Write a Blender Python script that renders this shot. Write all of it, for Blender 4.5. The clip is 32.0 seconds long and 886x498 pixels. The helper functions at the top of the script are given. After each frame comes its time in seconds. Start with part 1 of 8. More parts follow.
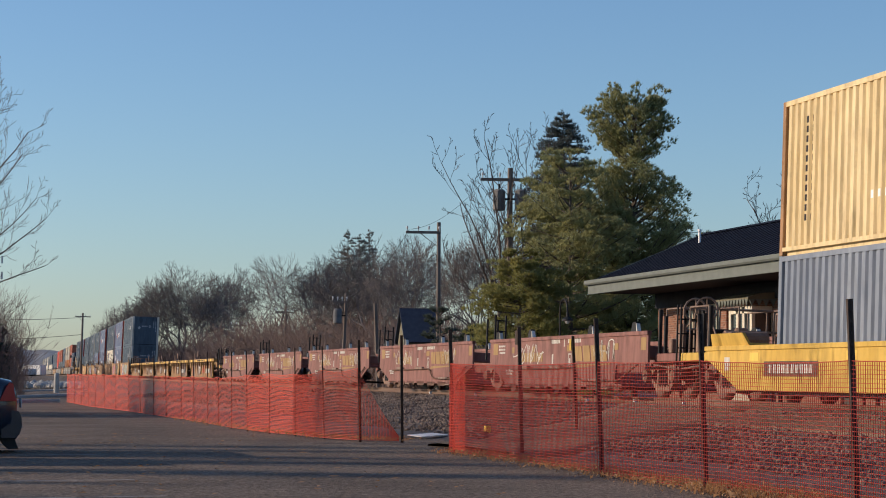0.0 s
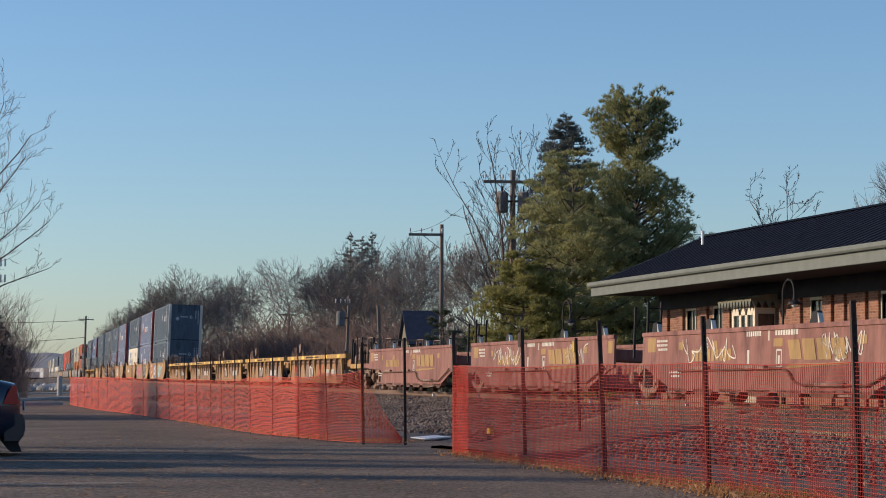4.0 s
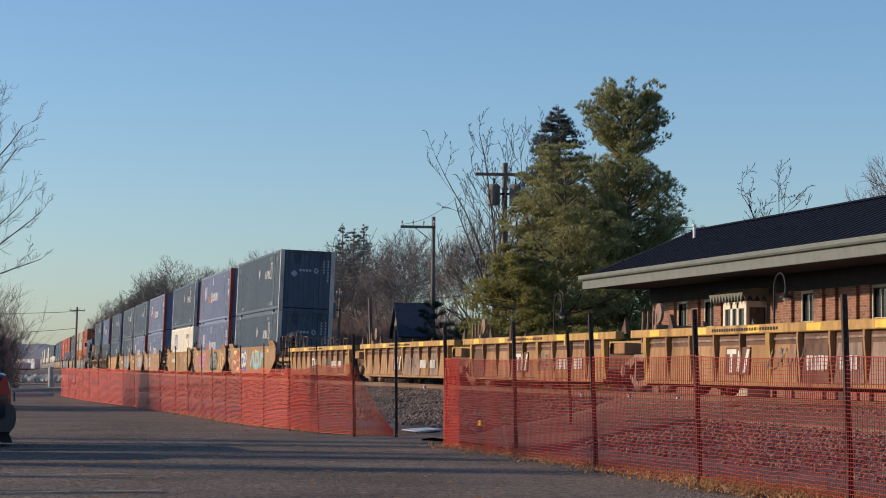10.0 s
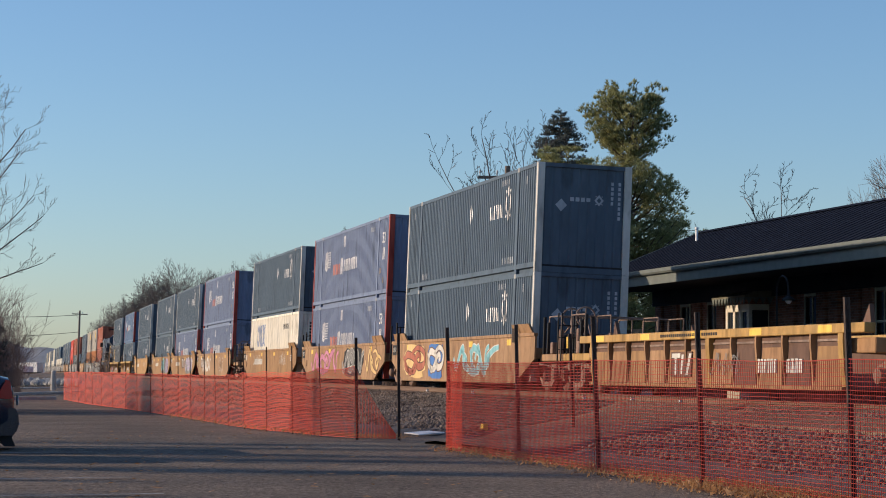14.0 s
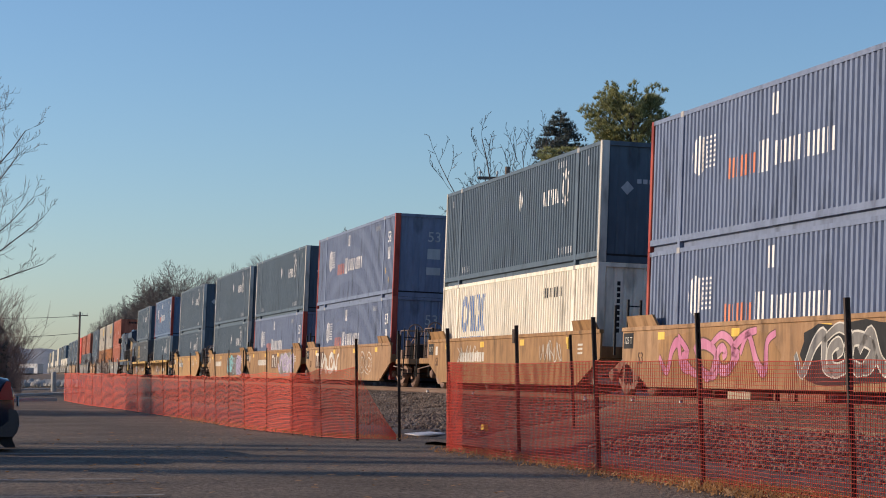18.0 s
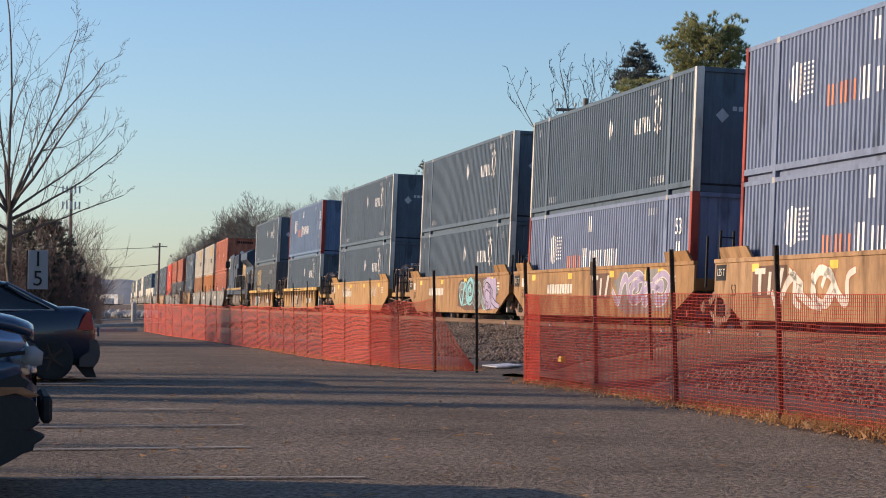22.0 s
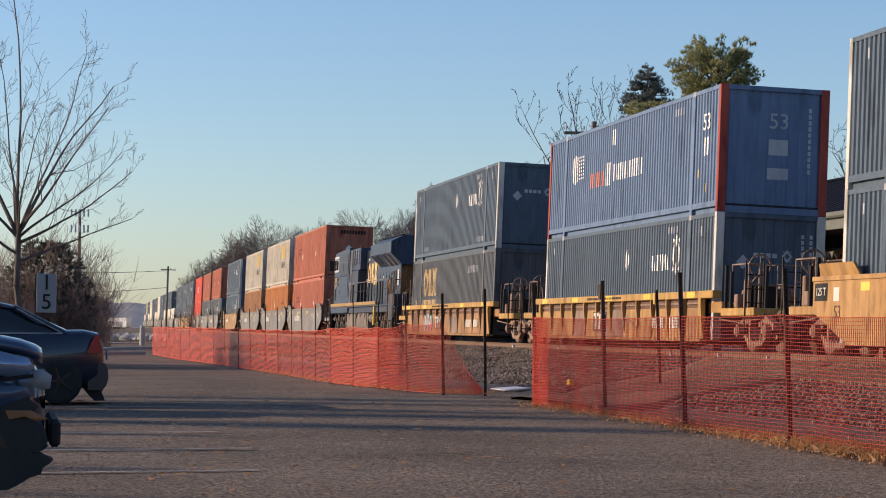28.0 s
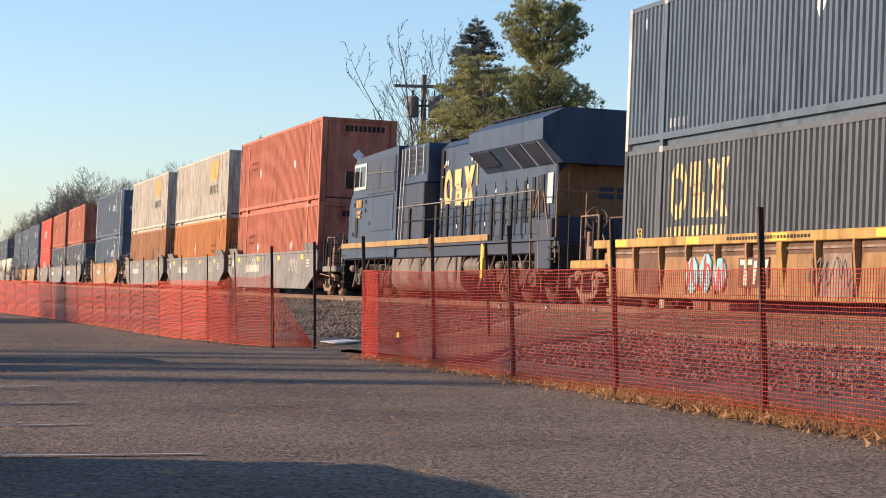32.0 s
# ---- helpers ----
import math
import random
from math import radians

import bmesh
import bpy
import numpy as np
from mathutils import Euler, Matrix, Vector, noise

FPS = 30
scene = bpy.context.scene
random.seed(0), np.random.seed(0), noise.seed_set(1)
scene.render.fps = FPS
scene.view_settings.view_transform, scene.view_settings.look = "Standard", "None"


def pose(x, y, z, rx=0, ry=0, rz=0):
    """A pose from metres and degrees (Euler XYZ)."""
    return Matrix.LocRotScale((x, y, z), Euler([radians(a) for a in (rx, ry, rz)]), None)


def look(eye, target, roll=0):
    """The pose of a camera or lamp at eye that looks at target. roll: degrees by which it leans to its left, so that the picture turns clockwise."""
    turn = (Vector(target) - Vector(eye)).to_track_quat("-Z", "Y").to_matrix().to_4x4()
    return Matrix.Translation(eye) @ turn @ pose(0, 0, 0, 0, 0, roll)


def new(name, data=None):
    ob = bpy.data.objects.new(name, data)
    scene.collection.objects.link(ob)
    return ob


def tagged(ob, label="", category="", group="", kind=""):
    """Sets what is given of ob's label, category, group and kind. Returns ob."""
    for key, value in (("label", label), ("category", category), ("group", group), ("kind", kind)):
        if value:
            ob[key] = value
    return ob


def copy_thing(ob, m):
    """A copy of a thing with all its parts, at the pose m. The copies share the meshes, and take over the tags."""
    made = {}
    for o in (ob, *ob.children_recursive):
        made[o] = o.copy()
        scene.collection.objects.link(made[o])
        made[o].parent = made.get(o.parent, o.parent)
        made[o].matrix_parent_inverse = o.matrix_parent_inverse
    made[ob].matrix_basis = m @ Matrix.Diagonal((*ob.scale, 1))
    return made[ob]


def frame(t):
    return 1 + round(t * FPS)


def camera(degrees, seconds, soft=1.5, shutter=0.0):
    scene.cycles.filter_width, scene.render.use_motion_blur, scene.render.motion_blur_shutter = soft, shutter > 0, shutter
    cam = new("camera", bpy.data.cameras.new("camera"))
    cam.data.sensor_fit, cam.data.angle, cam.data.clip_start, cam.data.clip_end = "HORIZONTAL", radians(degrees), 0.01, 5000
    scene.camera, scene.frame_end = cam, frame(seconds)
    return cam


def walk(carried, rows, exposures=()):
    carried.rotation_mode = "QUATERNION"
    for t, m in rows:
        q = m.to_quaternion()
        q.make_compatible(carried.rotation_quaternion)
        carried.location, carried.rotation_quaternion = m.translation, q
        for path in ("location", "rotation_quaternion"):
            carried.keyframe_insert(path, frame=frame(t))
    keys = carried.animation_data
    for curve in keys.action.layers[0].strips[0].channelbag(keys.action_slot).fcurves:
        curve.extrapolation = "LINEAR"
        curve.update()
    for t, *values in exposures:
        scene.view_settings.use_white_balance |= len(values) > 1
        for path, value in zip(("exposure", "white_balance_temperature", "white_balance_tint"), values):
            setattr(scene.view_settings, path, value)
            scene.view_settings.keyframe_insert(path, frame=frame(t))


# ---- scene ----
cam = camera(23.55, 32.0, soft=1.0)
EYE = (0.0, 0.0, 1.08)
VIEW = [  # seconds, heading from +y towards +x, tilt, roll
    (0.0, 13.815, 3.477, 0.34), (0.5, 13.894, 3.417, 0.34), (1.0, 13.833, 3.478, 0.35), (1.5, 13.81, 3.571, 0.35),
    (2.0, 13.809, 3.64, 0.35), (2.5, 13.851, 3.613, 0.35), (3.0, 13.754, 3.564, 0.29), (3.5, 13.731, 3.507, 0.26),
    (5.5, 13.798, 3.814, 0.26), (6.0, 13.894, 3.869, 0.24), (6.5, 13.756, 3.753, 0.22), (7.0, 13.742, 3.788, 0.16),
    (7.5, 13.776, 3.702, 0.25), (8.0, 13.763, 3.594, 0.35), (8.5, 13.84, 3.42, 0.44), (9.0, 13.924, 3.357, 0.48),
    (9.5, 13.948, 3.213, 0.46), (10.0, 13.961, 3.333, 0.45), (10.5, 13.946, 3.421, 0.45), (11.0, 13.917, 3.475, 0.38),
    (11.5, 14.043, 3.401, 0.38), (12.0, 14.02, 3.382, 0.37), (12.5, 13.963, 3.468, 0.34), (13.0, 13.939, 3.515, 0.33),
    (13.5, 13.884, 3.493, 0.36), (14.0, 13.894, 3.419, 0.39), (14.5, 13.895, 3.331, 0.4), (16.5, 13.894, 3.455, 0.35),
    (17.0, 13.904, 3.427, 0.35), (17.5, 13.908, 3.379, 0.31), (18.0, 13.889, 3.44, 0.33), (18.5, 13.807, 3.426, 0.34),
    (19.0, 13.747, 3.418, 0.36), (19.5, 13.793, 3.379, 0.33), (20.0, 13.952, 3.563, 0.24), (20.5, 13.815, 3.391, 0.25),
    (21.0, 13.577, 2.883, 0.41), (21.5, 13.071, 1.35, 0.53), (22.0, 11.806, 1.589, 0.52), (22.5, 11.61, 1.258, 0.58),
    (23.0, 11.335, 1.379, 0.45), (23.5, 11.569, 1.648, 0.51), (24.0, 11.65, 1.895, 0.52), (24.5, 11.477, 2.019, 0.55),
    (25.0, 11.44, 2.089, 0.55), (25.5, 11.429, 2.089, 0.5), (27.5, 11.455, 2.335, 0.54), (28.0, 11.576, 2.211, 0.5),
    (28.5, 11.575, 2.252, 0.49), (29.0, 11.528, 2.308, 0.51), (29.5, 11.515, 2.331, 0.52), (30.0, 11.69, 2.309, 0.51),
    (30.5, 12.386, 2.182, 0.51), (31.0, 13.963, 1.752, 0.54), (31.5, 15.368, 0.971, 0.5), (32.0, 16.174, 0.979, 0.47),
]


def aim(yaw, tilt, roll):
    a, b = radians(yaw), radians(tilt)
    way = Vector((math.sin(a) * math.cos(b), math.cos(a) * math.cos(b), math.sin(b)))
    return look(EYE, Vector(EYE) + way * 100, roll)


EXPOSURE = [(0.0, -0.18, 5950, 12), (1.0, -0.10, 5950, 12), (14.0, -0.10, 5950, 12), (18.0, -0.14, 5950, 12), (20.6, -0.16, 5950, 12), (22.6, 0.22, 6350, 15), (30.4, 0.08, 6350, 16), (31.6, 0.42, 6450, 16), (32.0, 0.52, 6450, 16)]
walk(cam, [(t, aim(a, b, c)) for t, a, b, c in VIEW], EXPOSURE)

# ---- world and sun ----
SUN_EL, SUN_AZ = 16.5, -69.0   # degrees; azimuth from +y towards +x
world = bpy.data.worlds.new("sky")
scene.world = world
world.use_nodes = True
wn = world.node_tree
sky = wn.nodes.new("ShaderNodeTexSky")
sky.sky_type = "NISHITA"
sky.sun_disc = False
sky.sun_elevation = radians(SUN_EL)
sky.sun_rotation = radians(SUN_AZ)
sky.air_density, sky.dust_density, sky.ozone_density = 1.0, 0.5, 3.5
wn.links.new(sky.outputs[0], wn.nodes["Background"].inputs[0])
wn.nodes["Background"].inputs[1].default_value = 0.15
sun_data = bpy.data.lights.new("sun", "SUN")
sun_data.energy, sun_data.angle, sun_data.color = 5.0, radians(0.5), (1.0, 0.75, 0.50)
sun = new("sun", sun_data)
ea, ee = radians(SUN_AZ), radians(SUN_EL)
to_sun = Vector((math.sin(ea) * math.cos(ee), math.cos(ea) * math.cos(ee), math.sin(ee)))
sun.matrix_basis = look(to_sun * 200, (0, 0, 0))


# ---- materials ----
def material(name, c1, c2=None, rough=0.7, metal=0.0, scale=3.0, fine=40.0, bump=0.0, stain=None, amount=0.5, stretch=(1, 1, 1), random_v=0.0, spec=0.5, streak=0.0):
    """Two-scale noise between two colours, with optional stains, fine relief and variation from piece to piece."""
    m = bpy.data.materials.new(name)
    m.use_nodes = True
    nt = m.node_tree
    b = nt.nodes["Principled BSDF"]
    b.inputs["Roughness"].default_value, b.inputs["Metallic"].default_value = rough, metal
    b.inputs["Specular IOR Level"].default_value = spec
    c2 = c2 or tuple(v * 0.7 for v in c1)
    co = nt.nodes.new("ShaderNodeTexCoord")
    mp = nt.nodes.new("ShaderNodeMapping")
    mp.inputs["Scale"].default_value = stretch
    nt.links.new(co.outputs["Object"], mp.inputs[0])
    n1 = nt.nodes.new("ShaderNodeTexNoise")
    n1.inputs["Scale"].default_value, n1.inputs["Detail"].default_value = scale, 5
    n2 = nt.nodes.new("ShaderNodeTexNoise")
    n2.inputs["Scale"].default_value, n2.inputs["Detail"].default_value = fine, 3
    for n in (n1, n2):
        nt.links.new(mp.outputs[0], n.inputs["Vector"])
    add = nt.nodes.new("ShaderNodeMath")
    add.operation = "MULTIPLY_ADD"
    add.inputs[1].default_value = 0.45
    nt.links.new(n2.outputs[0], add.inputs[0])
    nt.links.new(n1.outputs[0], add.inputs[2])
    ramp = nt.nodes.new("ShaderNodeValToRGB")
    ramp.color_ramp.elements[0].position, ramp.color_ramp.elements[1].position = 0.72 - amount / 2, 0.72 + amount / 2
    ramp.color_ramp.elements[0].color, ramp.color_ramp.elements[1].color = (*c1, 1), (*c2, 1)
    nt.links.new(add.outputs[0], ramp.inputs[0])
    out = ramp.outputs[0]
    if stain:
        n3 = nt.nodes.new("ShaderNodeTexNoise")
        n3.inputs["Scale"].default_value, n3.inputs["Detail"].default_value = scale * 2.3, 6
        nt.links.new(mp.outputs[0], n3.inputs["Vector"])
        r3 = nt.nodes.new("ShaderNodeValToRGB")
        r3.color_ramp.elements[0].position, r3.color_ramp.elements[1].position = 0.56, 0.7
        nt.links.new(n3.outputs[0], r3.inputs[0])
        mx = nt.nodes.new("ShaderNodeMix")
        mx.data_type = "RGBA"
        nt.links.new(r3.outputs[0], mx.inputs[0])
        nt.links.new(out, mx.inputs[6])
        mx.inputs[7].default_value = (*stain, 1)
        out = mx.outputs[2]
    if streak:
        m2 = nt.nodes.new("ShaderNodeMapping")
        m2.inputs["Scale"].default_value = (1, 1, 0.22)
        nt.links.new(co.outputs["Object"], m2.inputs[0])
        n4 = nt.nodes.new("ShaderNodeTexNoise")
        n4.inputs["Scale"].default_value, n4.inputs["Detail"].default_value = 5.0, 6
        nt.links.new(m2.outputs[0], n4.inputs["Vector"])
        r4 = nt.nodes.new("ShaderNodeMapRange")
        r4.inputs[1].default_value, r4.inputs[2].default_value, r4.inputs[3].default_value, r4.inputs[4].default_value = 0.42, 0.72, 1.08, 1 - streak
        nt.links.new(n4.outputs[0], r4.inputs[0])
        n5 = nt.nodes.new("ShaderNodeTexNoise")
        n5.inputs["Scale"].default_value, n5.inputs["Detail"].default_value, n5.inputs["Roughness"].default_value = 2.2, 8, 0.75
        nt.links.new(co.outputs["Object"], n5.inputs["Vector"])
        r5 = nt.nodes.new("ShaderNodeMapRange")
        r5.inputs[1].default_value, r5.inputs[2].default_value, r5.inputs[3].default_value, r5.inputs[4].default_value = 0.5, 0.72, 1.0, 1 - streak * 0.8
        nt.links.new(n5.outputs[0], r5.inputs[0])
        mm = nt.nodes.new("ShaderNodeMath")
        mm.operation = "MULTIPLY"
        nt.links.new(r4.outputs[0], mm.inputs[0])
        nt.links.new(r5.outputs[0], mm.inputs[1])
        mx = nt.nodes.new("ShaderNodeMix")
        mx.data_type, mx.blend_type = "RGBA", "MULTIPLY"
        mx.inputs[0].default_value = 1.0
        nt.links.new(out, mx.inputs[6])
        nt.links.new(mm.outputs[0], mx.inputs[7])
        out = mx.outputs[2]
    if random_v:
        oi = nt.nodes.new("ShaderNodeObjectInfo")
        mr = nt.nodes.new("ShaderNodeMapRange")
        mr.inputs[3].default_value, mr.inputs[4].default_value = 1 - random_v, 1 + random_v
        nt.links.new(oi.outputs["Random"], mr.inputs[0])
        hs = nt.nodes.new("ShaderNodeHueSaturation")
        nt.links.new(mr.outputs[0], hs.inputs["Value"])
        nt.links.new(out, hs.inputs["Color"])
        out = hs.outputs[0]
    nt.links.new(out, b.inputs["Base Color"])
    if bump:
        bp = nt.nodes.new("ShaderNodeBump")
        bp.inputs["Strength"].default_value, bp.inputs["Distance"].default_value = bump, 0.02
        nt.links.new(n2.outputs[0], bp.inputs["Height"])
        nt.links.new(bp.outputs[0], b.inputs["Normal"])
    return m



def leafy(name, c1, c2, thin):
    """Foliage: the two-scale colour, with some light let through."""
    m = material(name, c1, c2, 0.65, scale=0.8, fine=6)
    nt = m.node_tree
    b = nt.nodes["Principled BSDF"]
    tr = nt.nodes.new("ShaderNodeBsdfTranslucent")
    mx = nt.nodes.new("ShaderNodeMixShader")
    mx.inputs[0].default_value = thin
    col = b.inputs["Base Color"].links[0].from_socket
    nt.links.new(col, tr.inputs[0])
    nt.links.new(b.outputs[0], mx.inputs[1])
    nt.links.new(tr.outputs[0], mx.inputs[2])
    nt.links.new(mx.outputs[0], nt.nodes["Material Output"].inputs[0])
    return m



def speckled(name, c1, c2, grain):
    """Worn asphalt: broad patches, coarse aggregate that stands out in light and dark specks, rough relief."""
    m = material(name, c1, c2, 0.95, scale=0.35, fine=6, amount=0.6, spec=0.12)
    nt = m.node_tree
    b = nt.nodes["Principled BSDF"]
    col = b.inputs["Base Color"].links[0].from_socket
    co = nt.nodes.new("ShaderNodeTexCoord")
    n = nt.nodes.new("ShaderNodeTexNoise")
    n.inputs["Scale"].default_value, n.inputs["Detail"].default_value, n.inputs["Roughness"].default_value = grain, 3, 0.7
    nt.links.new(co.outputs["Object"], n.inputs["Vector"])
    r = nt.nodes.new("ShaderNodeMapRange")
    r.inputs[1].default_value, r.inputs[2].default_value, r.inputs[3].default_value, r.inputs[4].default_value = 0.30, 0.70, 0.22, 2.2
    nt.links.new(n.outputs[0], r.inputs[0])
    mx = nt.nodes.new("ShaderNodeMix")
    mx.data_type, mx.blend_type = "RGBA", "MULTIPLY"
    mx.inputs[0].default_value = 1.0
    nt.links.new(col, mx.inputs[6])
    nt.links.new(r.outputs[0], mx.inputs[7])
    nt.links.new(mx.outputs[2], b.inputs["Base Color"])
    bp = nt.nodes.new("ShaderNodeBump")
    bp.inputs["Strength"].default_value, bp.inputs["Distance"].default_value = 1.0, 0.05
    nt.links.new(n.outputs[0], bp.inputs["Height"])
    nt.links.new(bp.outputs[0], b.inputs["Normal"])
    return m



def bricks(name, c1, c2, joint):
    """Brick courses laid along y and z, with clay that varies."""
    m = material(name, c1, c2, 0.9, fine=30, bump=0.0)
    nt = m.node_tree
    b = nt.nodes["Principled BSDF"]
    col = b.inputs["Base Color"].links[0].from_socket
    co = nt.nodes.new("ShaderNodeTexCoord")
    sp = nt.nodes.new("ShaderNodeSeparateXYZ")
    add = nt.nodes.new("ShaderNodeMath")
    cb = nt.nodes.new("ShaderNodeCombineXYZ")
    nt.links.new(co.outputs["Object"], sp.inputs[0])
    nt.links.new(sp.outputs[0], add.inputs[0])
    nt.links.new(sp.outputs[1], add.inputs[1])
    nt.links.new(add.outputs[0], cb.inputs[0])
    nt.links.new(sp.outputs[2], cb.inputs[1])
    br = nt.nodes.new("ShaderNodeTexBrick")
    br.inputs["Scale"].default_value, br.inputs["Mortar Size"].default_value = 1.0, 0.006
    br.inputs["Brick Width"].default_value, br.inputs["Row Height"].default_value = 0.2, 0.07
    br.inputs["Color2"].default_value, br.inputs["Mortar"].default_value = (*(v * 0.6 for v in c1), 1), (*joint, 1)
    nt.links.new(cb.outputs[0], br.inputs["Vector"])
    nt.links.new(col, br.inputs["Color1"])
    nt.links.new(br.outputs["Color"], b.inputs["Base Color"])
    bp = nt.nodes.new("ShaderNodeBump")
    bp.inputs["Strength"].default_value, bp.inputs["Distance"].default_value, bp.invert = 0.6, 0.01, True
    nt.links.new(br.outputs["Fac"], bp.inputs["Height"])
    nt.links.new(bp.outputs[0], b.inputs["Normal"])
    return m


DIRT = {n: 0.32 for n in ("rustcar", "ochrecar", "oxide", "tan", "grey", "chordyellow")}   # streaks of dirt on the cars
DIRT.update(yellow=0.15, goldcar=0.28, orange=0.25, amber=0.3, white=0.2, cream=0.2, offwhite=0.35, rust=0.4, ribdirty=0.4, tank=0.4)
GLOSS = {"slate", "navy", "blue", "charcoal", "loco", "blueblack", "greyblue"}   # smooth enamel, the rest is chalky
M = {}
M["asphalt"] = speckled("asphalt", (0.102, 0.083, 0.066), (0.224, 0.180, 0.142), 26.0)
M["gravel"] = material("gravel", (0.065, 0.052, 0.044), (0.15, 0.125, 0.105), 0.95, scale=2, fine=14, bump=0.8)
M["post"] = material("post_steel", (0.024, 0.018, 0.016), (0.07, 0.042, 0.03), 0.7, 0.3)
M["net"] = leafy("orange_plastic", (0.74, 0.105, 0.058), (0.82, 0.14, 0.08), 0.45)
# same plastic as net, darkened: shade on the right fence put into the colour
M["net_shaded"] = leafy("shaded_orange_plastic", (0.50, 0.052, 0.036), (0.60, 0.08, 0.052), 0.5)
M["rail"] = material("rail_steel", (0.16, 0.09, 0.06), (0.25, 0.17, 0.12), 0.5, 0.6, stretch=(1, 0.1, 1))
M["tie"] = material("tie_wood", (0.07, 0.055, 0.045), (0.16, 0.13, 0.11), 0.9, fine=30, bump=0.4)
for n, c, c2 in (("slate", (0.052, 0.080, 0.112), (0.076, 0.108, 0.144)), ("navy", (0.132, 0.165, 0.255), (0.168, 0.206, 0.305)),
                 ("white", (0.74, 0.68, 0.55), (0.82, 0.77, 0.65)), ("orange", (0.38, 0.115, 0.068), (0.46, 0.17, 0.105)),
                 ("amber", (0.42, 0.155, 0.045), (0.50, 0.21, 0.075)), ("goldcar", (0.36, 0.20, 0.075), (0.43, 0.26, 0.105)), ("ochremark", (0.30, 0.19, 0.075), (0.36, 0.24, 0.10)), ("offwhite", (0.44, 0.40, 0.33), (0.54, 0.50, 0.42)), ("charcoal", (0.062, 0.070, 0.078), (0.090, 0.098, 0.106)),
                 ("cream", (0.62, 0.48, 0.24), (0.74, 0.60, 0.34)), ("greyblue", (0.16, 0.19, 0.24), (0.24, 0.27, 0.31)),
                 ("red", (0.60, 0.075, 0.05), (0.68, 0.14, 0.09)), ("oxide", (0.215, 0.098, 0.078), (0.275, 0.138, 0.112)),
                 ("rust", (0.30, 0.135, 0.06), (0.42, 0.22, 0.11)), ("yellow", (0.50, 0.32, 0.052), (0.60, 0.40, 0.088)),
                 ("tan", (0.29, 0.155, 0.068), (0.39, 0.235, 0.12)), ("grey", (0.17, 0.165, 0.16), (0.25, 0.24, 0.22)),
                 ("black", (0.012, 0.012, 0.013), (0.03, 0.028, 0.026)), ("blueblack", (0.02, 0.028, 0.05), (0.035, 0.045, 0.07)),
                 ("gold", (0.72, 0.45, 0.06), (0.8, 0.55, 0.12)), ("steel", (0.32, 0.31, 0.30), (0.45, 0.44, 0.42)),
                 ("paintwhite", (0.78, 0.76, 0.72), (0.85, 0.84, 0.82)), ("markred", (0.62, 0.05, 0.04), (0.7, 0.09, 0.07)),
                 ("markblue", (0.05, 0.14, 0.38), (0.08, 0.19, 0.45))):
    M[n] = material(n + "_paint", c, c2, 0.50 if n in GLOSS else 0.62, 0.0, scale=0.9, fine=9, stain=tuple(v * 0.62 for v in c), stretch=(1, 1, 0.35), bump=0.05, spec=0.42 if n in GLOSS else 0.22, streak=DIRT.get(n, 0.14))
M["can"] = material("can_paint", (0.11, 0.115, 0.12), (0.17, 0.175, 0.18), 0.8, spec=0.2)
M["wheel"] = material("wheel_steel", (0.10, 0.06, 0.045), (0.2, 0.13, 0.1), 0.6, 0.5)
M["roof"] = material("roof_metal", (0.009, 0.012, 0.022), (0.017, 0.021, 0.034), 0.9, fine=18, bump=0.1, spec=0.05)
M["fascia"] = material("fascia_paint", (0.128, 0.146, 0.132), (0.172, 0.190, 0.172), 0.7, spec=0.2)
M["brick"] = bricks("brick_clay", (0.25, 0.105, 0.062), (0.33, 0.15, 0.095), (0.27, 0.22, 0.18))
M["mortar"] = material("mortar", (0.30, 0.27, 0.24), (0.42, 0.38, 0.34), 0.95)
M["bark"] = material("bark", (0.06, 0.048, 0.04), (0.14, 0.12, 0.10), 0.95, scale=5, fine=40, bump=0.4, stretch=(1, 1, 0.3))
M["needles"] = leafy("pine_needles", (0.235, 0.262, 0.125), (0.42, 0.40, 0.175), 0.5)
# paler and greyer than dark_twigs: some distance haze put into the colour
M["twig"] = material("twigs", (0.115, 0.098, 0.092), (0.20, 0.178, 0.168), 0.95, scale=0.5, fine=5)

M["stone"] = material("ballast_stone", (0.085, 0.064, 0.052), (0.27, 0.215, 0.175), 0.95, scale=1.2, fine=9, bump=0.3, amount=0.35, spec=0.15)
M["asphalt_old"] = speckled("asphalt_worn", (0.17, 0.125, 0.088), (0.27, 0.205, 0.15), 40.0)
M["linepaint"] = material("line_paint", (0.42, 0.40, 0.36), (0.20, 0.185, 0.17), 0.85, scale=2.5, fine=20, amount=0.3)
M["leaf"] = leafy("dry_leaf", (0.52, 0.29, 0.12), (0.28, 0.15, 0.065), 0.3)
M["canopy"] = material("canopy_board", (0.13, 0.12, 0.085), (0.20, 0.185, 0.13), 0.8, spec=0.2)
M["trim"] = material("cream_trim", (0.40, 0.37, 0.28), (0.48, 0.45, 0.35), 0.7, spec=0.2)
M["cream_paint"] = material("cream_paint", (0.62, 0.57, 0.45), (0.70, 0.65, 0.53), 0.7, spec=0.2)
M["twig_dark"] = material("dark_twigs", (0.085, 0.068, 0.058), (0.16, 0.13, 0.115), 0.95, scale=0.5, fine=5)
M["signface"] = material("sign_face", (0.24, 0.25, 0.26), (0.30, 0.31, 0.32), 0.5)
M["trim_dark"] = material("dark_green_trim", (0.03, 0.05, 0.04), (0.05, 0.07, 0.06), 0.5)
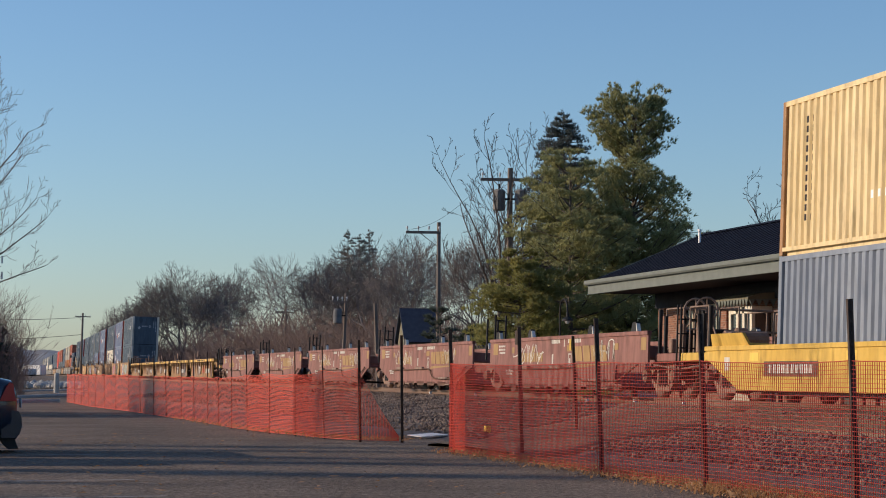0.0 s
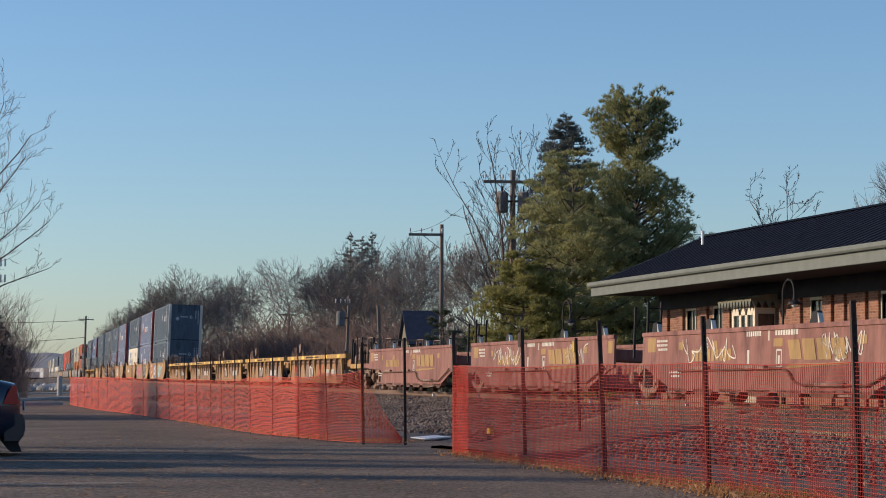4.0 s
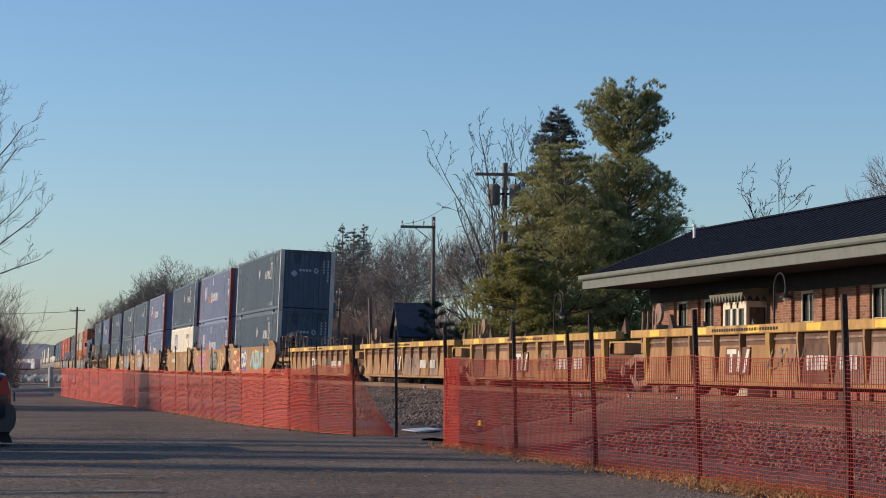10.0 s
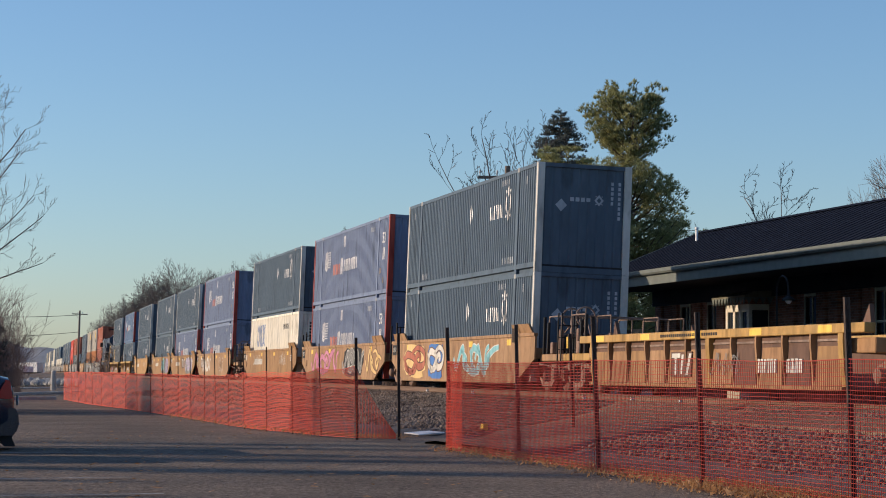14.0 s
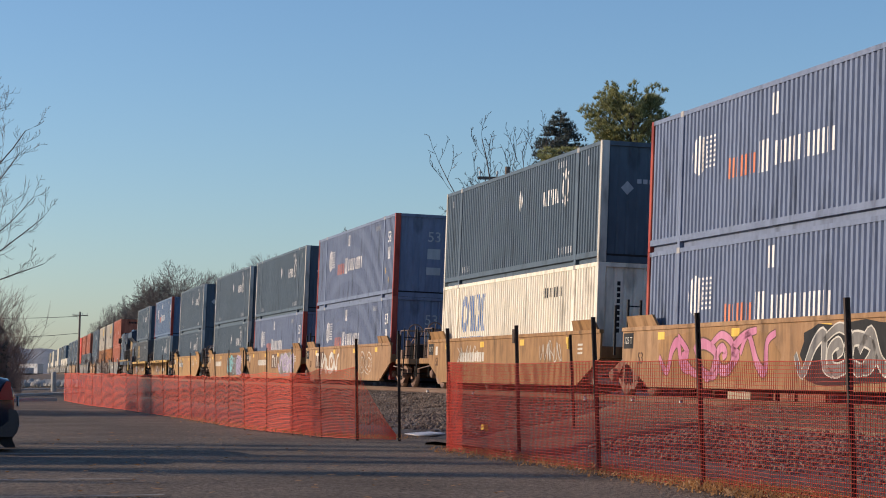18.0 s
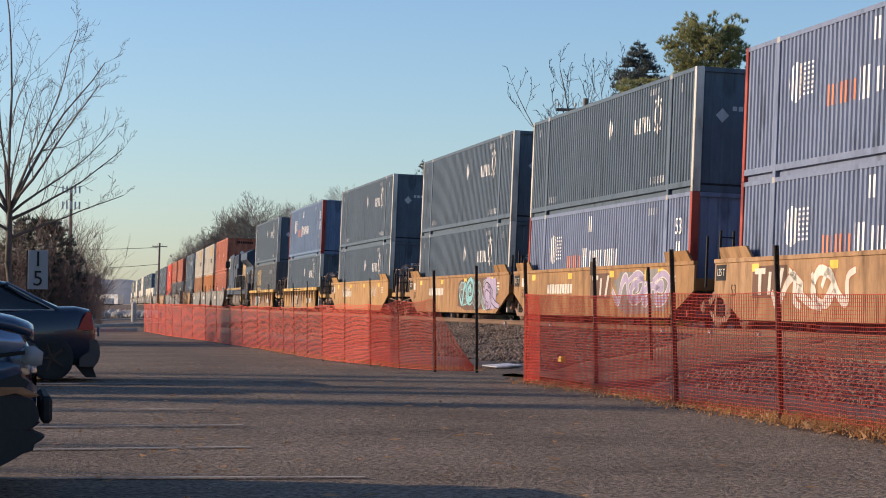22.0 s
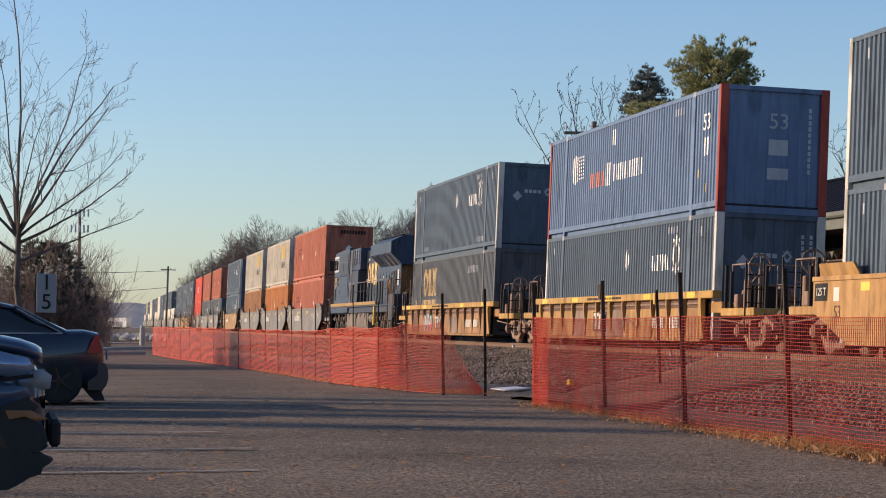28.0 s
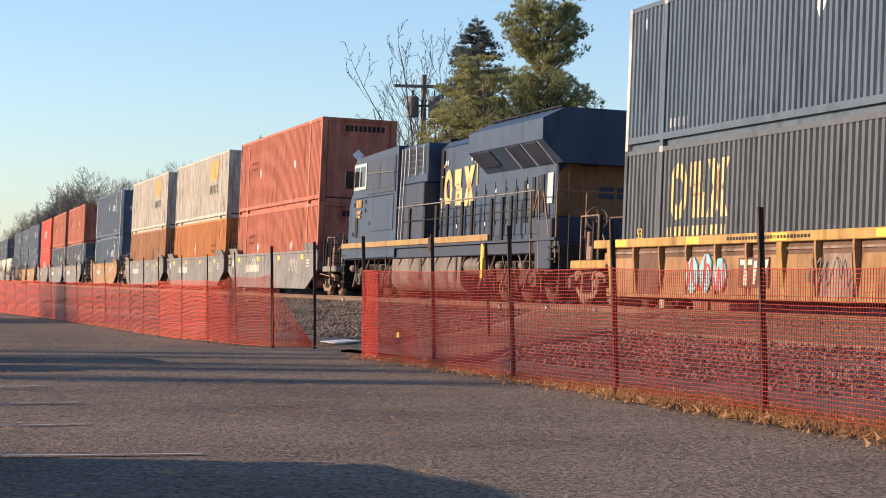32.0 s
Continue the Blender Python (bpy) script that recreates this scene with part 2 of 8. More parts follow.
# soffit boards; also on the band that stands in for eave shade
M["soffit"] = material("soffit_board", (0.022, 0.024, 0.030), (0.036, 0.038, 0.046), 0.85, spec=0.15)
M["concrete"] = material("concrete", (0.36, 0.34, 0.31), (0.48, 0.46, 0.42), 0.9, fine=25, bump=0.2)
M["pole"] = material("pole_wood", (0.13, 0.10, 0.08), (0.24, 0.20, 0.17), 0.9, stretch=(1, 1, 0.1), bump=0.2)
M["paintgrey"] = material("grey_paint", (0.42, 0.43, 0.43), (0.52, 0.53, 0.53), 0.5)
M["slate_roof"] = material("slate_roof", (0.032, 0.042, 0.066), (0.05, 0.062, 0.09), 0.8, spec=0.2)
# pale grey: distance haze put into the ridge's colour
M["ridge"] = material("hazed_ridge", (0.24, 0.245, 0.25), (0.36, 0.36, 0.35), 1.0, scale=0.02, fine=0.12)
M["brush"] = material("brush_stems", (0.15, 0.105, 0.092), (0.24, 0.175, 0.15), 0.95, scale=0.6, fine=5)
# yellower than pine_needles: sunlight on the low pine put into the colour
M["needles_warm"] = leafy("sunny_needles", (0.22, 0.235, 0.080), (0.38, 0.345, 0.115), 0.5)
M["needles_dark"] = leafy("dark_needles", (0.06, 0.08, 0.065), (0.11, 0.13, 0.095), 0.35)
M["needles_blue"] = leafy("spruce_needles", (0.085, 0.105, 0.10), (0.15, 0.175, 0.16), 0.35)
# greyed needles for the far spruces, with distance haze put into the colour
M["needles_far"] = leafy("hazed_needles", (0.12, 0.125, 0.115), (0.19, 0.19, 0.17), 0.35)
M["truck"] = material("truck_steel", (0.17, 0.10, 0.07), (0.30, 0.20, 0.145), 0.85, 0.0, fine=30, bump=0.2)
M["rubber"] = material("rubber", (0.015, 0.015, 0.015), (0.03, 0.03, 0.03), 0.8)
for n, c, c2 in (("rustcar", (0.29, 0.165, 0.078), (0.39, 0.245, 0.13)), ("ochrecar", (0.27, 0.15, 0.065), (0.37, 0.215, 0.09)), ("chordyellow", (0.38, 0.225, 0.065), (0.47, 0.295, 0.105)),
                 ("ribdark", (0.10, 0.055, 0.035), (0.16, 0.09, 0.06)), ("ribdirty", (0.22, 0.15, 0.11), (0.30, 0.22, 0.17)), ("blue", (0.090, 0.148, 0.250), (0.122, 0.186, 0.295)),
                 ("redpost", (0.32, 0.048, 0.036), (0.40, 0.085, 0.055)), ("dirtywhite", (0.50, 0.48, 0.42), (0.66, 0.63, 0.56)), ("markgrey", (0.36, 0.38, 0.40), (0.46, 0.48, 0.5)),
                 ("coral", (0.60, 0.17, 0.08), (0.68, 0.25, 0.14)), ("rustmark", (0.30, 0.12, 0.05), (0.4, 0.2, 0.1)), ("ochre", (0.62, 0.42, 0.16), (0.7, 0.5, 0.24)),
                 ("pinkpaint", (0.46, 0.15, 0.26), (0.54, 0.24, 0.35)), ("tealpaint", (0.18, 0.42, 0.45), (0.28, 0.52, 0.55)), ("violetpaint", (0.30, 0.25, 0.38), (0.40, 0.35, 0.47)),
                 ("loco", (0.023, 0.042, 0.078), (0.037, 0.061, 0.102)), ("locogold", (0.21, 0.105, 0.045), (0.27, 0.15, 0.07)), ("grille", (0.16, 0.07, 0.05), (0.24, 0.12, 0.09)), ("tank", (0.145, 0.12, 0.10), (0.23, 0.195, 0.165)), ("gear", (0.045, 0.034, 0.027), (0.10, 0.074, 0.056))):
    M[n] = material(n + "_paint", c, c2, 0.50 if n in GLOSS else 0.62, 0.0, scale=0.9, fine=9, stain=tuple(v * 0.62 for v in c), stretch=(1, 1, 0.35), bump=0.05, spec=0.42 if n in GLOSS else 0.22, streak=DIRT.get(n, 0.14))


def glossy(name, c, rough, coat=0.0, transmission=0.0, metal=0.0):
    m = bpy.data.materials.new(name)
    m.use_nodes = True
    b = m.node_tree.nodes["Principled BSDF"]
    b.inputs["Base Color"].default_value = (*c, 1)
    b.inputs["Roughness"].default_value, b.inputs["Coat Weight"].default_value = rough, coat
    b.inputs["Transmission Weight"].default_value, b.inputs["Metallic"].default_value = transmission, metal
    return m


M["glass"] = glossy("window_glass", (0.02, 0.024, 0.028), 0.05)
M["glass_car"] = glossy("car_glass", (0.012, 0.014, 0.016), 0.03, 0.5)
M["carblack"] = glossy("black_car_paint", (0.010, 0.018, 0.036), 0.24, 0.6)
M["carblue"] = glossy("blue_car_paint", (0.026, 0.052, 0.100), 0.18, 0.7, 0.0, 0.0)
M["taillight"] = glossy("red_lens", (0.42, 0.012, 0.012), 0.25, 0.3)
M["signal"] = glossy("amber_lens", (0.30, 0.07, 0.02), 0.15, 0.5)
M["headlight"] = glossy("clear_lens", (0.20, 0.27, 0.38), 0.08, 0.9, 0.0, 0.5)


# ---- mesh helpers ----
def mesh_of(name, verts, faces, mat, smooth=False):
    me = bpy.data.meshes.new(name)
    me.from_pydata([tuple(v) for v in verts], [], faces)
    me.update()
    if mat:
        me.materials.append(mat)
    if smooth:
        for p in me.polygons:
            p.use_smooth = True
    return me


class Geo:
    """A list of vertices and faces to which simple solids are added."""

    def __init__(self):
        self.v, self.f = [], []

    def box(self, x0, x1, y0, y1, z0, z1, b=0.0):
        if b <= 0:
            n = len(self.v)
            self.v += [(x, y, z) for z in (z0, z1) for y in (y0, y1) for x in (x0, x1)]
            self.f += [tuple(n + i for i in q) for q in ((0, 2, 3, 1), (4, 5, 7, 6), (0, 1, 5, 4), (1, 3, 7, 5), (3, 2, 6, 7), (2, 0, 4, 6))]
            return self
        bm = bmesh.new()
        bmesh.ops.create_cube(bm, size=1.0)
        for q in bm.verts:
            q.co = Vector(((x0 + x1) / 2 + q.co.x * (x1 - x0), (y0 + y1) / 2 + q.co.y * (y1 - y0), (z0 + z1) / 2 + q.co.z * (z1 - z0)))
        bmesh.ops.bevel(bm, geom=bm.edges[:], offset=b, segments=1, affect="EDGES")
        return self.take(bm)

    def take(self, bm):
        n = len(self.v)
        bm.verts.index_update()
        self.v += [tuple(q.co) for q in bm.verts]
        self.f += [tuple(n + q.index for q in f.verts) for f in bm.faces]
        bm.free()
        return self

    def prism(self, outline, y0, y1):
        """An outline of (x, z), counter-clockwise seen from -y, drawn out along y."""
        n, k = len(self.v), len(outline)
        self.v += [(x, y0, z) for x, z in outline] + [(x, y1, z) for x, z in outline]
        self.f += [tuple(range(n, n + k)), tuple(range(n + 2 * k - 1, n + k - 1, -1))]
        self.f += [(n + i, n + k + i, n + k + (i + 1) % k, n + (i + 1) % k) for i in range(k)]
        return self

    def slab(self, outline, x0, x1):
        """An outline of (y, z) drawn out along x."""
        n, k = len(self.v), len(outline)
        self.v += [(x0, y, z) for y, z in outline] + [(x1, y, z) for y, z in outline]
        self.f += [tuple(range(n, n + k)), tuple(range(n + 2 * k - 1, n + k - 1, -1))]
        self.f += [(n + i, n + k + i, n + k + (i + 1) % k, n + (i + 1) % k) for i in range(k)]
        return self

    def tube(self, a, b, r0, r1=None, n=8, caps=True):
        a, b = Vector(a), Vector(b)
        r1 = r0 if r1 is None else r1
        d = (b - a).normalized()
        u = d.orthogonal().normalized()
        w = d.cross(u)
        k = len(self.v)
        for p, r in ((a, r0), (b, r1)):
            self.v += [tuple(p + (u * math.cos(2 * math.pi * i / n) + w * math.sin(2 * math.pi * i / n)) * r) for i in range(n)]
        self.f += [(k + i, k + (i + 1) % n, k + n + (i + 1) % n, k + n + i) for i in range(n)]
        if caps:
            self.f += [tuple(range(k + n - 1, k - 1, -1)), tuple(range(k + n, k + 2 * n))]
        return self

    def lathe(self, rings, axis="x", n=20, c=(0, 0, 0)):
        """rings: (place along the axis, radius)."""
        k = len(self.v)
        for t, r in rings:
            for i in range(n):
                a = 2 * math.pi * i / n
                p = {"x": (t, r * math.cos(a), r * math.sin(a)), "y": (r * math.cos(a), t, r * math.sin(a)), "z": (r * math.cos(a), r * math.sin(a), t)}[axis]
                self.v.append((p[0] + c[0], p[1] + c[1], p[2] + c[2]))
        for j in range(len(rings) - 1):
            self.f += [(k + j * n + i, k + j * n + (i + 1) % n, k + (j + 1) * n + (i + 1) % n, k + (j + 1) * n + i) for i in range(n)]
        self.f += [tuple(range(k + n - 1, k - 1, -1)), tuple(range(k + (len(rings) - 1) * n, k + len(rings) * n))]
        return self

    def mesh(self, name, mat, smooth=False):
        me = mesh_of(name, self.v, self.f, mat, smooth)
        bm = bmesh.new()
        bm.from_mesh(me)
        bmesh.ops.recalc_face_normals(bm, faces=bm.faces[:])
        bm.to_mesh(me)
        bm.free()
        return me


def part(name, geo, mat, parent=None, label="", at=None, smooth=False):
    """Links a Geo or a mesh as one object under a thing."""
    me = geo if isinstance(geo, bpy.types.Mesh) else geo.mesh(name, mat, smooth)
    ob = new(name, me)
    if parent:
        ob.parent = parent
    if at is not None:
        ob.matrix_basis = at
    if label:
        ob["label"] = label
    if name in ("code_marking", "notice_marking", "number_marking", "chord_lettering", "trade_marking", "specification_marking", "emblem", "emblem_ring", "emblem_block", "emblem_cross", "globe", "plate", "warning_marking", "placard"):
        ob["kind"] = "stuff"   # rows of tiny marks
    return ob


def text_mesh(words, size, mat, depth=0.004):
    """Flat lettering in the built-in font as a mesh in the xy plane, centred."""
    cu = bpy.data.curves.new("lettering", "FONT")
    cu.body, cu.size, cu.extrude = words, size, depth
    cu.align_x, cu.align_y = "CENTER", "CENTER"
    ob = bpy.data.objects.new("lettering", cu)
    me = bpy.data.meshes.new_from_object(ob)
    me.materials.clear()
    me.materials.append(mat)
    bpy.data.objects.remove(ob)
    return me


# ---- the track's line ----
SPEED = 11.195
CANT = 1.93


def track(s):
    """Centre of the track on the rail tops, and its slope dx/ds, s metres up the line."""
    a = min(max(s, 0.0), 210.0)
    x = 16.56 + 1.2923e-4 * a * a - 0.9053e-7 * a ** 3
    d = 2.5846e-4 * a - 2.7159e-7 * a * a
    return x + d * (s - a), 0.58 + 0.00153 * max(min(s, 470.0), -100.0), d


def on_track(s, h=0.0):
    x, z, d = track(s)
    return pose(x, s, z, 0.088, CANT, -math.degrees(math.atan(d))) @ pose(0, 0, h)


RIDE = []   # (thing, place in the train at 16 s, height above the rails)


def motions():
    for ob, o, h in RIDE:
        walk(ob, [(t, on_track(o - SPEED * (t - 16.0), h)) for t in range(0, 33, 4)])
        if o < 245:   # wheels of the cars that pass the fence roll
            for w in ob.children_recursive:
                if w.name.split(".")[0] == "wheelset":
                    at = w.matrix_basis.copy()
                    turn = math.degrees(SPEED / at.translation.z) / FPS
                    walk(w, [(i / FPS, at @ pose(0, 0, 0, turn * i)) for i in range(32 * FPS + 1)])


def ride(ob, o, h=0.0):
    ob.matrix_basis = on_track(o + SPEED * 16.0, h)
    RIDE.append((ob, o, h))
    return ob


def thing(name, label, category, group="", at=None):
    ob = new(name)
    ob.empty_display_size = 0.2
    if at is not None:
        ob.matrix_basis = at
    return tagged(ob, label, category, group)


RNG = random.Random(5)


# ---- ground, track, lot ----
def sheet(name, xs, ys, height, mat):
    v = [(x, y, height(x, y)) for y in ys for x in xs]
    k = len(xs)
    f = [(j * k + i, j * k + i + 1, (j + 1) * k + i + 1, (j + 1) * k + i) for j in range(len(ys) - 1) for i in range(k - 1)]
    me = mesh_of(name, v, f, mat, True)
    return part(name, me, mat)


def ground():
    xs = [-2500, -1200, -500, -200, -80, -30] + [-20 + 2 * i for i in range(24)] + [40, 60, 100, 200, 500, 1200, 2500]
    ys = [-400, -100, -30] + [-10 + 2 * i for i in range(60)] + [130, 180, 260, 400, 700, 1200, 2500, 4500]

    def h(x, y):
        near = max(0.0, 1 - abs(y - 50) / 70)
        return 0.02 * near * (noise.noise(Vector((x * 0.12, y * 0.1, 0))) - 0.4) - 0.01 + min(max((y - 110) * 0.0035, 0), 1.2)
    tagged(sheet("ground", xs, ys, h, M["asphalt"]), "weathered grey asphalt parking lot reaching far out", kind="structure")


def ballast_z(u, s, z):
    """Height of the ballast u metres across from the track's centre."""
    base = 0.0 if s < 110 else min((s - 110) * 0.0035, 1.2)
    prof = [(-7.6, base - 0.03), (-6.6, base + 0.10), (-4.2, z - 0.42), (-2.9, z - 0.30), (-1.7, z - 0.11), (1.7, z - 0.19), (2.4, z - 0.25), (4.0, base + 0.28), (9.0, base + 0.22)]
    for (a, p), (b, q) in zip(prof, prof[1:]):
        if a <= u <= b:
            return p + (q - p) * (u - a) / (b - a)
    return base - 0.05


def ballast():
    us = [-7.6 + 0.4 * i for i in range(42)]
    ss = [-80 + 4 * i for i in range(22)] + [8 + 1.5 * i for i in range(60)] + [100 + 10 * i for i in range(80)]
    v = []
    for s in ss:
        x, z, d = track(s)
        for u in us:
            j = 0.05 * noise.noise(Vector((u * 1.3, s * 0.9, 3))) if abs(u) > 1.7 else 0
            v.append((x + u, s - d * u, ballast_z(u, s, z) + j))
    k = len(us)
    f = [(j * k + i, j * k + i + 1, (j + 1) * k + i + 1, (j + 1) * k + i) for j in range(len(ss) - 1) for i in range(k - 1)]
    bed = tagged(part("ballast_bed", mesh_of("ballast_bed", v, f, M["gravel"], True), M["gravel"]), "crushed grey stone ballast under the track", kind="structure")
    # stones: a few shapes shared by the pieces
    shapes = []
    rr = random.Random(11)
    for q in range(8):
        bm = bmesh.new()
        bmesh.ops.create_icosphere(bm, subdivisions=1, radius=1.0)
        for p in bm.verts:
            p.co = Vector((p.co.x * rr.uniform(0.7, 1.15), p.co.y * rr.uniform(0.7, 1.15), p.co.z * rr.uniform(0.5, 0.9)))
            p.co *= rr.uniform(0.8, 1.12)
        me = bpy.data.meshes.new("stone")
        bm.to_mesh(me)
        bm.free()
        me.materials.append(M["stone"])
        shapes.append(me)
    for i in range(300):
        s, u = rr.uniform(38, 50), rr.uniform(-6.9, -4.0)
        while lane(s, track(s)[0] + u):
            s, u = rr.uniform(38, 50), rr.uniform(-6.9, -4.0)
        x, z, d = track(s)
        r = rr.uniform(0.03, 0.055)
        ob = part("stone", shapes[i % 8], None, bed, at=pose(x + u, s, ballast_z(u, s, z) + r * 0.35, rr.uniform(-25, 25), rr.uniform(-25, 25), rr.uniform(0, 360)) @ Matrix.Diagonal((r, r, r, 1)))
    cv = [[tuple(p.co) for p in me.vertices] for me in shapes]
    cf = [[tuple(p.vertices) for p in me.polygons] for me in shapes]
    V, F = [], []
    for i in range(25000):
        t = rr.random()
        s = 10 + 62 * t ** 1.1 if i < 22000 else rr.uniform(60, 115)
        u = rr.uniform(-7.2, -1.75)
        if lane(s, track(s)[0] + u):
            continue
        x, z, d = track(s)
        r = rr.uniform(0.02, 0.05) * (1.0 if s < 74 else 1.5)
        m = pose(x + u, s, ballast_z(u, s, z) + r * 0.3, rr.uniform(-30, 30), rr.uniform(-30, 30), rr.uniform(0, 360))
        q, k = i % 8, len(V)
        V += [m @ Vector((a * r, b * r, c * r)) for a, b, c in cv[q]]
        F += [tuple(k + e for e in f) for f in cf[q]]
    tagged(part("loose_ballast", mesh_of("loose_ballast", V, F, M["stone"]), None), "loose grey and tan ballast stones beside the track", "gravel", kind="stuff")
    return bed


def lane(s, x):
    """True on the asphalt walk that climbs from the fence's gap to the rails."""
    return 8.0 <= x <= 15.0 and 28.0 + (x - 8) * 1.25 < s < 33.4 + (x - 8) * 1.62


def crossing():
    g = Geo()
    k, m = 20, 9
    for i in range(k + 1):
        x = 8.0 + 7.1 * i / k
        a, b = 28.0 + (x - 8) * 1.25, 33.4 + (x - 8) * 1.62
        for j in range(m):
            y = a + (b - a) * j / (m - 1) + 0.25 * noise.noise(Vector((x * 0.8, j, 4)))
            tx, tz, d = track(y)
            edge = 0.0 if j in (0, m - 1) else 0.045
            z = max(0.012, ballast_z(x - tx, y, tz)) + edge + 0.02 * noise.noise(Vector((x, y * 0.7, 1)))
            g.v += [(x, y, z), (x, y, z - 0.25)]
    for i in range(k):
        for j in range(m - 1):
            a, b = (i * m + j) * 2, ((i + 1) * m + j) * 2
            g.f += [(a, b, b + 2, a + 2)]
        for j in (0, m - 1):
            a, b = (i * m + j) * 2, ((i + 1) * m + j) * 2
            g.f += [(a, a + 1, b + 1, b)]
    tagged(part("asphalt_walk", g, M["asphalt_old"], smooth=True), "worn brown-grey asphalt walk rising to the rails", kind="structure")
    # edge strip along the rails with timber edge boards
    g = Geo()
    for i in range(25):
        y = 10 + 1.2 * i
        x, z, d = track(y)
        g.v += [(x - 3.4, y, z - 0.30), (x - 1.15, y, z - 0.035), (x - 1.15, y, z - 0.35), (x - 3.4, y, z - 0.55)]
    g.f = [(i * 4 + j, i * 4 + (j + 1) % 4, (i + 1) * 4 + (j + 1) % 4, (i + 1) * 4 + j) for i in range(24) for j in range(4)]
    tagged(part("platform_strip", g, M["asphalt_old"]), "dusty asphalt strip beside the near rail", kind="structure")


def rails():
    prof = [(-0.07, -0.17), (-0.07, -0.15), (-0.012, -0.13), (-0.012, -0.045), (-0.036, -0.035), (-0.036, 0), (0.036, 0), (0.036, -0.035), (0.012, -0.045), (0.012, -0.13), (0.07, -0.15), (0.07, -0.17)]
    ss = [-90 + 6 * i for i in range(20)] + [30 + 5 * i for i in range(30)] + [180 + 15 * i for i in range(50)]
    for off in (-0.7525, 0.7525):
        g = Geo()
        for s in ss:
            x, z, d = track(s)
            g.v += [(x + off + a, s - d * off, z + b - off * 0.0337) for a, b in prof]
        k = len(prof)
        g.f = [(i * k + j, i * k + (j + 1) % k, (i + 1) * k + (j + 1) % k, (i + 1) * k + j) for i in range(len(ss) - 1) for j in range(k)]
        tagged(part("rail", g, M["rail"]), "rusty steel rail with a worn bright top", kind="structure")
    bed = tagged(new("track_ties"), "weathered wooden railway ties under the rails", kind="structure")
    me = Geo().box(-1.3, 1.3, -0.115, 0.115, -0.18, 0.0, 0.012).mesh("tie", M["tie"])
    pl = Geo().box(-0.16, 0.16, -0.09, 0.09, 0, 0.025).mesh("tie_plate", M["wheel"])
    for i in range(240):
        s = 10 + 0.52 * i
        x, z, d = track(s)
        part("tie", me, None, bed, at=pose(x, s, z - 0.168, 0, CANT, -math.degrees(d) + RNG.uniform(-0.6, 0.6)))
    V = Geo()
    for i in range(900):
        s = 135 + 0.52 * i
        x, z, d = track(s)
        V.box(x - 1.3, x + 1.3, s - 0.115, s + 0.115, z - 0.34, z - 0.165)
    tagged(part("far_ties", V, M["tie"]), "wooden railway ties far up the line", "ties", kind="stuff")


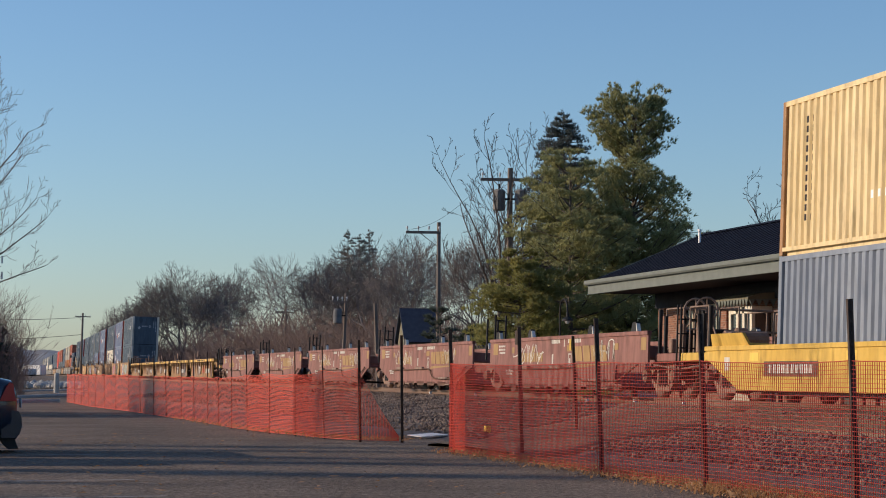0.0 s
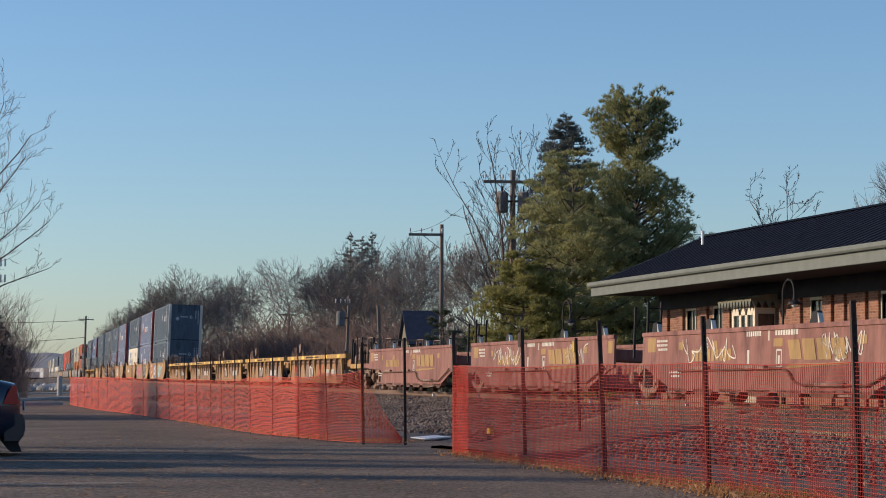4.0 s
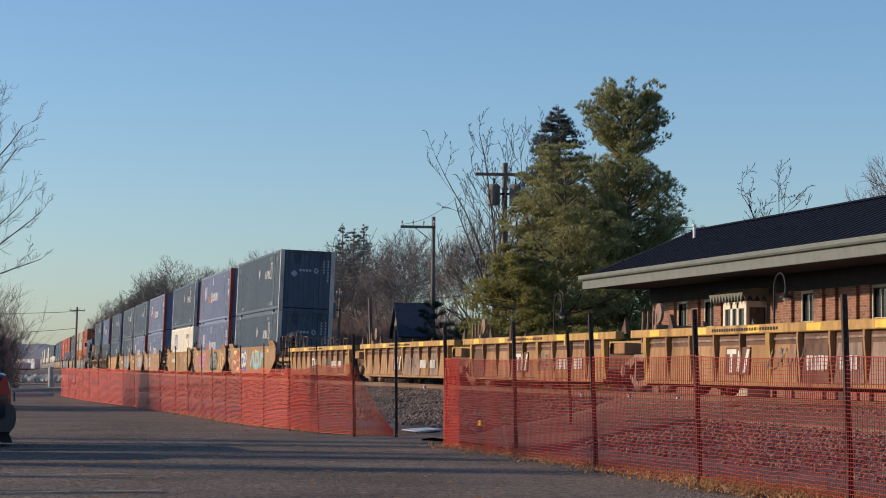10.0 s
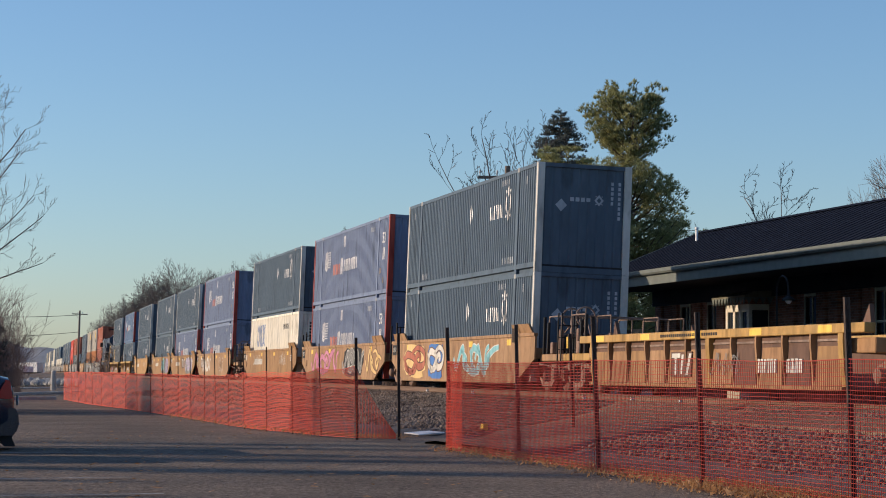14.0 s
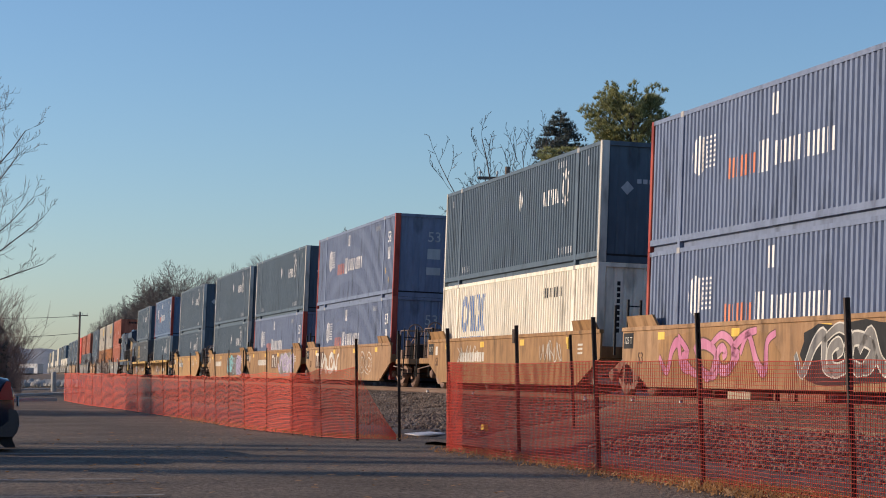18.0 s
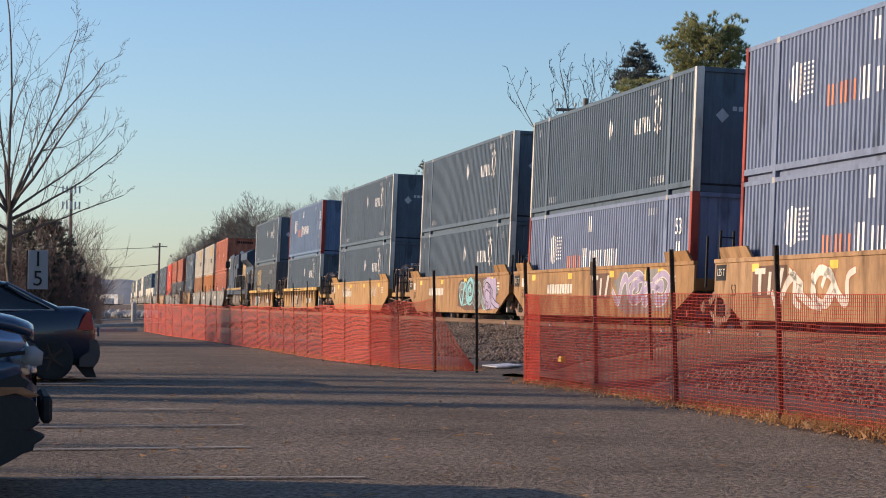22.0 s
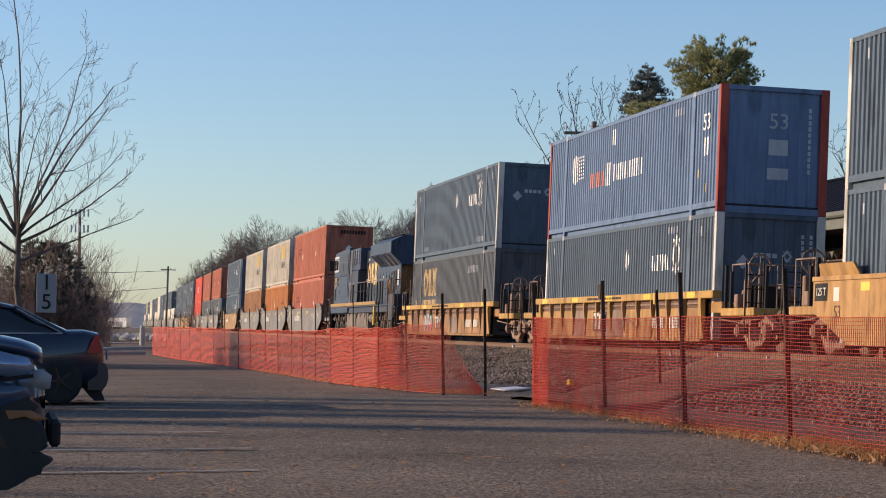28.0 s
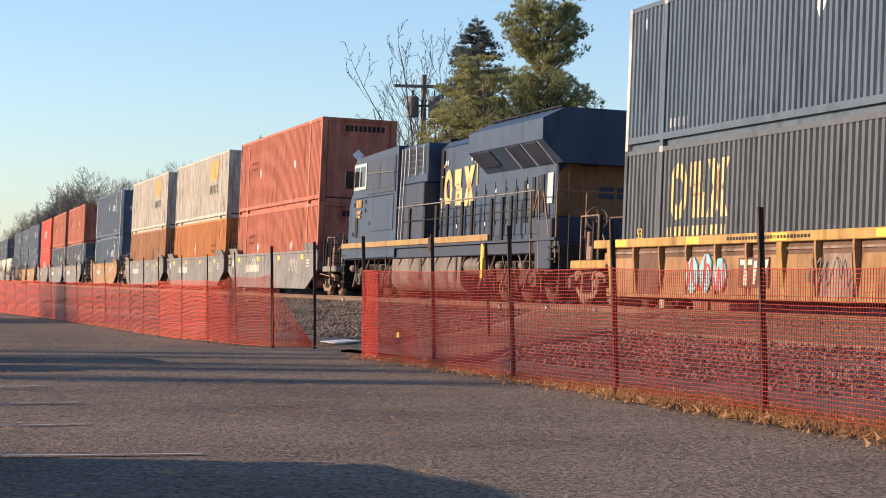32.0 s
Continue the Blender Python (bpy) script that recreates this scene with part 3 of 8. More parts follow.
# ---- lot markings and litter ----
def lot_details():
    # painted bay lines, worn
    def stripe(ax, ay, bx, by, w):
        d = Vector((bx - ax, by - ay, 0)).normalized()
        nrm = Vector((-d.y, d.x, 0)) * w / 2
        g = Geo()
        k = 14
        for i in range(k + 1):
            p = Vector((ax, ay, 0)).lerp(Vector((bx, by, 0)), i / k)
            e = RNG.uniform(0.75, 1.05)
            g.v += [(p.x + nrm.x * e, p.y + nrm.y * e, 0.006), (p.x - nrm.x * e, p.y - nrm.y * e, 0.006)]
        g.f = [(2 * i, 2 * i + 1, 2 * i + 3, 2 * i + 2) for i in range(k)]
        return g
    for ax, ay, bx, by in ((-4.5, 13.7, 2.3, 13.35), (-4.5, 15.5, 1.9, 16.3), (-4.5, 18.4, 2.2, 19.3), (-4.5, 21.5, 2.2, 22.4), (-4.5, 28.6, 2.4, 29.6)):
        tagged(part("parking_line", stripe(ax, ay, bx, by, 0.085), M["linepaint"]), "worn white painted parking line", kind="structure")
    # dead leaves and litter on the asphalt
    g = Geo()
    r = random.Random(3)
    for i in range(620):
        x, y = r.uniform(-1, 9), r.uniform(10, 40)
        if x > 5.6 + (y - 20) * 0.02:
            continue
        s = r.uniform(0.015, 0.05)
        a = r.uniform(0, 6.28)
        p = [(math.cos(a + q) * s * (1.4 if q < 1 or 3 < q < 4 else 0.6), math.sin(a + q) * s) for q in (0, 1.57, 3.14, 4.71)]
        k = len(g.v)
        g.v += [(x + u, y + w, 0.012 + r.uniform(0, 0.02)) for u, w in p]
        g.f.append((k, k + 1, k + 2, k + 3))
    tagged(part("scattered_leaves", g, M["leaf"]), "dry fallen leaves scattered over the asphalt", "leaves", kind="stuff")
    # leaf litter and dry grass along the fence foot
    g = Geo()
    for i in range(11000):
        t = r.random()
        if i < 9400:
            (ax, ay), (bx, by) = r.choice((((7.5, 29.8), (7.44, 22.74)), ((7.44, 22.74), (7.46, 19.55)), ((7.46, 19.55), (7.36, 15.9)), ((7.46, 19.55), (7.36, 15.9)), ((7.36, 15.9), (7.3, 12.6)), ((7.36, 15.9), (7.3, 12.6))))
        else:
            (ax, ay), (bx, by) = r.choice((((7.9, 35.1), (7.0, 37.1)), ((7.0, 37.1), (6.5, 42.7)), ((6.5, 42.7), (6.4, 54))))
        x, y = ax + (bx - ax) * t + r.gauss(0.08, 0.20), ay + (by - ay) * t + r.gauss(0.05, 0.16)
        s = r.uniform(0.012, 0.036) * (1.5 if y < 19.6 else 1.0)
        d = Vector((r.uniform(-1, 1), r.uniform(-1, 1), r.uniform(0, 1.6))).normalized()
        e = d.orthogonal().normalized() * s * 0.45
        p = Vector((x, y, 0.01 + r.uniform(0, 0.05)))
        k = len(g.v)
        g.v += [tuple(p - e), tuple(p + d * s * 0.8 - e * 0.3), tuple(p + d * s * 2.0), tuple(p + e)]
        g.f.append((k, k + 1, k + 2, k + 3))
    tagged(part("leaf_litter", g, M["leaf"]), "orange-brown leaf litter and dry grass along the fence foot", "leaves", kind="stuff")
    ob = thing("paper_sheet", "flat white board lying on the ground by the gap", "board", at=pose(9.05, 37.9, 0.03, 2, -3, 20))
    part("board", Geo().box(-0.28, 0.28, -0.25, 0.25, 0, 0.02, 0.004), M["paintwhite"], ob)
    ob = thing("concrete_block", "pale yellow concrete marker block on the ballast", "block", at=pose(10.1, 37.6, 0.02, 0, 0, 15))
    part("block", Geo().box(-0.25, 0.25, -0.2, 0.2, 0, 0.05, 0.01), M["linepaint"], ob)
    part("marker", Geo().box(-0.05, 0.05, -0.05, 0.05, 0.05, 0.2, 0.008), M["gold"], ob, "yellow painted stub")
    for s, u in ((58.5, -1.62), (47.5, -1.66), (44.0, -1.65), (64, -1.7), (41.0, -1.62)):
        x, z, d = track(s)
        ob = thing("track_marker", "small white stake standing by the rail", "marker", "stakes along the rail", at=pose(x + u, s, z - 0.16))
        part("stake", Geo().box(-0.035, 0.035, -0.03, 0.03, 0, 0.14, 0.006), M["paintwhite"], ob)
        part("cap", Geo().box(-0.04, 0.04, -0.035, 0.035, 0.14, 0.16, 0.004), M["steel"], ob)


# ---- orange safety fence ----
def post_mesh():
    g = Geo()
    g.box(-0.022, 0.022, -0.006, 0.006, -0.1, 1.0)
    g.box(-0.006, 0.006, -0.006, 0.035, -0.1, 1.0)
    for i in range(16):
        g.box(-0.01, 0.01, -0.014, -0.004, 0.12 + i * 0.055, 0.135 + i * 0.055)
    return g.mesh("post", M["post"])


POST = None


def fence_post(parent, x, y, h, lean=0.0, tilt=0.0, name="post", wide=1.2):
    global POST
    POST = POST or post_mesh()
    return part(name, POST, None, parent, at=pose(x, y, 0, tilt, lean, 12) @ Matrix.Diagonal((wide, wide, h, 1)))


def net(parent, pts, seed, rows=27, pitch=0.062, sag=0.03, tops=None, bottoms=None, strand=0.0080, mat="net"):
    """One run of orange mesh between posts: ribbons across and down, hanging slightly."""
    r = random.Random(seed)
    pts = [Vector((x, y, 0)) for x, y in pts]
    lens = [0.0]
    for a, b in zip(pts, pts[1:]):
        lens.append(lens[-1] + (b - a).length)
    n = max(2, int(lens[-1] / pitch))
    tops = tops or [1.2] * len(pts)
    bottoms = bottoms or [0.03] * len(pts)

    def at(d):
        for i in range(len(pts) - 1):
            if d <= lens[i + 1] + 1e-6:
                t = (d - lens[i]) / max(1e-6, lens[i + 1] - lens[i])
                p = pts[i].lerp(pts[i + 1], t)
                drop = sag * 4 * t * (1 - t)
                side = (pts[i + 1] - pts[i]).cross(Vector((0, 0, 1))).normalized()
                return p, side, tops[i] + (tops[i + 1] - tops[i]) * t - drop, bottoms[i] + (bottoms[i + 1] - bottoms[i]) * t, t
    grid = []
    for i in range(n + 1):
        d = lens[-1] * i / n
        p, side, top, bot, t = at(d)
        col = []
        for j in range(rows + 1):
            f = j / rows
            w = (0.035 * noise.noise(Vector((d * 0.9, f * 1.5, seed))) + 0.05 * noise.noise(Vector((d * 0.35, f * 0.7, seed + 9)))) * min(1, 4 * t * (1 - t) + 0.15)
            z = bot + (top - bot) * f + 0.006 * noise.noise(Vector((d * 2.3, f * 6, seed)))
            col.append(p + side * w + Vector((-0.06, -0.02, z)))
        grid.append(col)
    g = Geo()
    for j in range(rows + 1):
        hw = strand * (1.7 if j in (0, rows) else 1.0) * 0.5
        k = len(g.v)
        c = 0
        for i in range(0, n + 1, 1):
            q = grid[i][j]
            g.v += [(q.x, q.y, q.z - hw), (q.x, q.y, q.z + hw)]
            c += 1
        g.f += [(k + 2 * i, k + 2 * i + 2, k + 2 * i + 3, k + 2 * i + 1) for i in range(c - 1)]
    for i in range(n + 1):
        a, b = grid[i], grid[min(i + 1, n)]
        d = (b[0] - a[0]).normalized() if i < n else (a[0] - grid[i - 1][0]).normalized()
        k = len(g.v)
        c = 0
        for j in list(range(0, rows, 4)) + [rows]:
            q = a[j]
            e = (d * 0.5 + Vector((-d.y, d.x, 0)) * 0.87) * strand * 0.6 if strand < 0.007 else d * strand * 0.45
            g.v += [tuple(q - e), tuple(q + e)]
            c += 1
        g.f += [(k + 2 * m, k + 2 * m + 1, k + 2 * m + 3, k + 2 * m + 2) for m in range(c - 1)]
    tagged(part("net_panel", g, M[mat], parent, "stretched orange plastic mesh netting"), kind="stuff")


LEFT_POSTS = [(7.95, 35.14, 1.80), (7.30, 35.5, 1.72), (7.0, 37.2, 1.64), (6.80, 39.0, 1.62), (6.62, 40.9, 1.62), (6.46, 42.7, 1.60), (6.44, 44.8, 1.62), (6.46, 46.9, 1.60),
              (6.48, 48.9, 1.66), (6.48, 51.4, 1.62), (6.48, 54.0, 1.7), (6.42, 56.8, 1.62), (6.36, 59.4, 1.66), (6.33, 62.8, 1.6), (6.30, 66.0, 1.68), (6.16, 68.9, 1.62), (6.05, 71.7, 1.6),
              (5.96, 74.4, 1.66), (5.92, 77.0, 1.6), (5.93, 80.5, 1.64), (5.94, 84.4, 1.6), (5.96, 88.3, 1.62)]
RIGHT_POSTS = [(7.5, 29.8, 1.78), (7.44, 22.74, 1.76), (7.46, 19.55, 1.72), (7.36, 15.9, 1.74), (7.30, 12.6, 1.76), (7.28, 9.4, 1.75)]


def fences():
    f = thing("safety_fence", "orange plastic mesh safety fence on dark steel posts, sagging", "fence", "orange fences along the lot")
    for x, y, h in LEFT_POSTS:
        fence_post(f, x, y, h, RNG.uniform(-2.2, -0.6), RNG.uniform(-1, 1), "post", 1.1 if y < 36 else 0.5)
    pts = [(x, y) for x, y, h in LEFT_POSTS]
    # the loose end slants down to the foot of the last post
    T = [0.10, 1.24, 1.21, 1.14, 1.15, 1.12, 1.08, 1.07, 1.075, 1.09, 1.08, 1.10, 1.10, 1.09, 1.13, 1.13, 1.13, 1.14, 1.13, 1.15, 1.14, 1.15]
    low = [0.02, 0.03, 0.02, 0.03, 0.02, 0.03]
    net(f, pts[0:2], 1, 44, 0.05, 0.05, T[0:2], low[0:2], 0.0045)
    net(f, pts[1:4], 14, 44, 0.05, 0.05, T[1:4], low[1:4], 0.0058)
    net(f, pts[3:6], 2, 44, 0.05, 0.03, T[3:6], low[3:6], 0.0075)
    net(f, [(x + 0.05, y + 0.05) for x, y in pts[2:6]], 15, 30, 0.06, 0.07, [1.16, 1.12, 1.12, 1.10], None, 0.0070)
    net(f, pts[5:10], 3, 40, 0.06, 0.03, T[5:10], None, 0.0072)
    net(f, pts[9:14], 4, 34, 0.07, 0.03, T[9:14], None, 0.0100)
    net(f, pts[13:18], 5, 30, 0.08, 0.03, T[13:18], None, 0.0150)
    net(f, pts[17:], 6, 28, 0.09, 0.03, T[17:], None, 0.0170)
    f = thing("safety_fence", "orange plastic mesh safety fence with a doubled bunched end", "fence", "orange fences along the lot")
    for x, y, h in RIGHT_POSTS:
        fence_post(f, x, y, h, RNG.uniform(-2.4, -1.0), RNG.uniform(-1, 1))
    pts = [(x, y) for x, y, h in RIGHT_POSTS]
    net(f, pts[:2], 7, 36, 0.052, 0.03, [1.29, 1.27], [0.03, 0.05], 0.0056, "net_shaded")
    net(f, pts[1:3], 8, 34, 0.05, 0.02, [1.27, 1.27], None, 0.0053, "net_shaded")
    net(f, pts[2:4], 9, 34, 0.048, 0.02, [1.26, 1.24], None, 0.0051, "net_shaded")
    net(f, pts[3:], 10, 34, 0.046, 0.02, [1.24, 1.25, 1.25], None, 0.0049, "net_shaded")
    # spare length folded back at the gap
    net(f, [(7.5, 29.85), (7.53, 29.05)], 12, 27, 0.03, 0.0, [1.28, 1.25], [0.05, 0.08], 0.008)
    net(f, [(7.52, 29.9), (7.57, 29.2)], 13, 27, 0.035, 0.0, [1.25, 1.22], [0.06, 0.1], 0.008)
    for x, y, h, tone in ((11.3, 35.95, 1.84, "post"), (8.26, 28.87, 1.81, "post")):
        p = thing("fence_post", "single dark steel fence post standing in the gravel", "post", "loose posts", at=pose(x, y, 0.0))
        fence_post(p, 0, 0, h, -2.0 if x < 11 else -3.2, 0.5, "shaft")
        part("cap_stripe", Geo().box(-0.03, 0.03, -0.01, 0.045, h * 0.86, h * 0.97), M["gold" if x > 11 else "post"], p, at=pose(-0.1 if x > 11 else -0.06, 0, 0, 0, 0, 12))


# ---- the depot ----
def window_unit(parent, y, z0, w, h, x=23.2, name="window"):
    """A sash window in the depot's track side, centred on y."""
    win = part(name, Geo().box(x - 0.02, x + 0.12, y - w / 2 - 0.06, y + w / 2 + 0.06, z0 - 0.02, z0 + 0.0), M["trim"], parent, "tall sash window with cream trim")
    g = Geo()
    for a, b in ((y - w / 2 - 0.07, y - w / 2), (y + w / 2, y + w / 2 + 0.07)):
        g.box(x - 0.03, x + 0.1, a, b, z0, z0 + h, 0.008)
    g.box(x - 0.03, x + 0.1, y - w / 2 - 0.07, y + w / 2 + 0.07, z0 + h, z0 + h + 0.08, 0.008)
    g.box(x - 0.0, x + 0.07, y - w / 2, y + w / 2, z0 + h * 0.5 - 0.03, z0 + h * 0.5 + 0.03, 0.006)
    g.box(x + 0.02, x + 0.06, y - 0.015, y + 0.015, z0, z0 + h)
    part("window_frame", g, M["trim"], win)
    part("window_sill", Geo().box(x - 0.10, x + 0.05, y - w / 2 - 0.12, y + w / 2 + 0.12, z0 - 0.09, z0 - 0.02, 0.01), M["trim"], win)
    for k in (0, 1):
        part("pane", Geo().box(x + 0.05, x + 0.06, y - w / 2, y + w / 2, z0 + h * 0.5 * k + 0.03, z0 + h * 0.5 * (k + 1) - 0.03), M["glass"], win)
    return win


def station():
    k = 1.18
    st = thing("depot_building", "low brick railway depot with a dark roof and deep cream eaves", "building", at=pose(0, 0, 1.08 * (1 - k)) @ Matrix.Diagonal((k, k, k, 1)))
    X0, X1, Y0, Y1, F = 23.2, 27.4, 22.0, 65.1, 0.28
    wins = [62.3, 60.0, 52.75, 48.4, 46.1, 44.0, 41.4, 39.0, 36.0, 33.0, 30.0]
    wz, wh, ww = 1.75, 1.52, 0.72
    # track-side wall with real openings: piers between windows, bands above and below
    g = Geo()
    ys = [Y1] + [v for y in wins for v in (y + ww / 2, y - ww / 2)] + [Y0]
    for a, b in zip(ys[0::2], ys[1::2]):
        g.box(X0, X0 + 0.3, b, a, wz, wz + wh)
    g.box(X0, X0 + 0.3, Y0, Y1, F - 0.3, wz)
    g.box(X0, X0 + 0.3, Y0, Y1, wz + wh, 4.15)
    part("track_side_wall", g, M["brick"], st, "orange-brown brick wall with tall windows")
    g = Geo().box(X1 - 0.3, X1, Y0, Y1, F - 0.3, 4.15)
    part("street_side_wall", g, M["brick"], st)
    for y in (Y0, Y1 - 0.3):
        part("end_wall", Geo().prism([(X0 + 0.3, F - 0.3), (X1 - 0.3, F - 0.3), (X1 - 0.3, 4.15), (24.9, 5.35), (X0 + 0.3, 4.15)], y + 0.004, y + 0.296), M["brick"], st)
    part("inside_floor", Geo().box(X0 + 0.3, X1 - 0.3, Y0 + 0.3, Y1 - 0.3, F - 0.1, F), M["tie"], st)
    # pilasters give the wall its relief
    for y in (64.6, 63.2, 61.1, 59.2, 58.4, 54.0, 51.98, 51.17, 49.9, 49.12, 47.2, 45.0, 42.7, 40.2, 37.5, 34.5, 31.5):
        part("pilaster", Geo().box(X0 - 0.09, X0, y - 0.28, y + 0.28, F - 0.3, 3.36, 0.01), M["brick"], st)
    # dark band painted in for the eaves' shade on the brick
    part("frieze", Geo().box(X0 - 0.11, X0 - 0.004, Y0, Y1, 3.365, 3.836), M["soffit"], st, "dark band standing in for shade under the eaves")
    for y in wins:
        window_unit(st, y, wz, ww, wh)
    part("door", Geo().box(X0 - 0.02, X0 - 0.004, 50.2, 51.0, F, 2.45, 0.006), M["trim_dark"], st, "dark green panelled door")
    # roof: two slopes, soffit, fascia and gutter
    E0, E1, R, Z, ZR = 21.0, 28.8, 24.9, 4.20, 5.83
    ya, yb = 20.0, 65.5
    for a, b, nm in ((E0, R, "roof_slope"), (E1, R, "roof_slope")):
        t = 0.09
        sl = part(nm, Geo().prism([(a, Z - t), (b, ZR - t), (b, ZR), (a, Z)], ya, yb), M["roof"], st, "dark standing-seam metal roof slope")
        me = Geo().box(-0.012, 0.012, -0.011, 0.011, 0, 1.0).mesh("roof_seam", M["roof"])
        L = math.hypot(b - a, ZR - Z)
        ang = math.degrees(math.atan2(b - a, ZR - Z))
        if a < R:
            for i in range(92):
                part("roof_seam", me, None, sl, at=pose(a, ya + 0.25 + i * 0.5, Z + 0.004, 0, ang, 0) @ Matrix.Diagonal((1.1, 0.7, L, 1)))
    part("ridge_cap", Geo().prism([(R - 0.16, ZR - 0.03), (R + 0.16, ZR - 0.03), (R, ZR + 0.05)], ya, yb + 0.01), M["roof"], st)
    part("fascia", Geo().box(E0 - 0.06, E0 - 0.004, ya - 0.02, yb + 0.02, 3.80, 4.10, 0.01), M["fascia"], st, "cream-grey painted fascia board")
    part("gutter", Geo().prism([(E0 - 0.20, 4.24), (E0 - 0.20, 4.14), (E0 - 0.16, 4.09), (E0 - 0.062, 4.09), (E0 - 0.062, 4.24)], ya - 0.02, yb + 0.02), M["fascia"], st, "cream-grey eaves gutter")
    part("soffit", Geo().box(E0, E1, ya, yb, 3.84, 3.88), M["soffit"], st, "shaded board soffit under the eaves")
    part("rake_board", Geo().prism([(E0, Z - 0.16), (R, ZR - 0.16), (E1, Z - 0.16), (E1, Z + 0.02), (R, ZR + 0.02), (E0, Z + 0.02)], yb + 0.004, yb + 0.05), M["fascia"], st)
    part("vent_pipe", Geo().lathe([(0, 0.045), (0.42, 0.045), (0.44, 0.065), (0.50, 0.065)], "z", 10, (23.9, 63.2, 5.33)), M["paintwhite"], st, "white roof vent pipe")
    # operator's bay
    by0, by1, bx = 55.63, 57.34, 22.6
    bay = part("bay_window", Geo().box(bx, X0 - 0.004, by0, by1, F - 0.28, 1.55, 0.02), M["trim"], st, "cream bay window with a scalloped canopy")
    g = Geo()
    for y in (by0 + 0.06, by0 + 0.62, by0 + 1.09, by1 - 0.06):
        g.box(bx - 0.03, bx + 0.09, y - 0.08, y + 0.08, 1.55, 3.15, 0.01)
    g.box(bx - 0.03, bx + 0.09, by0 + 0.14, by1 - 0.14, 2.95, 3.148, 0.01)
    for y in (by0 + 0.05, by1 - 0.05):
        g.box(bx + 0.1, X0 - 0.004, y - 0.05, y + 0.05, 2.9, 3.15)
        g.box(X0 - 0.16, X0 - 0.006, y - 0.05, y + 0.05, 1.55, 2.9)
    part("bay_frame", g, M["cream_paint"], bay, "pale cream bay mullions")
    for a, b in ((by0 + 0.14, by0 + 0.54), (by0 + 0.70, by0 + 1.01), (by0 + 1.17, by1 - 0.14)):
        part("pane", Geo().box(bx + 0.02, bx + 0.03, a, b, 1.56, 2.94), M["glass"], bay)
    # pane widened over the side frame; its dark glass stands in for shade there
    part("side_pane", Geo().box(bx + 0.07, X0 - 0.05, by0 - 0.02, by0 - 0.008, 1.56, 2.98), M["glass"], bay)
    part("bay_roof", Geo().prism([(bx - 0.30, 3.32), (X0 - 0.01, 3.32), (X0 - 0.01, 3.52), (bx + 0.1, 3.50), (bx - 0.30, 3.38)], by0 - 0.42, by1 + 0.42), M["canopy"], bay, "weathered olive canopy roof")
    tooth = Geo().prism([(-0.1, 0.2), (0.0, 0.0), (0.1, 0.2)], -0.015, 0.015).mesh("scallop", M["fascia"])
    for i in range(11):
        part("scallop", tooth, None, bay, at=pose(bx - 0.29, by0 - 0.30 + i * 0.23, 3.13, 0, 0, 90))
    for i in range(4):
        part("scallop", tooth, None, bay, at=pose(bx - 0.18 + i * 0.21, by0 - 0.41, 3.13))
    # platform
    g = Geo()
    for i in range(24):
        y = 14 + 2.9 * i
        x, z, d = track(y)
        g.v += [(x + 2.6, y, z - 0.25), (36, y, 0.27), (36, y, -0.1), (x + 2.6, y, -0.1)]
    g.f = [(i * 4 + j, i * 4 + (j + 1) % 4, (i + 1) * 4 + (j + 1) % 4, (i + 1) * 4 + j) for i in range(23) for j in range(4)]
    tagged(part("platform", g, M["asphalt_old"]), "dusty asphalt depot platform behind the track", kind="structure")


def gooseneck(x, y, z, h, group="gooseneck lamps"):
    lp = thing("platform_lamp", "dark gooseneck platform lamp with a bell shade", "lamp", group, at=pose(x, y, z))
    part("pole", Geo().lathe([(0, 0.07), (0.3, 0.07), (0.34, 0.035), (h - 0.5, 0.03)], "z", 10), M["black"], lp)
    g = Geo()
    r = 0.42
    for i in range(10):
        a0, a1 = math.pi * i / 10, math.pi * (i + 1) / 10
        g.tube((0, -r + r * math.cos(a0), h - 0.5 + r * math.sin(a0)), (0, -r + r * math.cos(a1), h - 0.5 + r * math.sin(a1)), 0.03, n=6)
    part("arm", g, M["black"], lp)
    part("shade", Geo().lathe([(0, 0.19), (0.05, 0.18), (0.13, 0.06), (0.30, 0.03)], "z", 14, (0, -2 * r, h - 0.80)), M["black"], lp)
    part("lens", Geo().lathe([(-0.09, 0.04), (-0.05, 0.08), (0.0, 0.10)], "z", 12, (0, -2 * r, h - 0.80)), M["paintwhite"], lp, "white glass lamp lens")


# ---- utility poles, wires and other far things ----
def polar(az, d):
    return d * math.sin(radians(az)), d * math.cos(radians(az))


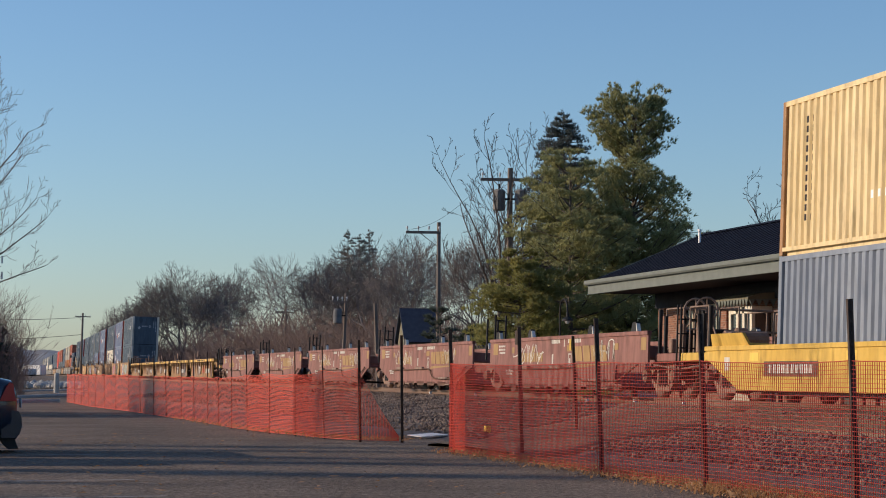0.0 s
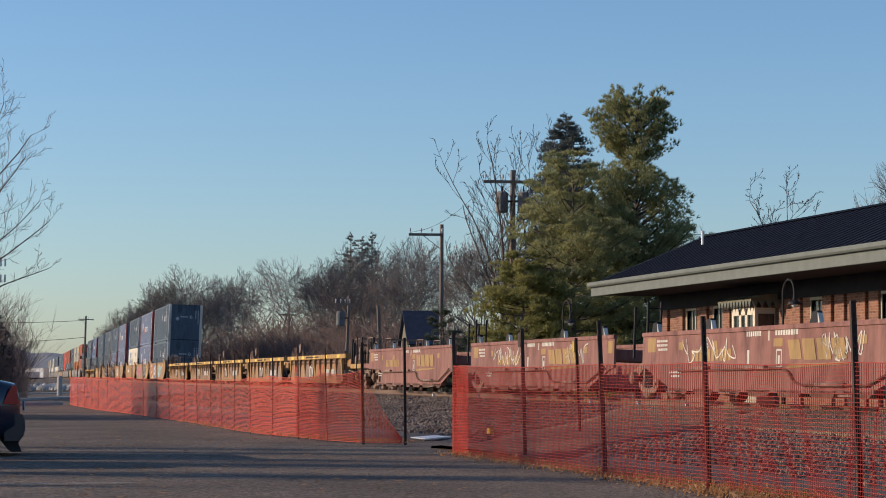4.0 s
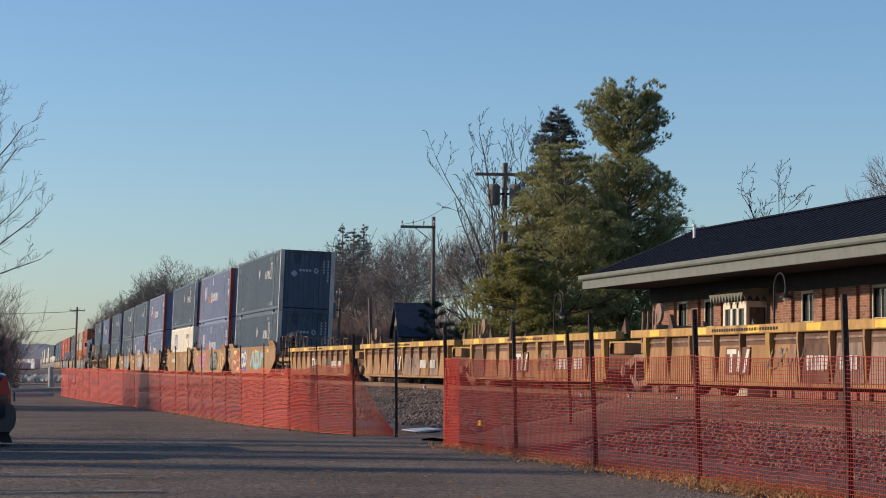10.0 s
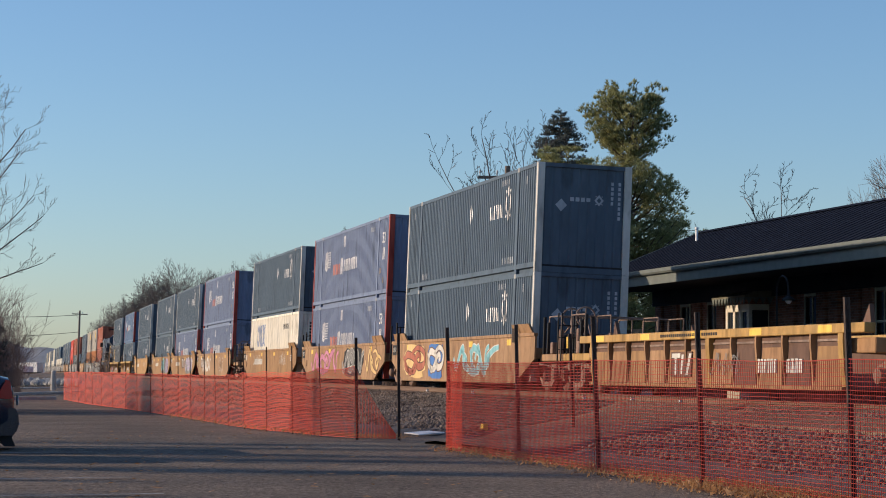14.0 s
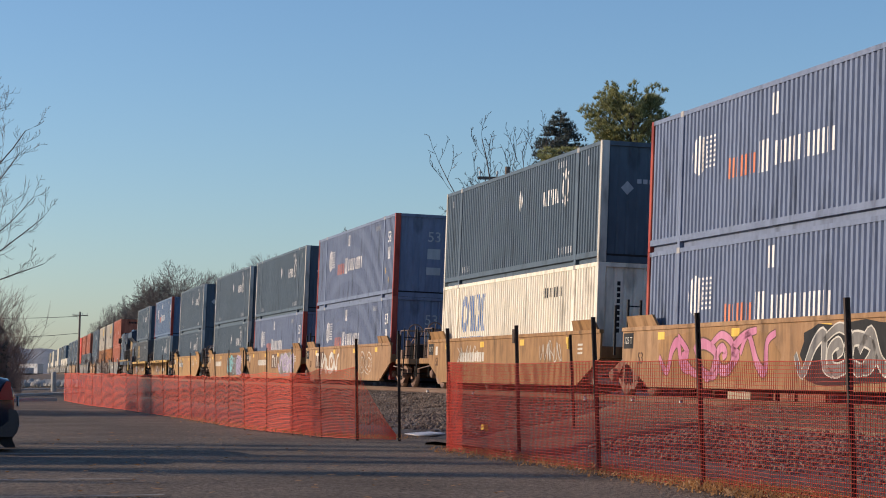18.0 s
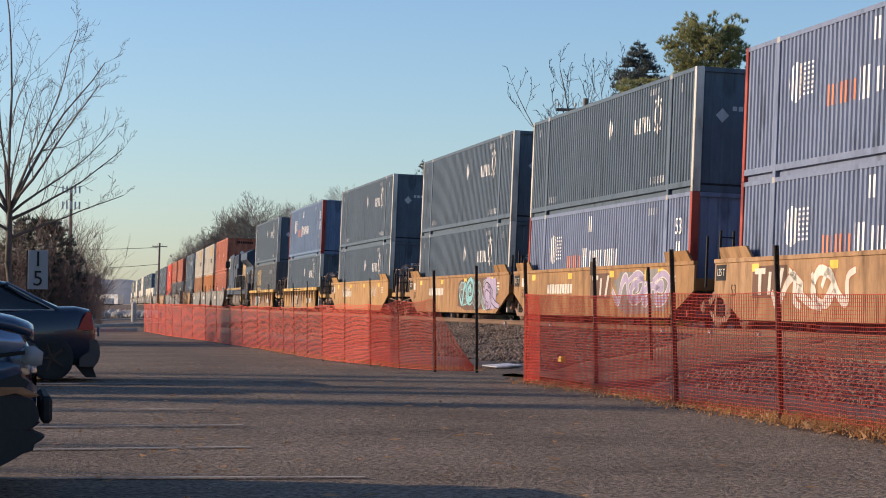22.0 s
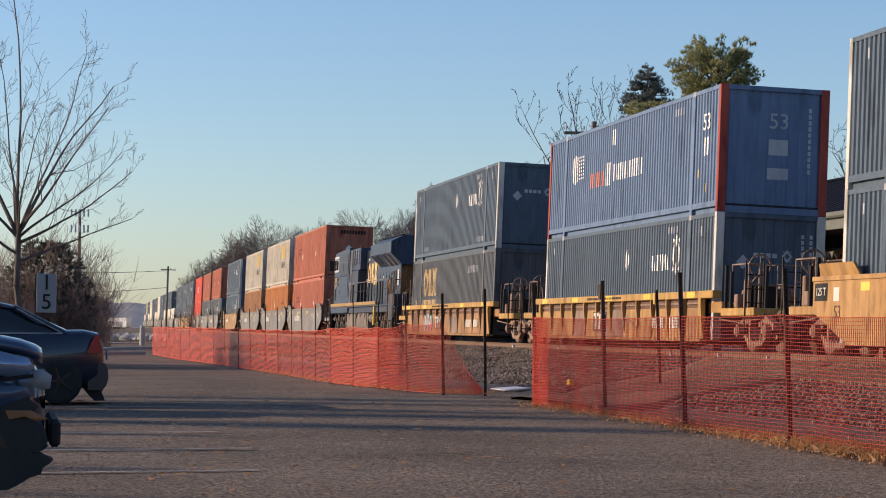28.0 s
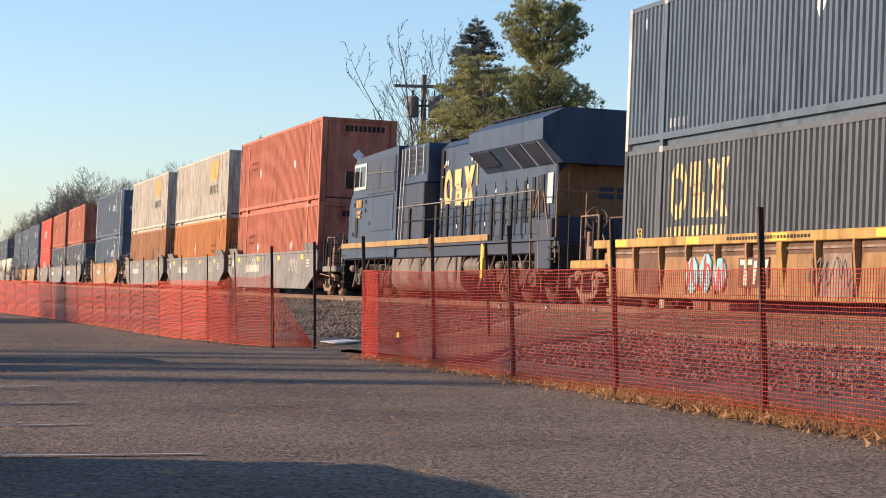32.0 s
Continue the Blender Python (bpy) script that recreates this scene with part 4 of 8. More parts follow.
def utility_pole(az, d, h, arm=0.0, arm_side=0.5, arm_turn=0.0, cans=0, lean=0.0, r=0.14, base=0.2, label="weathered wooden utility pole with a crossarm"):
    x, y = polar(az, d)
    p = thing("utility_pole", label, "pole", "utility poles", at=pose(x, y, base, 0, lean, -az))
    part("shaft", Geo().tube((0, 0, -0.6), (0, 0, h), r, r * 0.72, 9), M["pole"], p)
    if arm:
        c = part("crossarm", Geo().box(-arm * arm_side, arm * (1 - arm_side), -0.16, -0.05, h - 0.62, h - 0.48, 0.01), M["pole"], p, at=pose(0, 0, 0, 0, 0, arm_turn))
        for q in (0.04, 0.36, 0.66, 0.96):
            part("insulator", Geo().lathe([(0, 0.02), (0.12, 0.03), (0.14, 0.055), (0.24, 0.045), (0.27, 0.015)], "z", 8, (-arm * arm_side + arm * q, -0.1, h - 0.48)), M["paintgrey"], c)
        part("brace", Geo().tube((0, -0.1, h - 1.35), (-arm * arm_side * 0.55, -0.1, h - 0.6), 0.022, n=5), M["pole"], p)
    for i in range(cans):
        sx = (-0.5, 0.5, 0.0)[i]
        t = part("transformer", Geo().lathe([(0, 0.24), (0.04, 0.28), (0.9, 0.28), (0.98, 0.2)], "z", 14, (sx, -0.3, h - 2.0)), M["grey" if h > 8 else "can"], p, "grey transformer can")
        part("bushing", Geo().lathe([(0.98, 0.04), (1.25, 0.03)], "z", 8, (sx, -0.3, h - 2.0)), M["black"], t)
        part("bracket", Geo().box(min(sx, 0) - 0.02, max(sx, 0) + 0.02, -0.3, -0.05, h - 1.5, h - 1.42), M["black"], t)
    return p


def wire(a, b, sag, r=0.008, label="thin overhead wire between two poles"):
    a, b = Vector(a), Vector(b)
    g = Geo()
    k = 14
    q = [a.lerp(b, i / k) - Vector((0, 0, sag * 4 * (i / k) * (1 - i / k))) for i in range(k + 1)]
    side = (b - a).cross(Vector((0, 0, 1))).normalized() * r
    for p in q:
        g.v += [tuple(p + side), tuple(p + Vector((0, 0, r))), tuple(p - side), tuple(p - Vector((0, 0, r)))]
    g.f = [(4 * i + n, 4 * i + (n + 1) % 4, 4 * i + 4 + (n + 1) % 4, 4 * i + 4 + n) for i in range(k) for n in range(4)]
    tagged(part("overhead_wire", g, M["black"]), label, "wire", "overhead wires")


def far_things():
    utility_pole(13.70, 112, 9.1, 1.85, 0.95, 6)
    utility_pole(15.58, 98, 10.6, 2.5, 0.55, 4, 2, 0.4, 0.17, label="tall utility pole with two transformer cans")
    utility_pole(11.12, 140, 6.4, 1.0, 0.9, 0, 1, 2.0, 0.13, label="old leaning utility pole with a transformer")
    utility_pole(12.10, 135, 5.6, 0, 0, 0, 0, -2.5, 0.16, label="plain dark wooden pole stub")
    utility_pole(9.55, 190, 7.2, 1.6, 0.6, 0, 0, 1.5, 0.14)
    utility_pole(8.35, 215, 6.6, 1.6, 0.6, 0, 0, 1.0, 0.14)
    utility_pole(4.17, 330, 10.5, 2.4, 0.5, 15, 0, 1.2, 0.2)
    utility_pole(1.45, 150, 6.6, 2.4, 0.6, 10, 0, 0, 0.15)
    for dz, sg in ((0, 1.8), (-2.6, 2.0)):
        a, b = polar(4.17, 330), polar(-9, 210)
        wire((a[0], a[1], 10.0 + dz), (b[0], b[1], 10.4 + dz), sg, 0.035)
    a, b = polar(13.7, 112), polar(11.12, 140)
    wire((a[0] - 1.6, a[1], 8.9), (b[0], b[1], 6.2), 0.7, 0.012)
    a, b = polar(15.58, 98), polar(13.7, 112)
    wire((a[0] - 1.1, a[1], 10.3), (b[0] - 1.5, b[1], 8.9), 0.5, 0.01)
    a, b = polar(15.58, 98), polar(30, 105)
    wire((a[0] + 1.0, a[1], 8.2), (b[0], b[1], 9.0), 0.6, 0.012)
    # lattice mast with antennas
    x, y = polar(1.86, 260)
    t = thing("radio_mast", "slim steel radio mast with antenna clusters", "mast", at=pose(x, y, 0.6))
    part("shaft", Geo().tube((0, 0, 0), (0, 0, 14.6), 0.28, 0.16, 8), M["pole"], t)
    for z in (13.9, 12.0):
        for i in range(5):
            part("antenna", Geo().box(-1.1 + 0.5 * i, -0.9 + 0.5 * i, -0.3, -0.1, z, z + 0.9, 0.02), M["paintgrey"], t)
    # cottage behind the trees
    x, y = polar(12.98, 131)
    h = thing("cottage", "small cream cottage with a slate-blue roof behind the trees", "house", at=pose(x, y, 0.75, 0, 0, -6))
    part("wall", Geo().prism([(-2.2, 0), (2.4, 0), (2.4, 2.6), (0.1, 4.4), (-2.2, 2.6)], 1.05, 2.95), M["canopy"], h, "weathered cream boarded walls", at=pose(0, 0, 0, 0, 0, 90) @ pose(0, -2.4, 0))
    g = Geo().prism([(-2.5, 2.45), (0.1, 4.5), (0.1, 4.62), (-2.62, 2.5)], 0.85, 3.15).prism([(2.7, 2.45), (2.82, 2.5), (0.1, 4.62), (0.1, 4.5)], 0.85, 3.15)
    part("roof", g, M["slate_roof"], h, "slate-blue shingle roof", at=pose(0, 0, 0, 0, 0, 90) @ pose(0, -2.4, 0))
    w = part("window", Geo().box(0.0, 0.7, -2.26, -2.20, 0.9, 2.1, 0.01), M["glass"], h)
    part("window_frame", Geo().box(-0.08, 0.78, -2.24, -2.205, 0.82, 2.18, 0.01), M["paintwhite"], w)
    # white trailers and sheds far up the lot
    for az, d, w, hh in ((2.85, 420, 4.2, 1.5), (3.2, 430, 1.8, 2.3)):
        x, y = polar(az, d)
        ob = thing("white_trailer", "distant white trailer parked beyond the lot", "trailer", "far trailers", at=pose(x, y, 0.9, 0, 0, 48))
        part("box_body", Geo().box(-w / 2, w / 2, 0, 6, 0.35, hh, 0.05), M["paintwhite"], ob)
        part("under_frame", Geo().box(-w / 2 + 0.2, w / 2 - 0.2, 0.2, 5.8, 0.12, 0.35), M["black"], ob)
        for k in (-0.35, 0.35):
            part("wheel", Geo().lathe([(-0.12, 0.3), (-0.1, 0.34), (0.1, 0.34), (0.12, 0.3)], "x", 12, (w * k, 1.0, 0.3)), M["black"], ob)
    x, y = polar(3.55, 130)
    b = thing("bollard", "grey concrete bollard at the lot's far edge", "bollard", at=pose(x, y, 0.0))
    part("shaft", Geo().lathe([(0, 0.2), (0.05, 0.17), (1.15, 0.15), (1.25, 0.10)], "z", 12), M["concrete"], b)
    # pale kerbs and drive beyond the lot
    for az0, d0, az1, d1, w in ((1.6, 100, 4.25, 122, 0.5), (1.4, 128, 4.2, 150, 0.8), (1.6, 86, 3.6, 90, 0.18)):
        a, c = polar(az0, d0), polar(az1, d1)
        d = Vector((c[0] - a[0], c[1] - a[1], 0))
        L = d.length
        k = tagged(part("kerb", Geo().box(0, L, -w / 2, w / 2, -0.2, 0.12, 0.02), M["concrete"], at=pose(a[0], a[1], 0.0 if d0 < 110 else 0.05, 0, 0, math.degrees(math.atan2(d.y, d.x)))), "pale concrete kerb at the lot's end", kind="structure")
    # rubble heaps
    g = Geo()
    r = random.Random(8)
    for i in range(260):
        az, d = r.uniform(2.4, 4.2), r.uniform(150, 230)
        x, y = polar(az, d)
        s = r.uniform(0.10, 0.34)
        bm = bmesh.new()
        bmesh.ops.create_icosphere(bm, subdivisions=1, radius=s)
        for v in bm.verts:
            v.co = v.co * r.uniform(0.7, 1.2) + Vector((x, y, 0.35))
        g.take(bm)
    tagged(part("rubble_heaps", g, M["concrete"]), "heaps of broken pale rubble beyond the lot", "rubble", kind="stuff")
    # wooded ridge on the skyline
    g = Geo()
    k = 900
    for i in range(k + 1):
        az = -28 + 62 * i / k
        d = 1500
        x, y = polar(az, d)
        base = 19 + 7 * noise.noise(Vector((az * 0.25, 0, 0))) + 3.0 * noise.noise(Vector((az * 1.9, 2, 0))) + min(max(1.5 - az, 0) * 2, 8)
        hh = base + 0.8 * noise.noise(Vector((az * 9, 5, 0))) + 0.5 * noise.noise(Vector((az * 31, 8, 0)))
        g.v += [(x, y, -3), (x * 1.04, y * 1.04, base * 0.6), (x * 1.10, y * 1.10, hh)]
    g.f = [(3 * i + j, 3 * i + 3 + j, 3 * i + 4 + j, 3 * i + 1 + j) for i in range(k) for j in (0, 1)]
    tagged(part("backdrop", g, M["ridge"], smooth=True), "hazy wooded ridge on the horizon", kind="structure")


def speed_sign():
    x, y = polar(1.02, 36)
    s = thing("number_sign", "white metal sign with the number 15 on a post", "sign", at=pose(x, y, 0, 0, 0, -1))
    part("post", Geo().box(-0.19, -0.14, 0.0, 0.04, 0, 1.98), M["post"], s)
    pl = part("plate", Geo().box(-0.165, 0.165, -0.012, -0.002, 1.33, 1.98, 0.003), M["signface"], s, "white sign plate")
    for ch, z in (("1", 1.82), ("5", 1.50)):
        part("digit", text_mesh(ch, 0.36, M["black"]), None, pl, at=pose(0, -0.02, z, 90, 0, 0))


# ---- trees ----
def fan_mesh(name, seed, h, fork, r0, n=9, lean=(75, 10), spread=2.4, levels=2, thin=0.004, crook=0.05, curl=0.35, twig=0.45, dens=0.85, arms=()):
    """A bare tree with a leader and long limbs fanning up from the fork, feathered with side twigs."""
    rr = random.Random(seed)
    trunk, crown = Geo(), Geo()

    def shoot(p, d, L, r, lev, bend):
        k = (8, 6, 4, 3)[lev]
        for i in range(k):
            d = (d + Vector((rr.gauss(0, 1), rr.gauss(0, 1), rr.gauss(0, 0.7))) * crook * (1 + 0.5 * lev) + Vector((0, 0, bend / k))).normalized()
            q = p + d * L / k
            r1 = max(thin * 0.7, r * (1 - 1.45 / k))
            crown.tube(p, q, r, r1, 5 if lev == 0 else 3, caps=False)
            u = (i + 1) / k
            if lev < levels and u > 0.18:
                for m in range(2 if lev == 0 and rr.random() < 0.5 else 1):
                    if rr.random() < dens:
                        ax = d.cross(rand_dir(rr)).normalized()
                        e = d.copy()
                        e.rotate(Matrix.Rotation(radians(rr.uniform(25, 50)), 3, ax))
                        shoot(q, e, L * twig * (1.15 - 0.75 * u) * rr.uniform(0.6, 1.15), max(thin, r1 * 0.5), lev + 1, bend * 0.8)
            p, r = q, r1

    p = Vector((0, 0, -0.2))
    for i in range(6):
        q = Vector((rr.gauss(0, crook * 0.25), rr.gauss(0, crook * 0.25), fork * (i + 1) / 6))
        trunk.tube(p, q, r0 * (1 - 0.06 * i), r0 * (0.94 - 0.06 * i), 8, caps=False)
        p = q
    shoot(p, Vector((rr.gauss(0, 0.06), rr.gauss(0, 0.06), 1)).normalized(), h - fork, r0 * 0.5, 0, 0.1)
    for a, t, L, z, r in arms:
        shoot(Vector((0, 0, z)), Vector((math.sin(radians(t)) * math.cos(radians(a)), math.sin(radians(t)) * math.sin(radians(a)), math.cos(radians(t)))), L, r0 * r, 0, curl)
    for i in range(n):
        u = i / (n - 1)
        a = 2.39996 * i + rr.uniform(-0.3, 0.3)
        t = radians(lean[0] + (lean[1] - lean[0]) * u ** 0.85 + rr.uniform(-6, 6))
        z = fork * (0.82 + 0.18 * min(1, u * 1.6))
        d = Vector((math.sin(t) * math.cos(a), math.sin(t) * math.sin(a), math.cos(t)))
        L = spread + (h - z - spread) * u ** 1.5
        shoot(Vector((0, 0, z)), d, L * rr.uniform(0.85, 1.05), r0 * rr.uniform(0.30, 0.48), 0, curl)
    return trunk.mesh(name + "_trunk", M["bark"], True), crown.mesh(name + "_crown", M["twig_dark"])


def round_mesh(name, seed, h, fork, r0, wide, limbs=7, levels=6, thin=0.010, open_=0.0):
    """A bare tree with a rounded crown: forking limbs that thin out to twigs and end near an egg-shaped outline."""
    rr = random.Random(seed)
    trunk, crown = Geo(), Geo()
    zc = fork + (h - fork) * 0.42

    def inside(p):
        v = (p.z - zc) / (h - zc if p.z > zc else zc - fork * 0.7)
        return (p.x * p.x + p.y * p.y) / (wide * wide) + v * v

    def limb(p, d, L, r, lev):
        for i in range(2):
            d = (d + rand_dir(rr) * 0.22 - Vector((0, 0, 0.02))).normalized()
            q = p + d * L * 0.5
            crown.tube(p, q, r, max(thin, r * 0.84), 5 if lev < 2 else 3, caps=False)
            r = max(thin, r * 0.84)
            if i == 0 and lev > 0 and rr.random() < 0.75 - open_:
                grow(q, d, L * 0.8, r * 0.6, lev + 1, 1.05)
            p = q
        for k in range(2 if rr.random() < 0.8 else 3):
            grow(p, d, L * rr.uniform(0.70, 0.86), r * rr.uniform(0.62, 0.8), lev + 1, 0.80)

    def grow(p, d, L, r, lev, turn):
        e = (d + rand_dir(rr) * turn + Vector((p.x, p.y, 0)).normalized() * 0.16 - Vector((0, 0, 0.06))).normalized()
        n = inside(p + e * L)
        if n > 1.25:
            return
        if n > 0.95:
            L *= 0.6
        if lev >= levels:
            crown.tube(p, p + e * L, max(thin, r), thin * 0.6, 3, caps=False)
        else:
            limb(p, e, L, max(thin, r), lev)

    p = Vector((0, 0, -0.3))
    for i in range(4):
        q = Vector((rr.gauss(0, 0.05), rr.gauss(0, 0.05), fork * (i + 1) / 4))
        trunk.tube(p, q, r0 * (1.1 - 0.08 * i), r0 * (1.02 - 0.08 * i), 8, caps=False)
        p = q
    for i in range(limbs):
        a = 2.39996 * i + rr.uniform(-0.3, 0.3)
        t = radians(rr.uniform(18, 72) if i else 6)
        limb(p - Vector((0, 0, fork * 0.25 * rr.random())), Vector((math.sin(t) * math.cos(a), math.sin(t) * math.sin(a), math.cos(t))), (h - fork) * rr.uniform(0.24, 0.30), r0 * rr.uniform(0.4, 0.6), 0)
    k = h / max(v[2] for v in crown.v)
    for g in (trunk, crown):
        g.v = [(x * k, y * k, z * k) for x, y, z in g.v]
    return trunk.mesh(name + "_trunk", M["bark"], True), crown.mesh(name + "_crown", M["twig"])


def rand_dir(rr):
    z, a = rr.uniform(-0.6, 1), rr.uniform(0, 6.283)
    s = math.sqrt(max(0, 1 - z * z))
    return Vector((s * math.cos(a), s * math.sin(a), z))


BARE = {}
FANS = {"slim": (64, dict(h=8.6, fork=2.75, r0=0.085, n=0, levels=3, thin=0.0042, crook=0.08, curl=0.42, twig=0.46, dens=0.92,
                          arms=((4, 74, 2.5, 2.25, 0.40), (-12, 66, 2.7, 2.6, 0.44), (16, 54, 2.7, 2.7, 0.40), (-28, 42, 3.2, 2.75, 0.5), (10, 30, 3.5, 2.75, 0.6), (35, 20, 3.7, 2.75, 0.45), (100, 45, 2.6, 2.6, 0.4), (172, 48, 2.9, 2.7, 0.45),
                                (195, 68, 2.4, 2.4, 0.4), (160, 26, 4.4, 2.75, 0.6), (-80, 40, 2.8, 2.7, 0.4), (250, 28, 3.4, 2.75, 0.45)))),
        "small": (65, dict(h=6, fork=3.6, r0=0.20, n=16, lean=(60, 8), spread=1.4, thin=0.012)),
        "open": (83, dict(h=10, fork=3.2, r0=0.17, n=7, lean=(58, 14), spread=3.4, levels=3, thin=0.015, crook=0.13, curl=0.25, twig=0.5, dens=0.85)),
        "gaunt": (58, dict(h=12, fork=4.2, r0=0.21, n=11, lean=(56, 8), spread=4.0, levels=3, thin=0.014, crook=0.09, curl=0.3, twig=0.45, dens=0.85))}


ROUNDS = {"round": (17, dict(h=10, fork=2.0, r0=0.20, wide=4.4, limbs=9, levels=6, thin=0.0115)),
          "open_round": (29, dict(h=10, fork=2.2, r0=0.18, wide=3.6, limbs=6, levels=6, thin=0.0085, open_=0.3))}


def bare_tree(kind, az, d, h, turn=0.0, label="", z=0.1, group="bare trees", wide=1.0):
    if kind in FANS and kind not in BARE:
        seed, kw = FANS[kind]
        BARE[kind] = (fan_mesh(kind, seed, **kw), kw["h"])
    if kind in ROUNDS and kind not in BARE:
        seed, kw = ROUNDS[kind]
        BARE[kind] = (round_mesh(kind, seed, **kw), kw["h"])
    (tm, cm), h0 = BARE[kind]
    x, y = polar(az, d)
    t = thing("bare_tree", label or "leafless grey-brown tree with fine bare twigs", "tree", group, at=pose(x, y, z, 0, 0, turn))
    k = h / h0
    for nm, me in (("trunk", tm), ("crown", cm)):
        part(nm, me, None, t, at=Matrix.Diagonal((k * wide, k * wide, k, 1)))
    return t


def brush_mesh(name, seed, n, w, dpt, h, mat, thin=0.012):
    """A thicket of upright forking stems."""
    rr = random.Random(seed)
    g = Geo()
    for i in range(n):
        p = Vector((rr.uniform(-w, w), rr.uniform(-dpt, dpt), 0))
        d = (Vector((rr.gauss(0, 0.25), rr.gauss(0, 0.25), 1))).normalized()
        L = h * rr.uniform(0.45, 1.0) * (1 - 0.35 * (abs(p.x) / w) ** 2)
        for lev in range(3):
            q = p + d * L / 3
            g.tube(p, q, thin * (1 - lev * 0.25), thin * (0.75 - lev * 0.22), 3, caps=False)
            for k in range(2 + lev):
                e = (d + rand_dir(rr) * 0.8).normalized()
                q2 = q + e * L * rr.uniform(0.12, 0.3)
                g.tube(q, q2, thin * 0.5, thin * 0.25, 3, caps=False)
            p, d = q, (d + rand_dir(rr) * 0.25).normalized()
    return g.mesh(name, mat)


def tufts(centres, rr, n, size, width, up=0.3):
    """Needle tufts as thin blades round each centre; returns vertices and faces."""
    V, F = [], []
    for c, s, way in centres:
        for i in range(n):
            d = (rand_dir(rr) * 0.9 + way * 0.8 + Vector((0, 0, up))).normalized()
            L = size * s * rr.uniform(0.6, 1.15)
            e = d.orthogonal().normalized()
            e.rotate(Matrix.Rotation(rr.uniform(0, 6.28), 3, d))
            w = e * width * rr.uniform(0.7, 1.2)
            k = len(V)
            V += [c + w, c + d * L, c - w]
            F.append((k, k + 1, k + 2))
    return V, F


def profile(*pairs):
    """Reach of the limbs at a height, between given heights and reaches."""
    def reach(z):
        for (a, p), (b, q) in zip(pairs, pairs[1:]):
            if a <= z <= b:
                return p + (q - p) * (z - a) / (b - a)
        return pairs[-1][1]
    return reach


def conifer(name, label, az, d, h, crown0, reach, seed, needles="needles", z=0.1, rise=0.0, droop=0.0, gaps=0.0, step=0.30, whorl=(3, 6), clump=0.42, shoots=13, per=9, size=0.2, flat=0.5, lean=0.0, fill=0.30, inner=0.28):
    """Trunk, tiers of limbs and needle clumps along them; reach(z) gives the length of a limb at a height.
    rise: slope of the limbs at the crown's foot; it steepens towards the tip. droop: sag of the limb ends."""
    rr = random.Random(seed)
    x, y = polar(az, d)
    t = thing(name, label, "tree", "evergreens behind the track", at=pose(x, y, z, 0, lean, 0))
    trunk = Geo()
    p = Vector((0, 0, -0.3))
    k = 8
    for i in range(k):
        q = Vector((0.12 * noise.noise(Vector((i, seed, 0))), 0.12 * noise.noise(Vector((i, seed, 5))), h * 0.97 * (i + 1) / k))
        trunk.tube(p, q, h * 0.013 * (1 - i / k) + 0.03, h * 0.013 * (1 - (i + 1) / k) + 0.022, 8, caps=False)
        p = q
    part("trunk", trunk, M["bark"], t, smooth=True)
    limbs = Geo()
    cs = []
    zz = crown0
    while zz < h * 0.985:
        f = (zz - crown0) / (h - crown0)
        full = reach(zz)
        for q in range(rr.randint(*whorl)):
            if rr.random() < gaps:
                continue
            a = rr.uniform(0, 6.283)
            R = full * (0.64 + 0.75 * abs(noise.noise(Vector((math.cos(a) * 1.9, math.sin(a) * 1.9 + seed, zz * 1.1))))) * rr.uniform(0.86, 1.14)
            slope = rise + 0.45 * f * f + rr.uniform(-0.10, 0.16)
            base = Vector((0, 0, zz - R * slope * 0.55))
            out = Vector((math.cos(a), math.sin(a), 0))
            bend = [base + out * R * u + Vector((0, 0, R * (slope * u + (0.22 - droop) * u * u - 0.12 * u))) for u in (0, 0.35, 0.7, 1.0)]
            for i in range(3):
                limbs.tube(bend[i], bend[i + 1], (0.014 + 0.012 * R) * (1 - 0.3 * i), (0.014 + 0.012 * R) * (0.7 - 0.3 * i) + 0.004, 4, caps=False)
            m = max(1, round(R * (1 - inner) / (clump * 0.62)))
            for j in range(m):
                u = 1.0 - (1 - inner) * j / m + rr.uniform(-0.05, 0.05)
                i = min(2, int(u / 0.35))
                b = bend[i].lerp(bend[i + 1], min(1.0, (u - 0.35 * i) / 0.35))
                w = clump * rr.uniform(0.6, 1.15) * (0.35 + 0.65 * min(1.0, R / 1.6)) * (0.72 if f > 0.76 else 1.0)
                side = Vector((-out.y, out.x, 0)) * rr.gauss(0, 0.55) * w * (1.6 - u)
                for i in range(int(shoots * rr.uniform(0.7, 1.2))):
                    o = rand_dir(rr)
                    e = b + side + Vector((o.x * w, o.y * w, abs(o.z) * w * flat - 0.25 * w * flat)) * (1 - fill * rr.random())
                    cs.append((e, rr.uniform(0.75, 1.25), (out * 0.6 + o * 0.5 + Vector((0, 0, (0.9 if f > 0.76 else 0.35) - droop)))))
        zz += step * rr.uniform(0.6, 1.35)
    cs += [(Vector((rr.gauss(0, 0.06), rr.gauss(0, 0.06), h * (0.95 + 0.05 * rr.random()))), 0.9, Vector((0, 0, 1))) for i in range(10)]
    part("limb_frame", limbs, M["bark"], t, "dark bare limbs inside the crown")
    V, F = tufts(cs, rr, per, size, size * 0.075)
    part("crown", mesh_of("crown", V, F, M[needles]), None, t, "layered needle foliage in soft plumes")
    return t


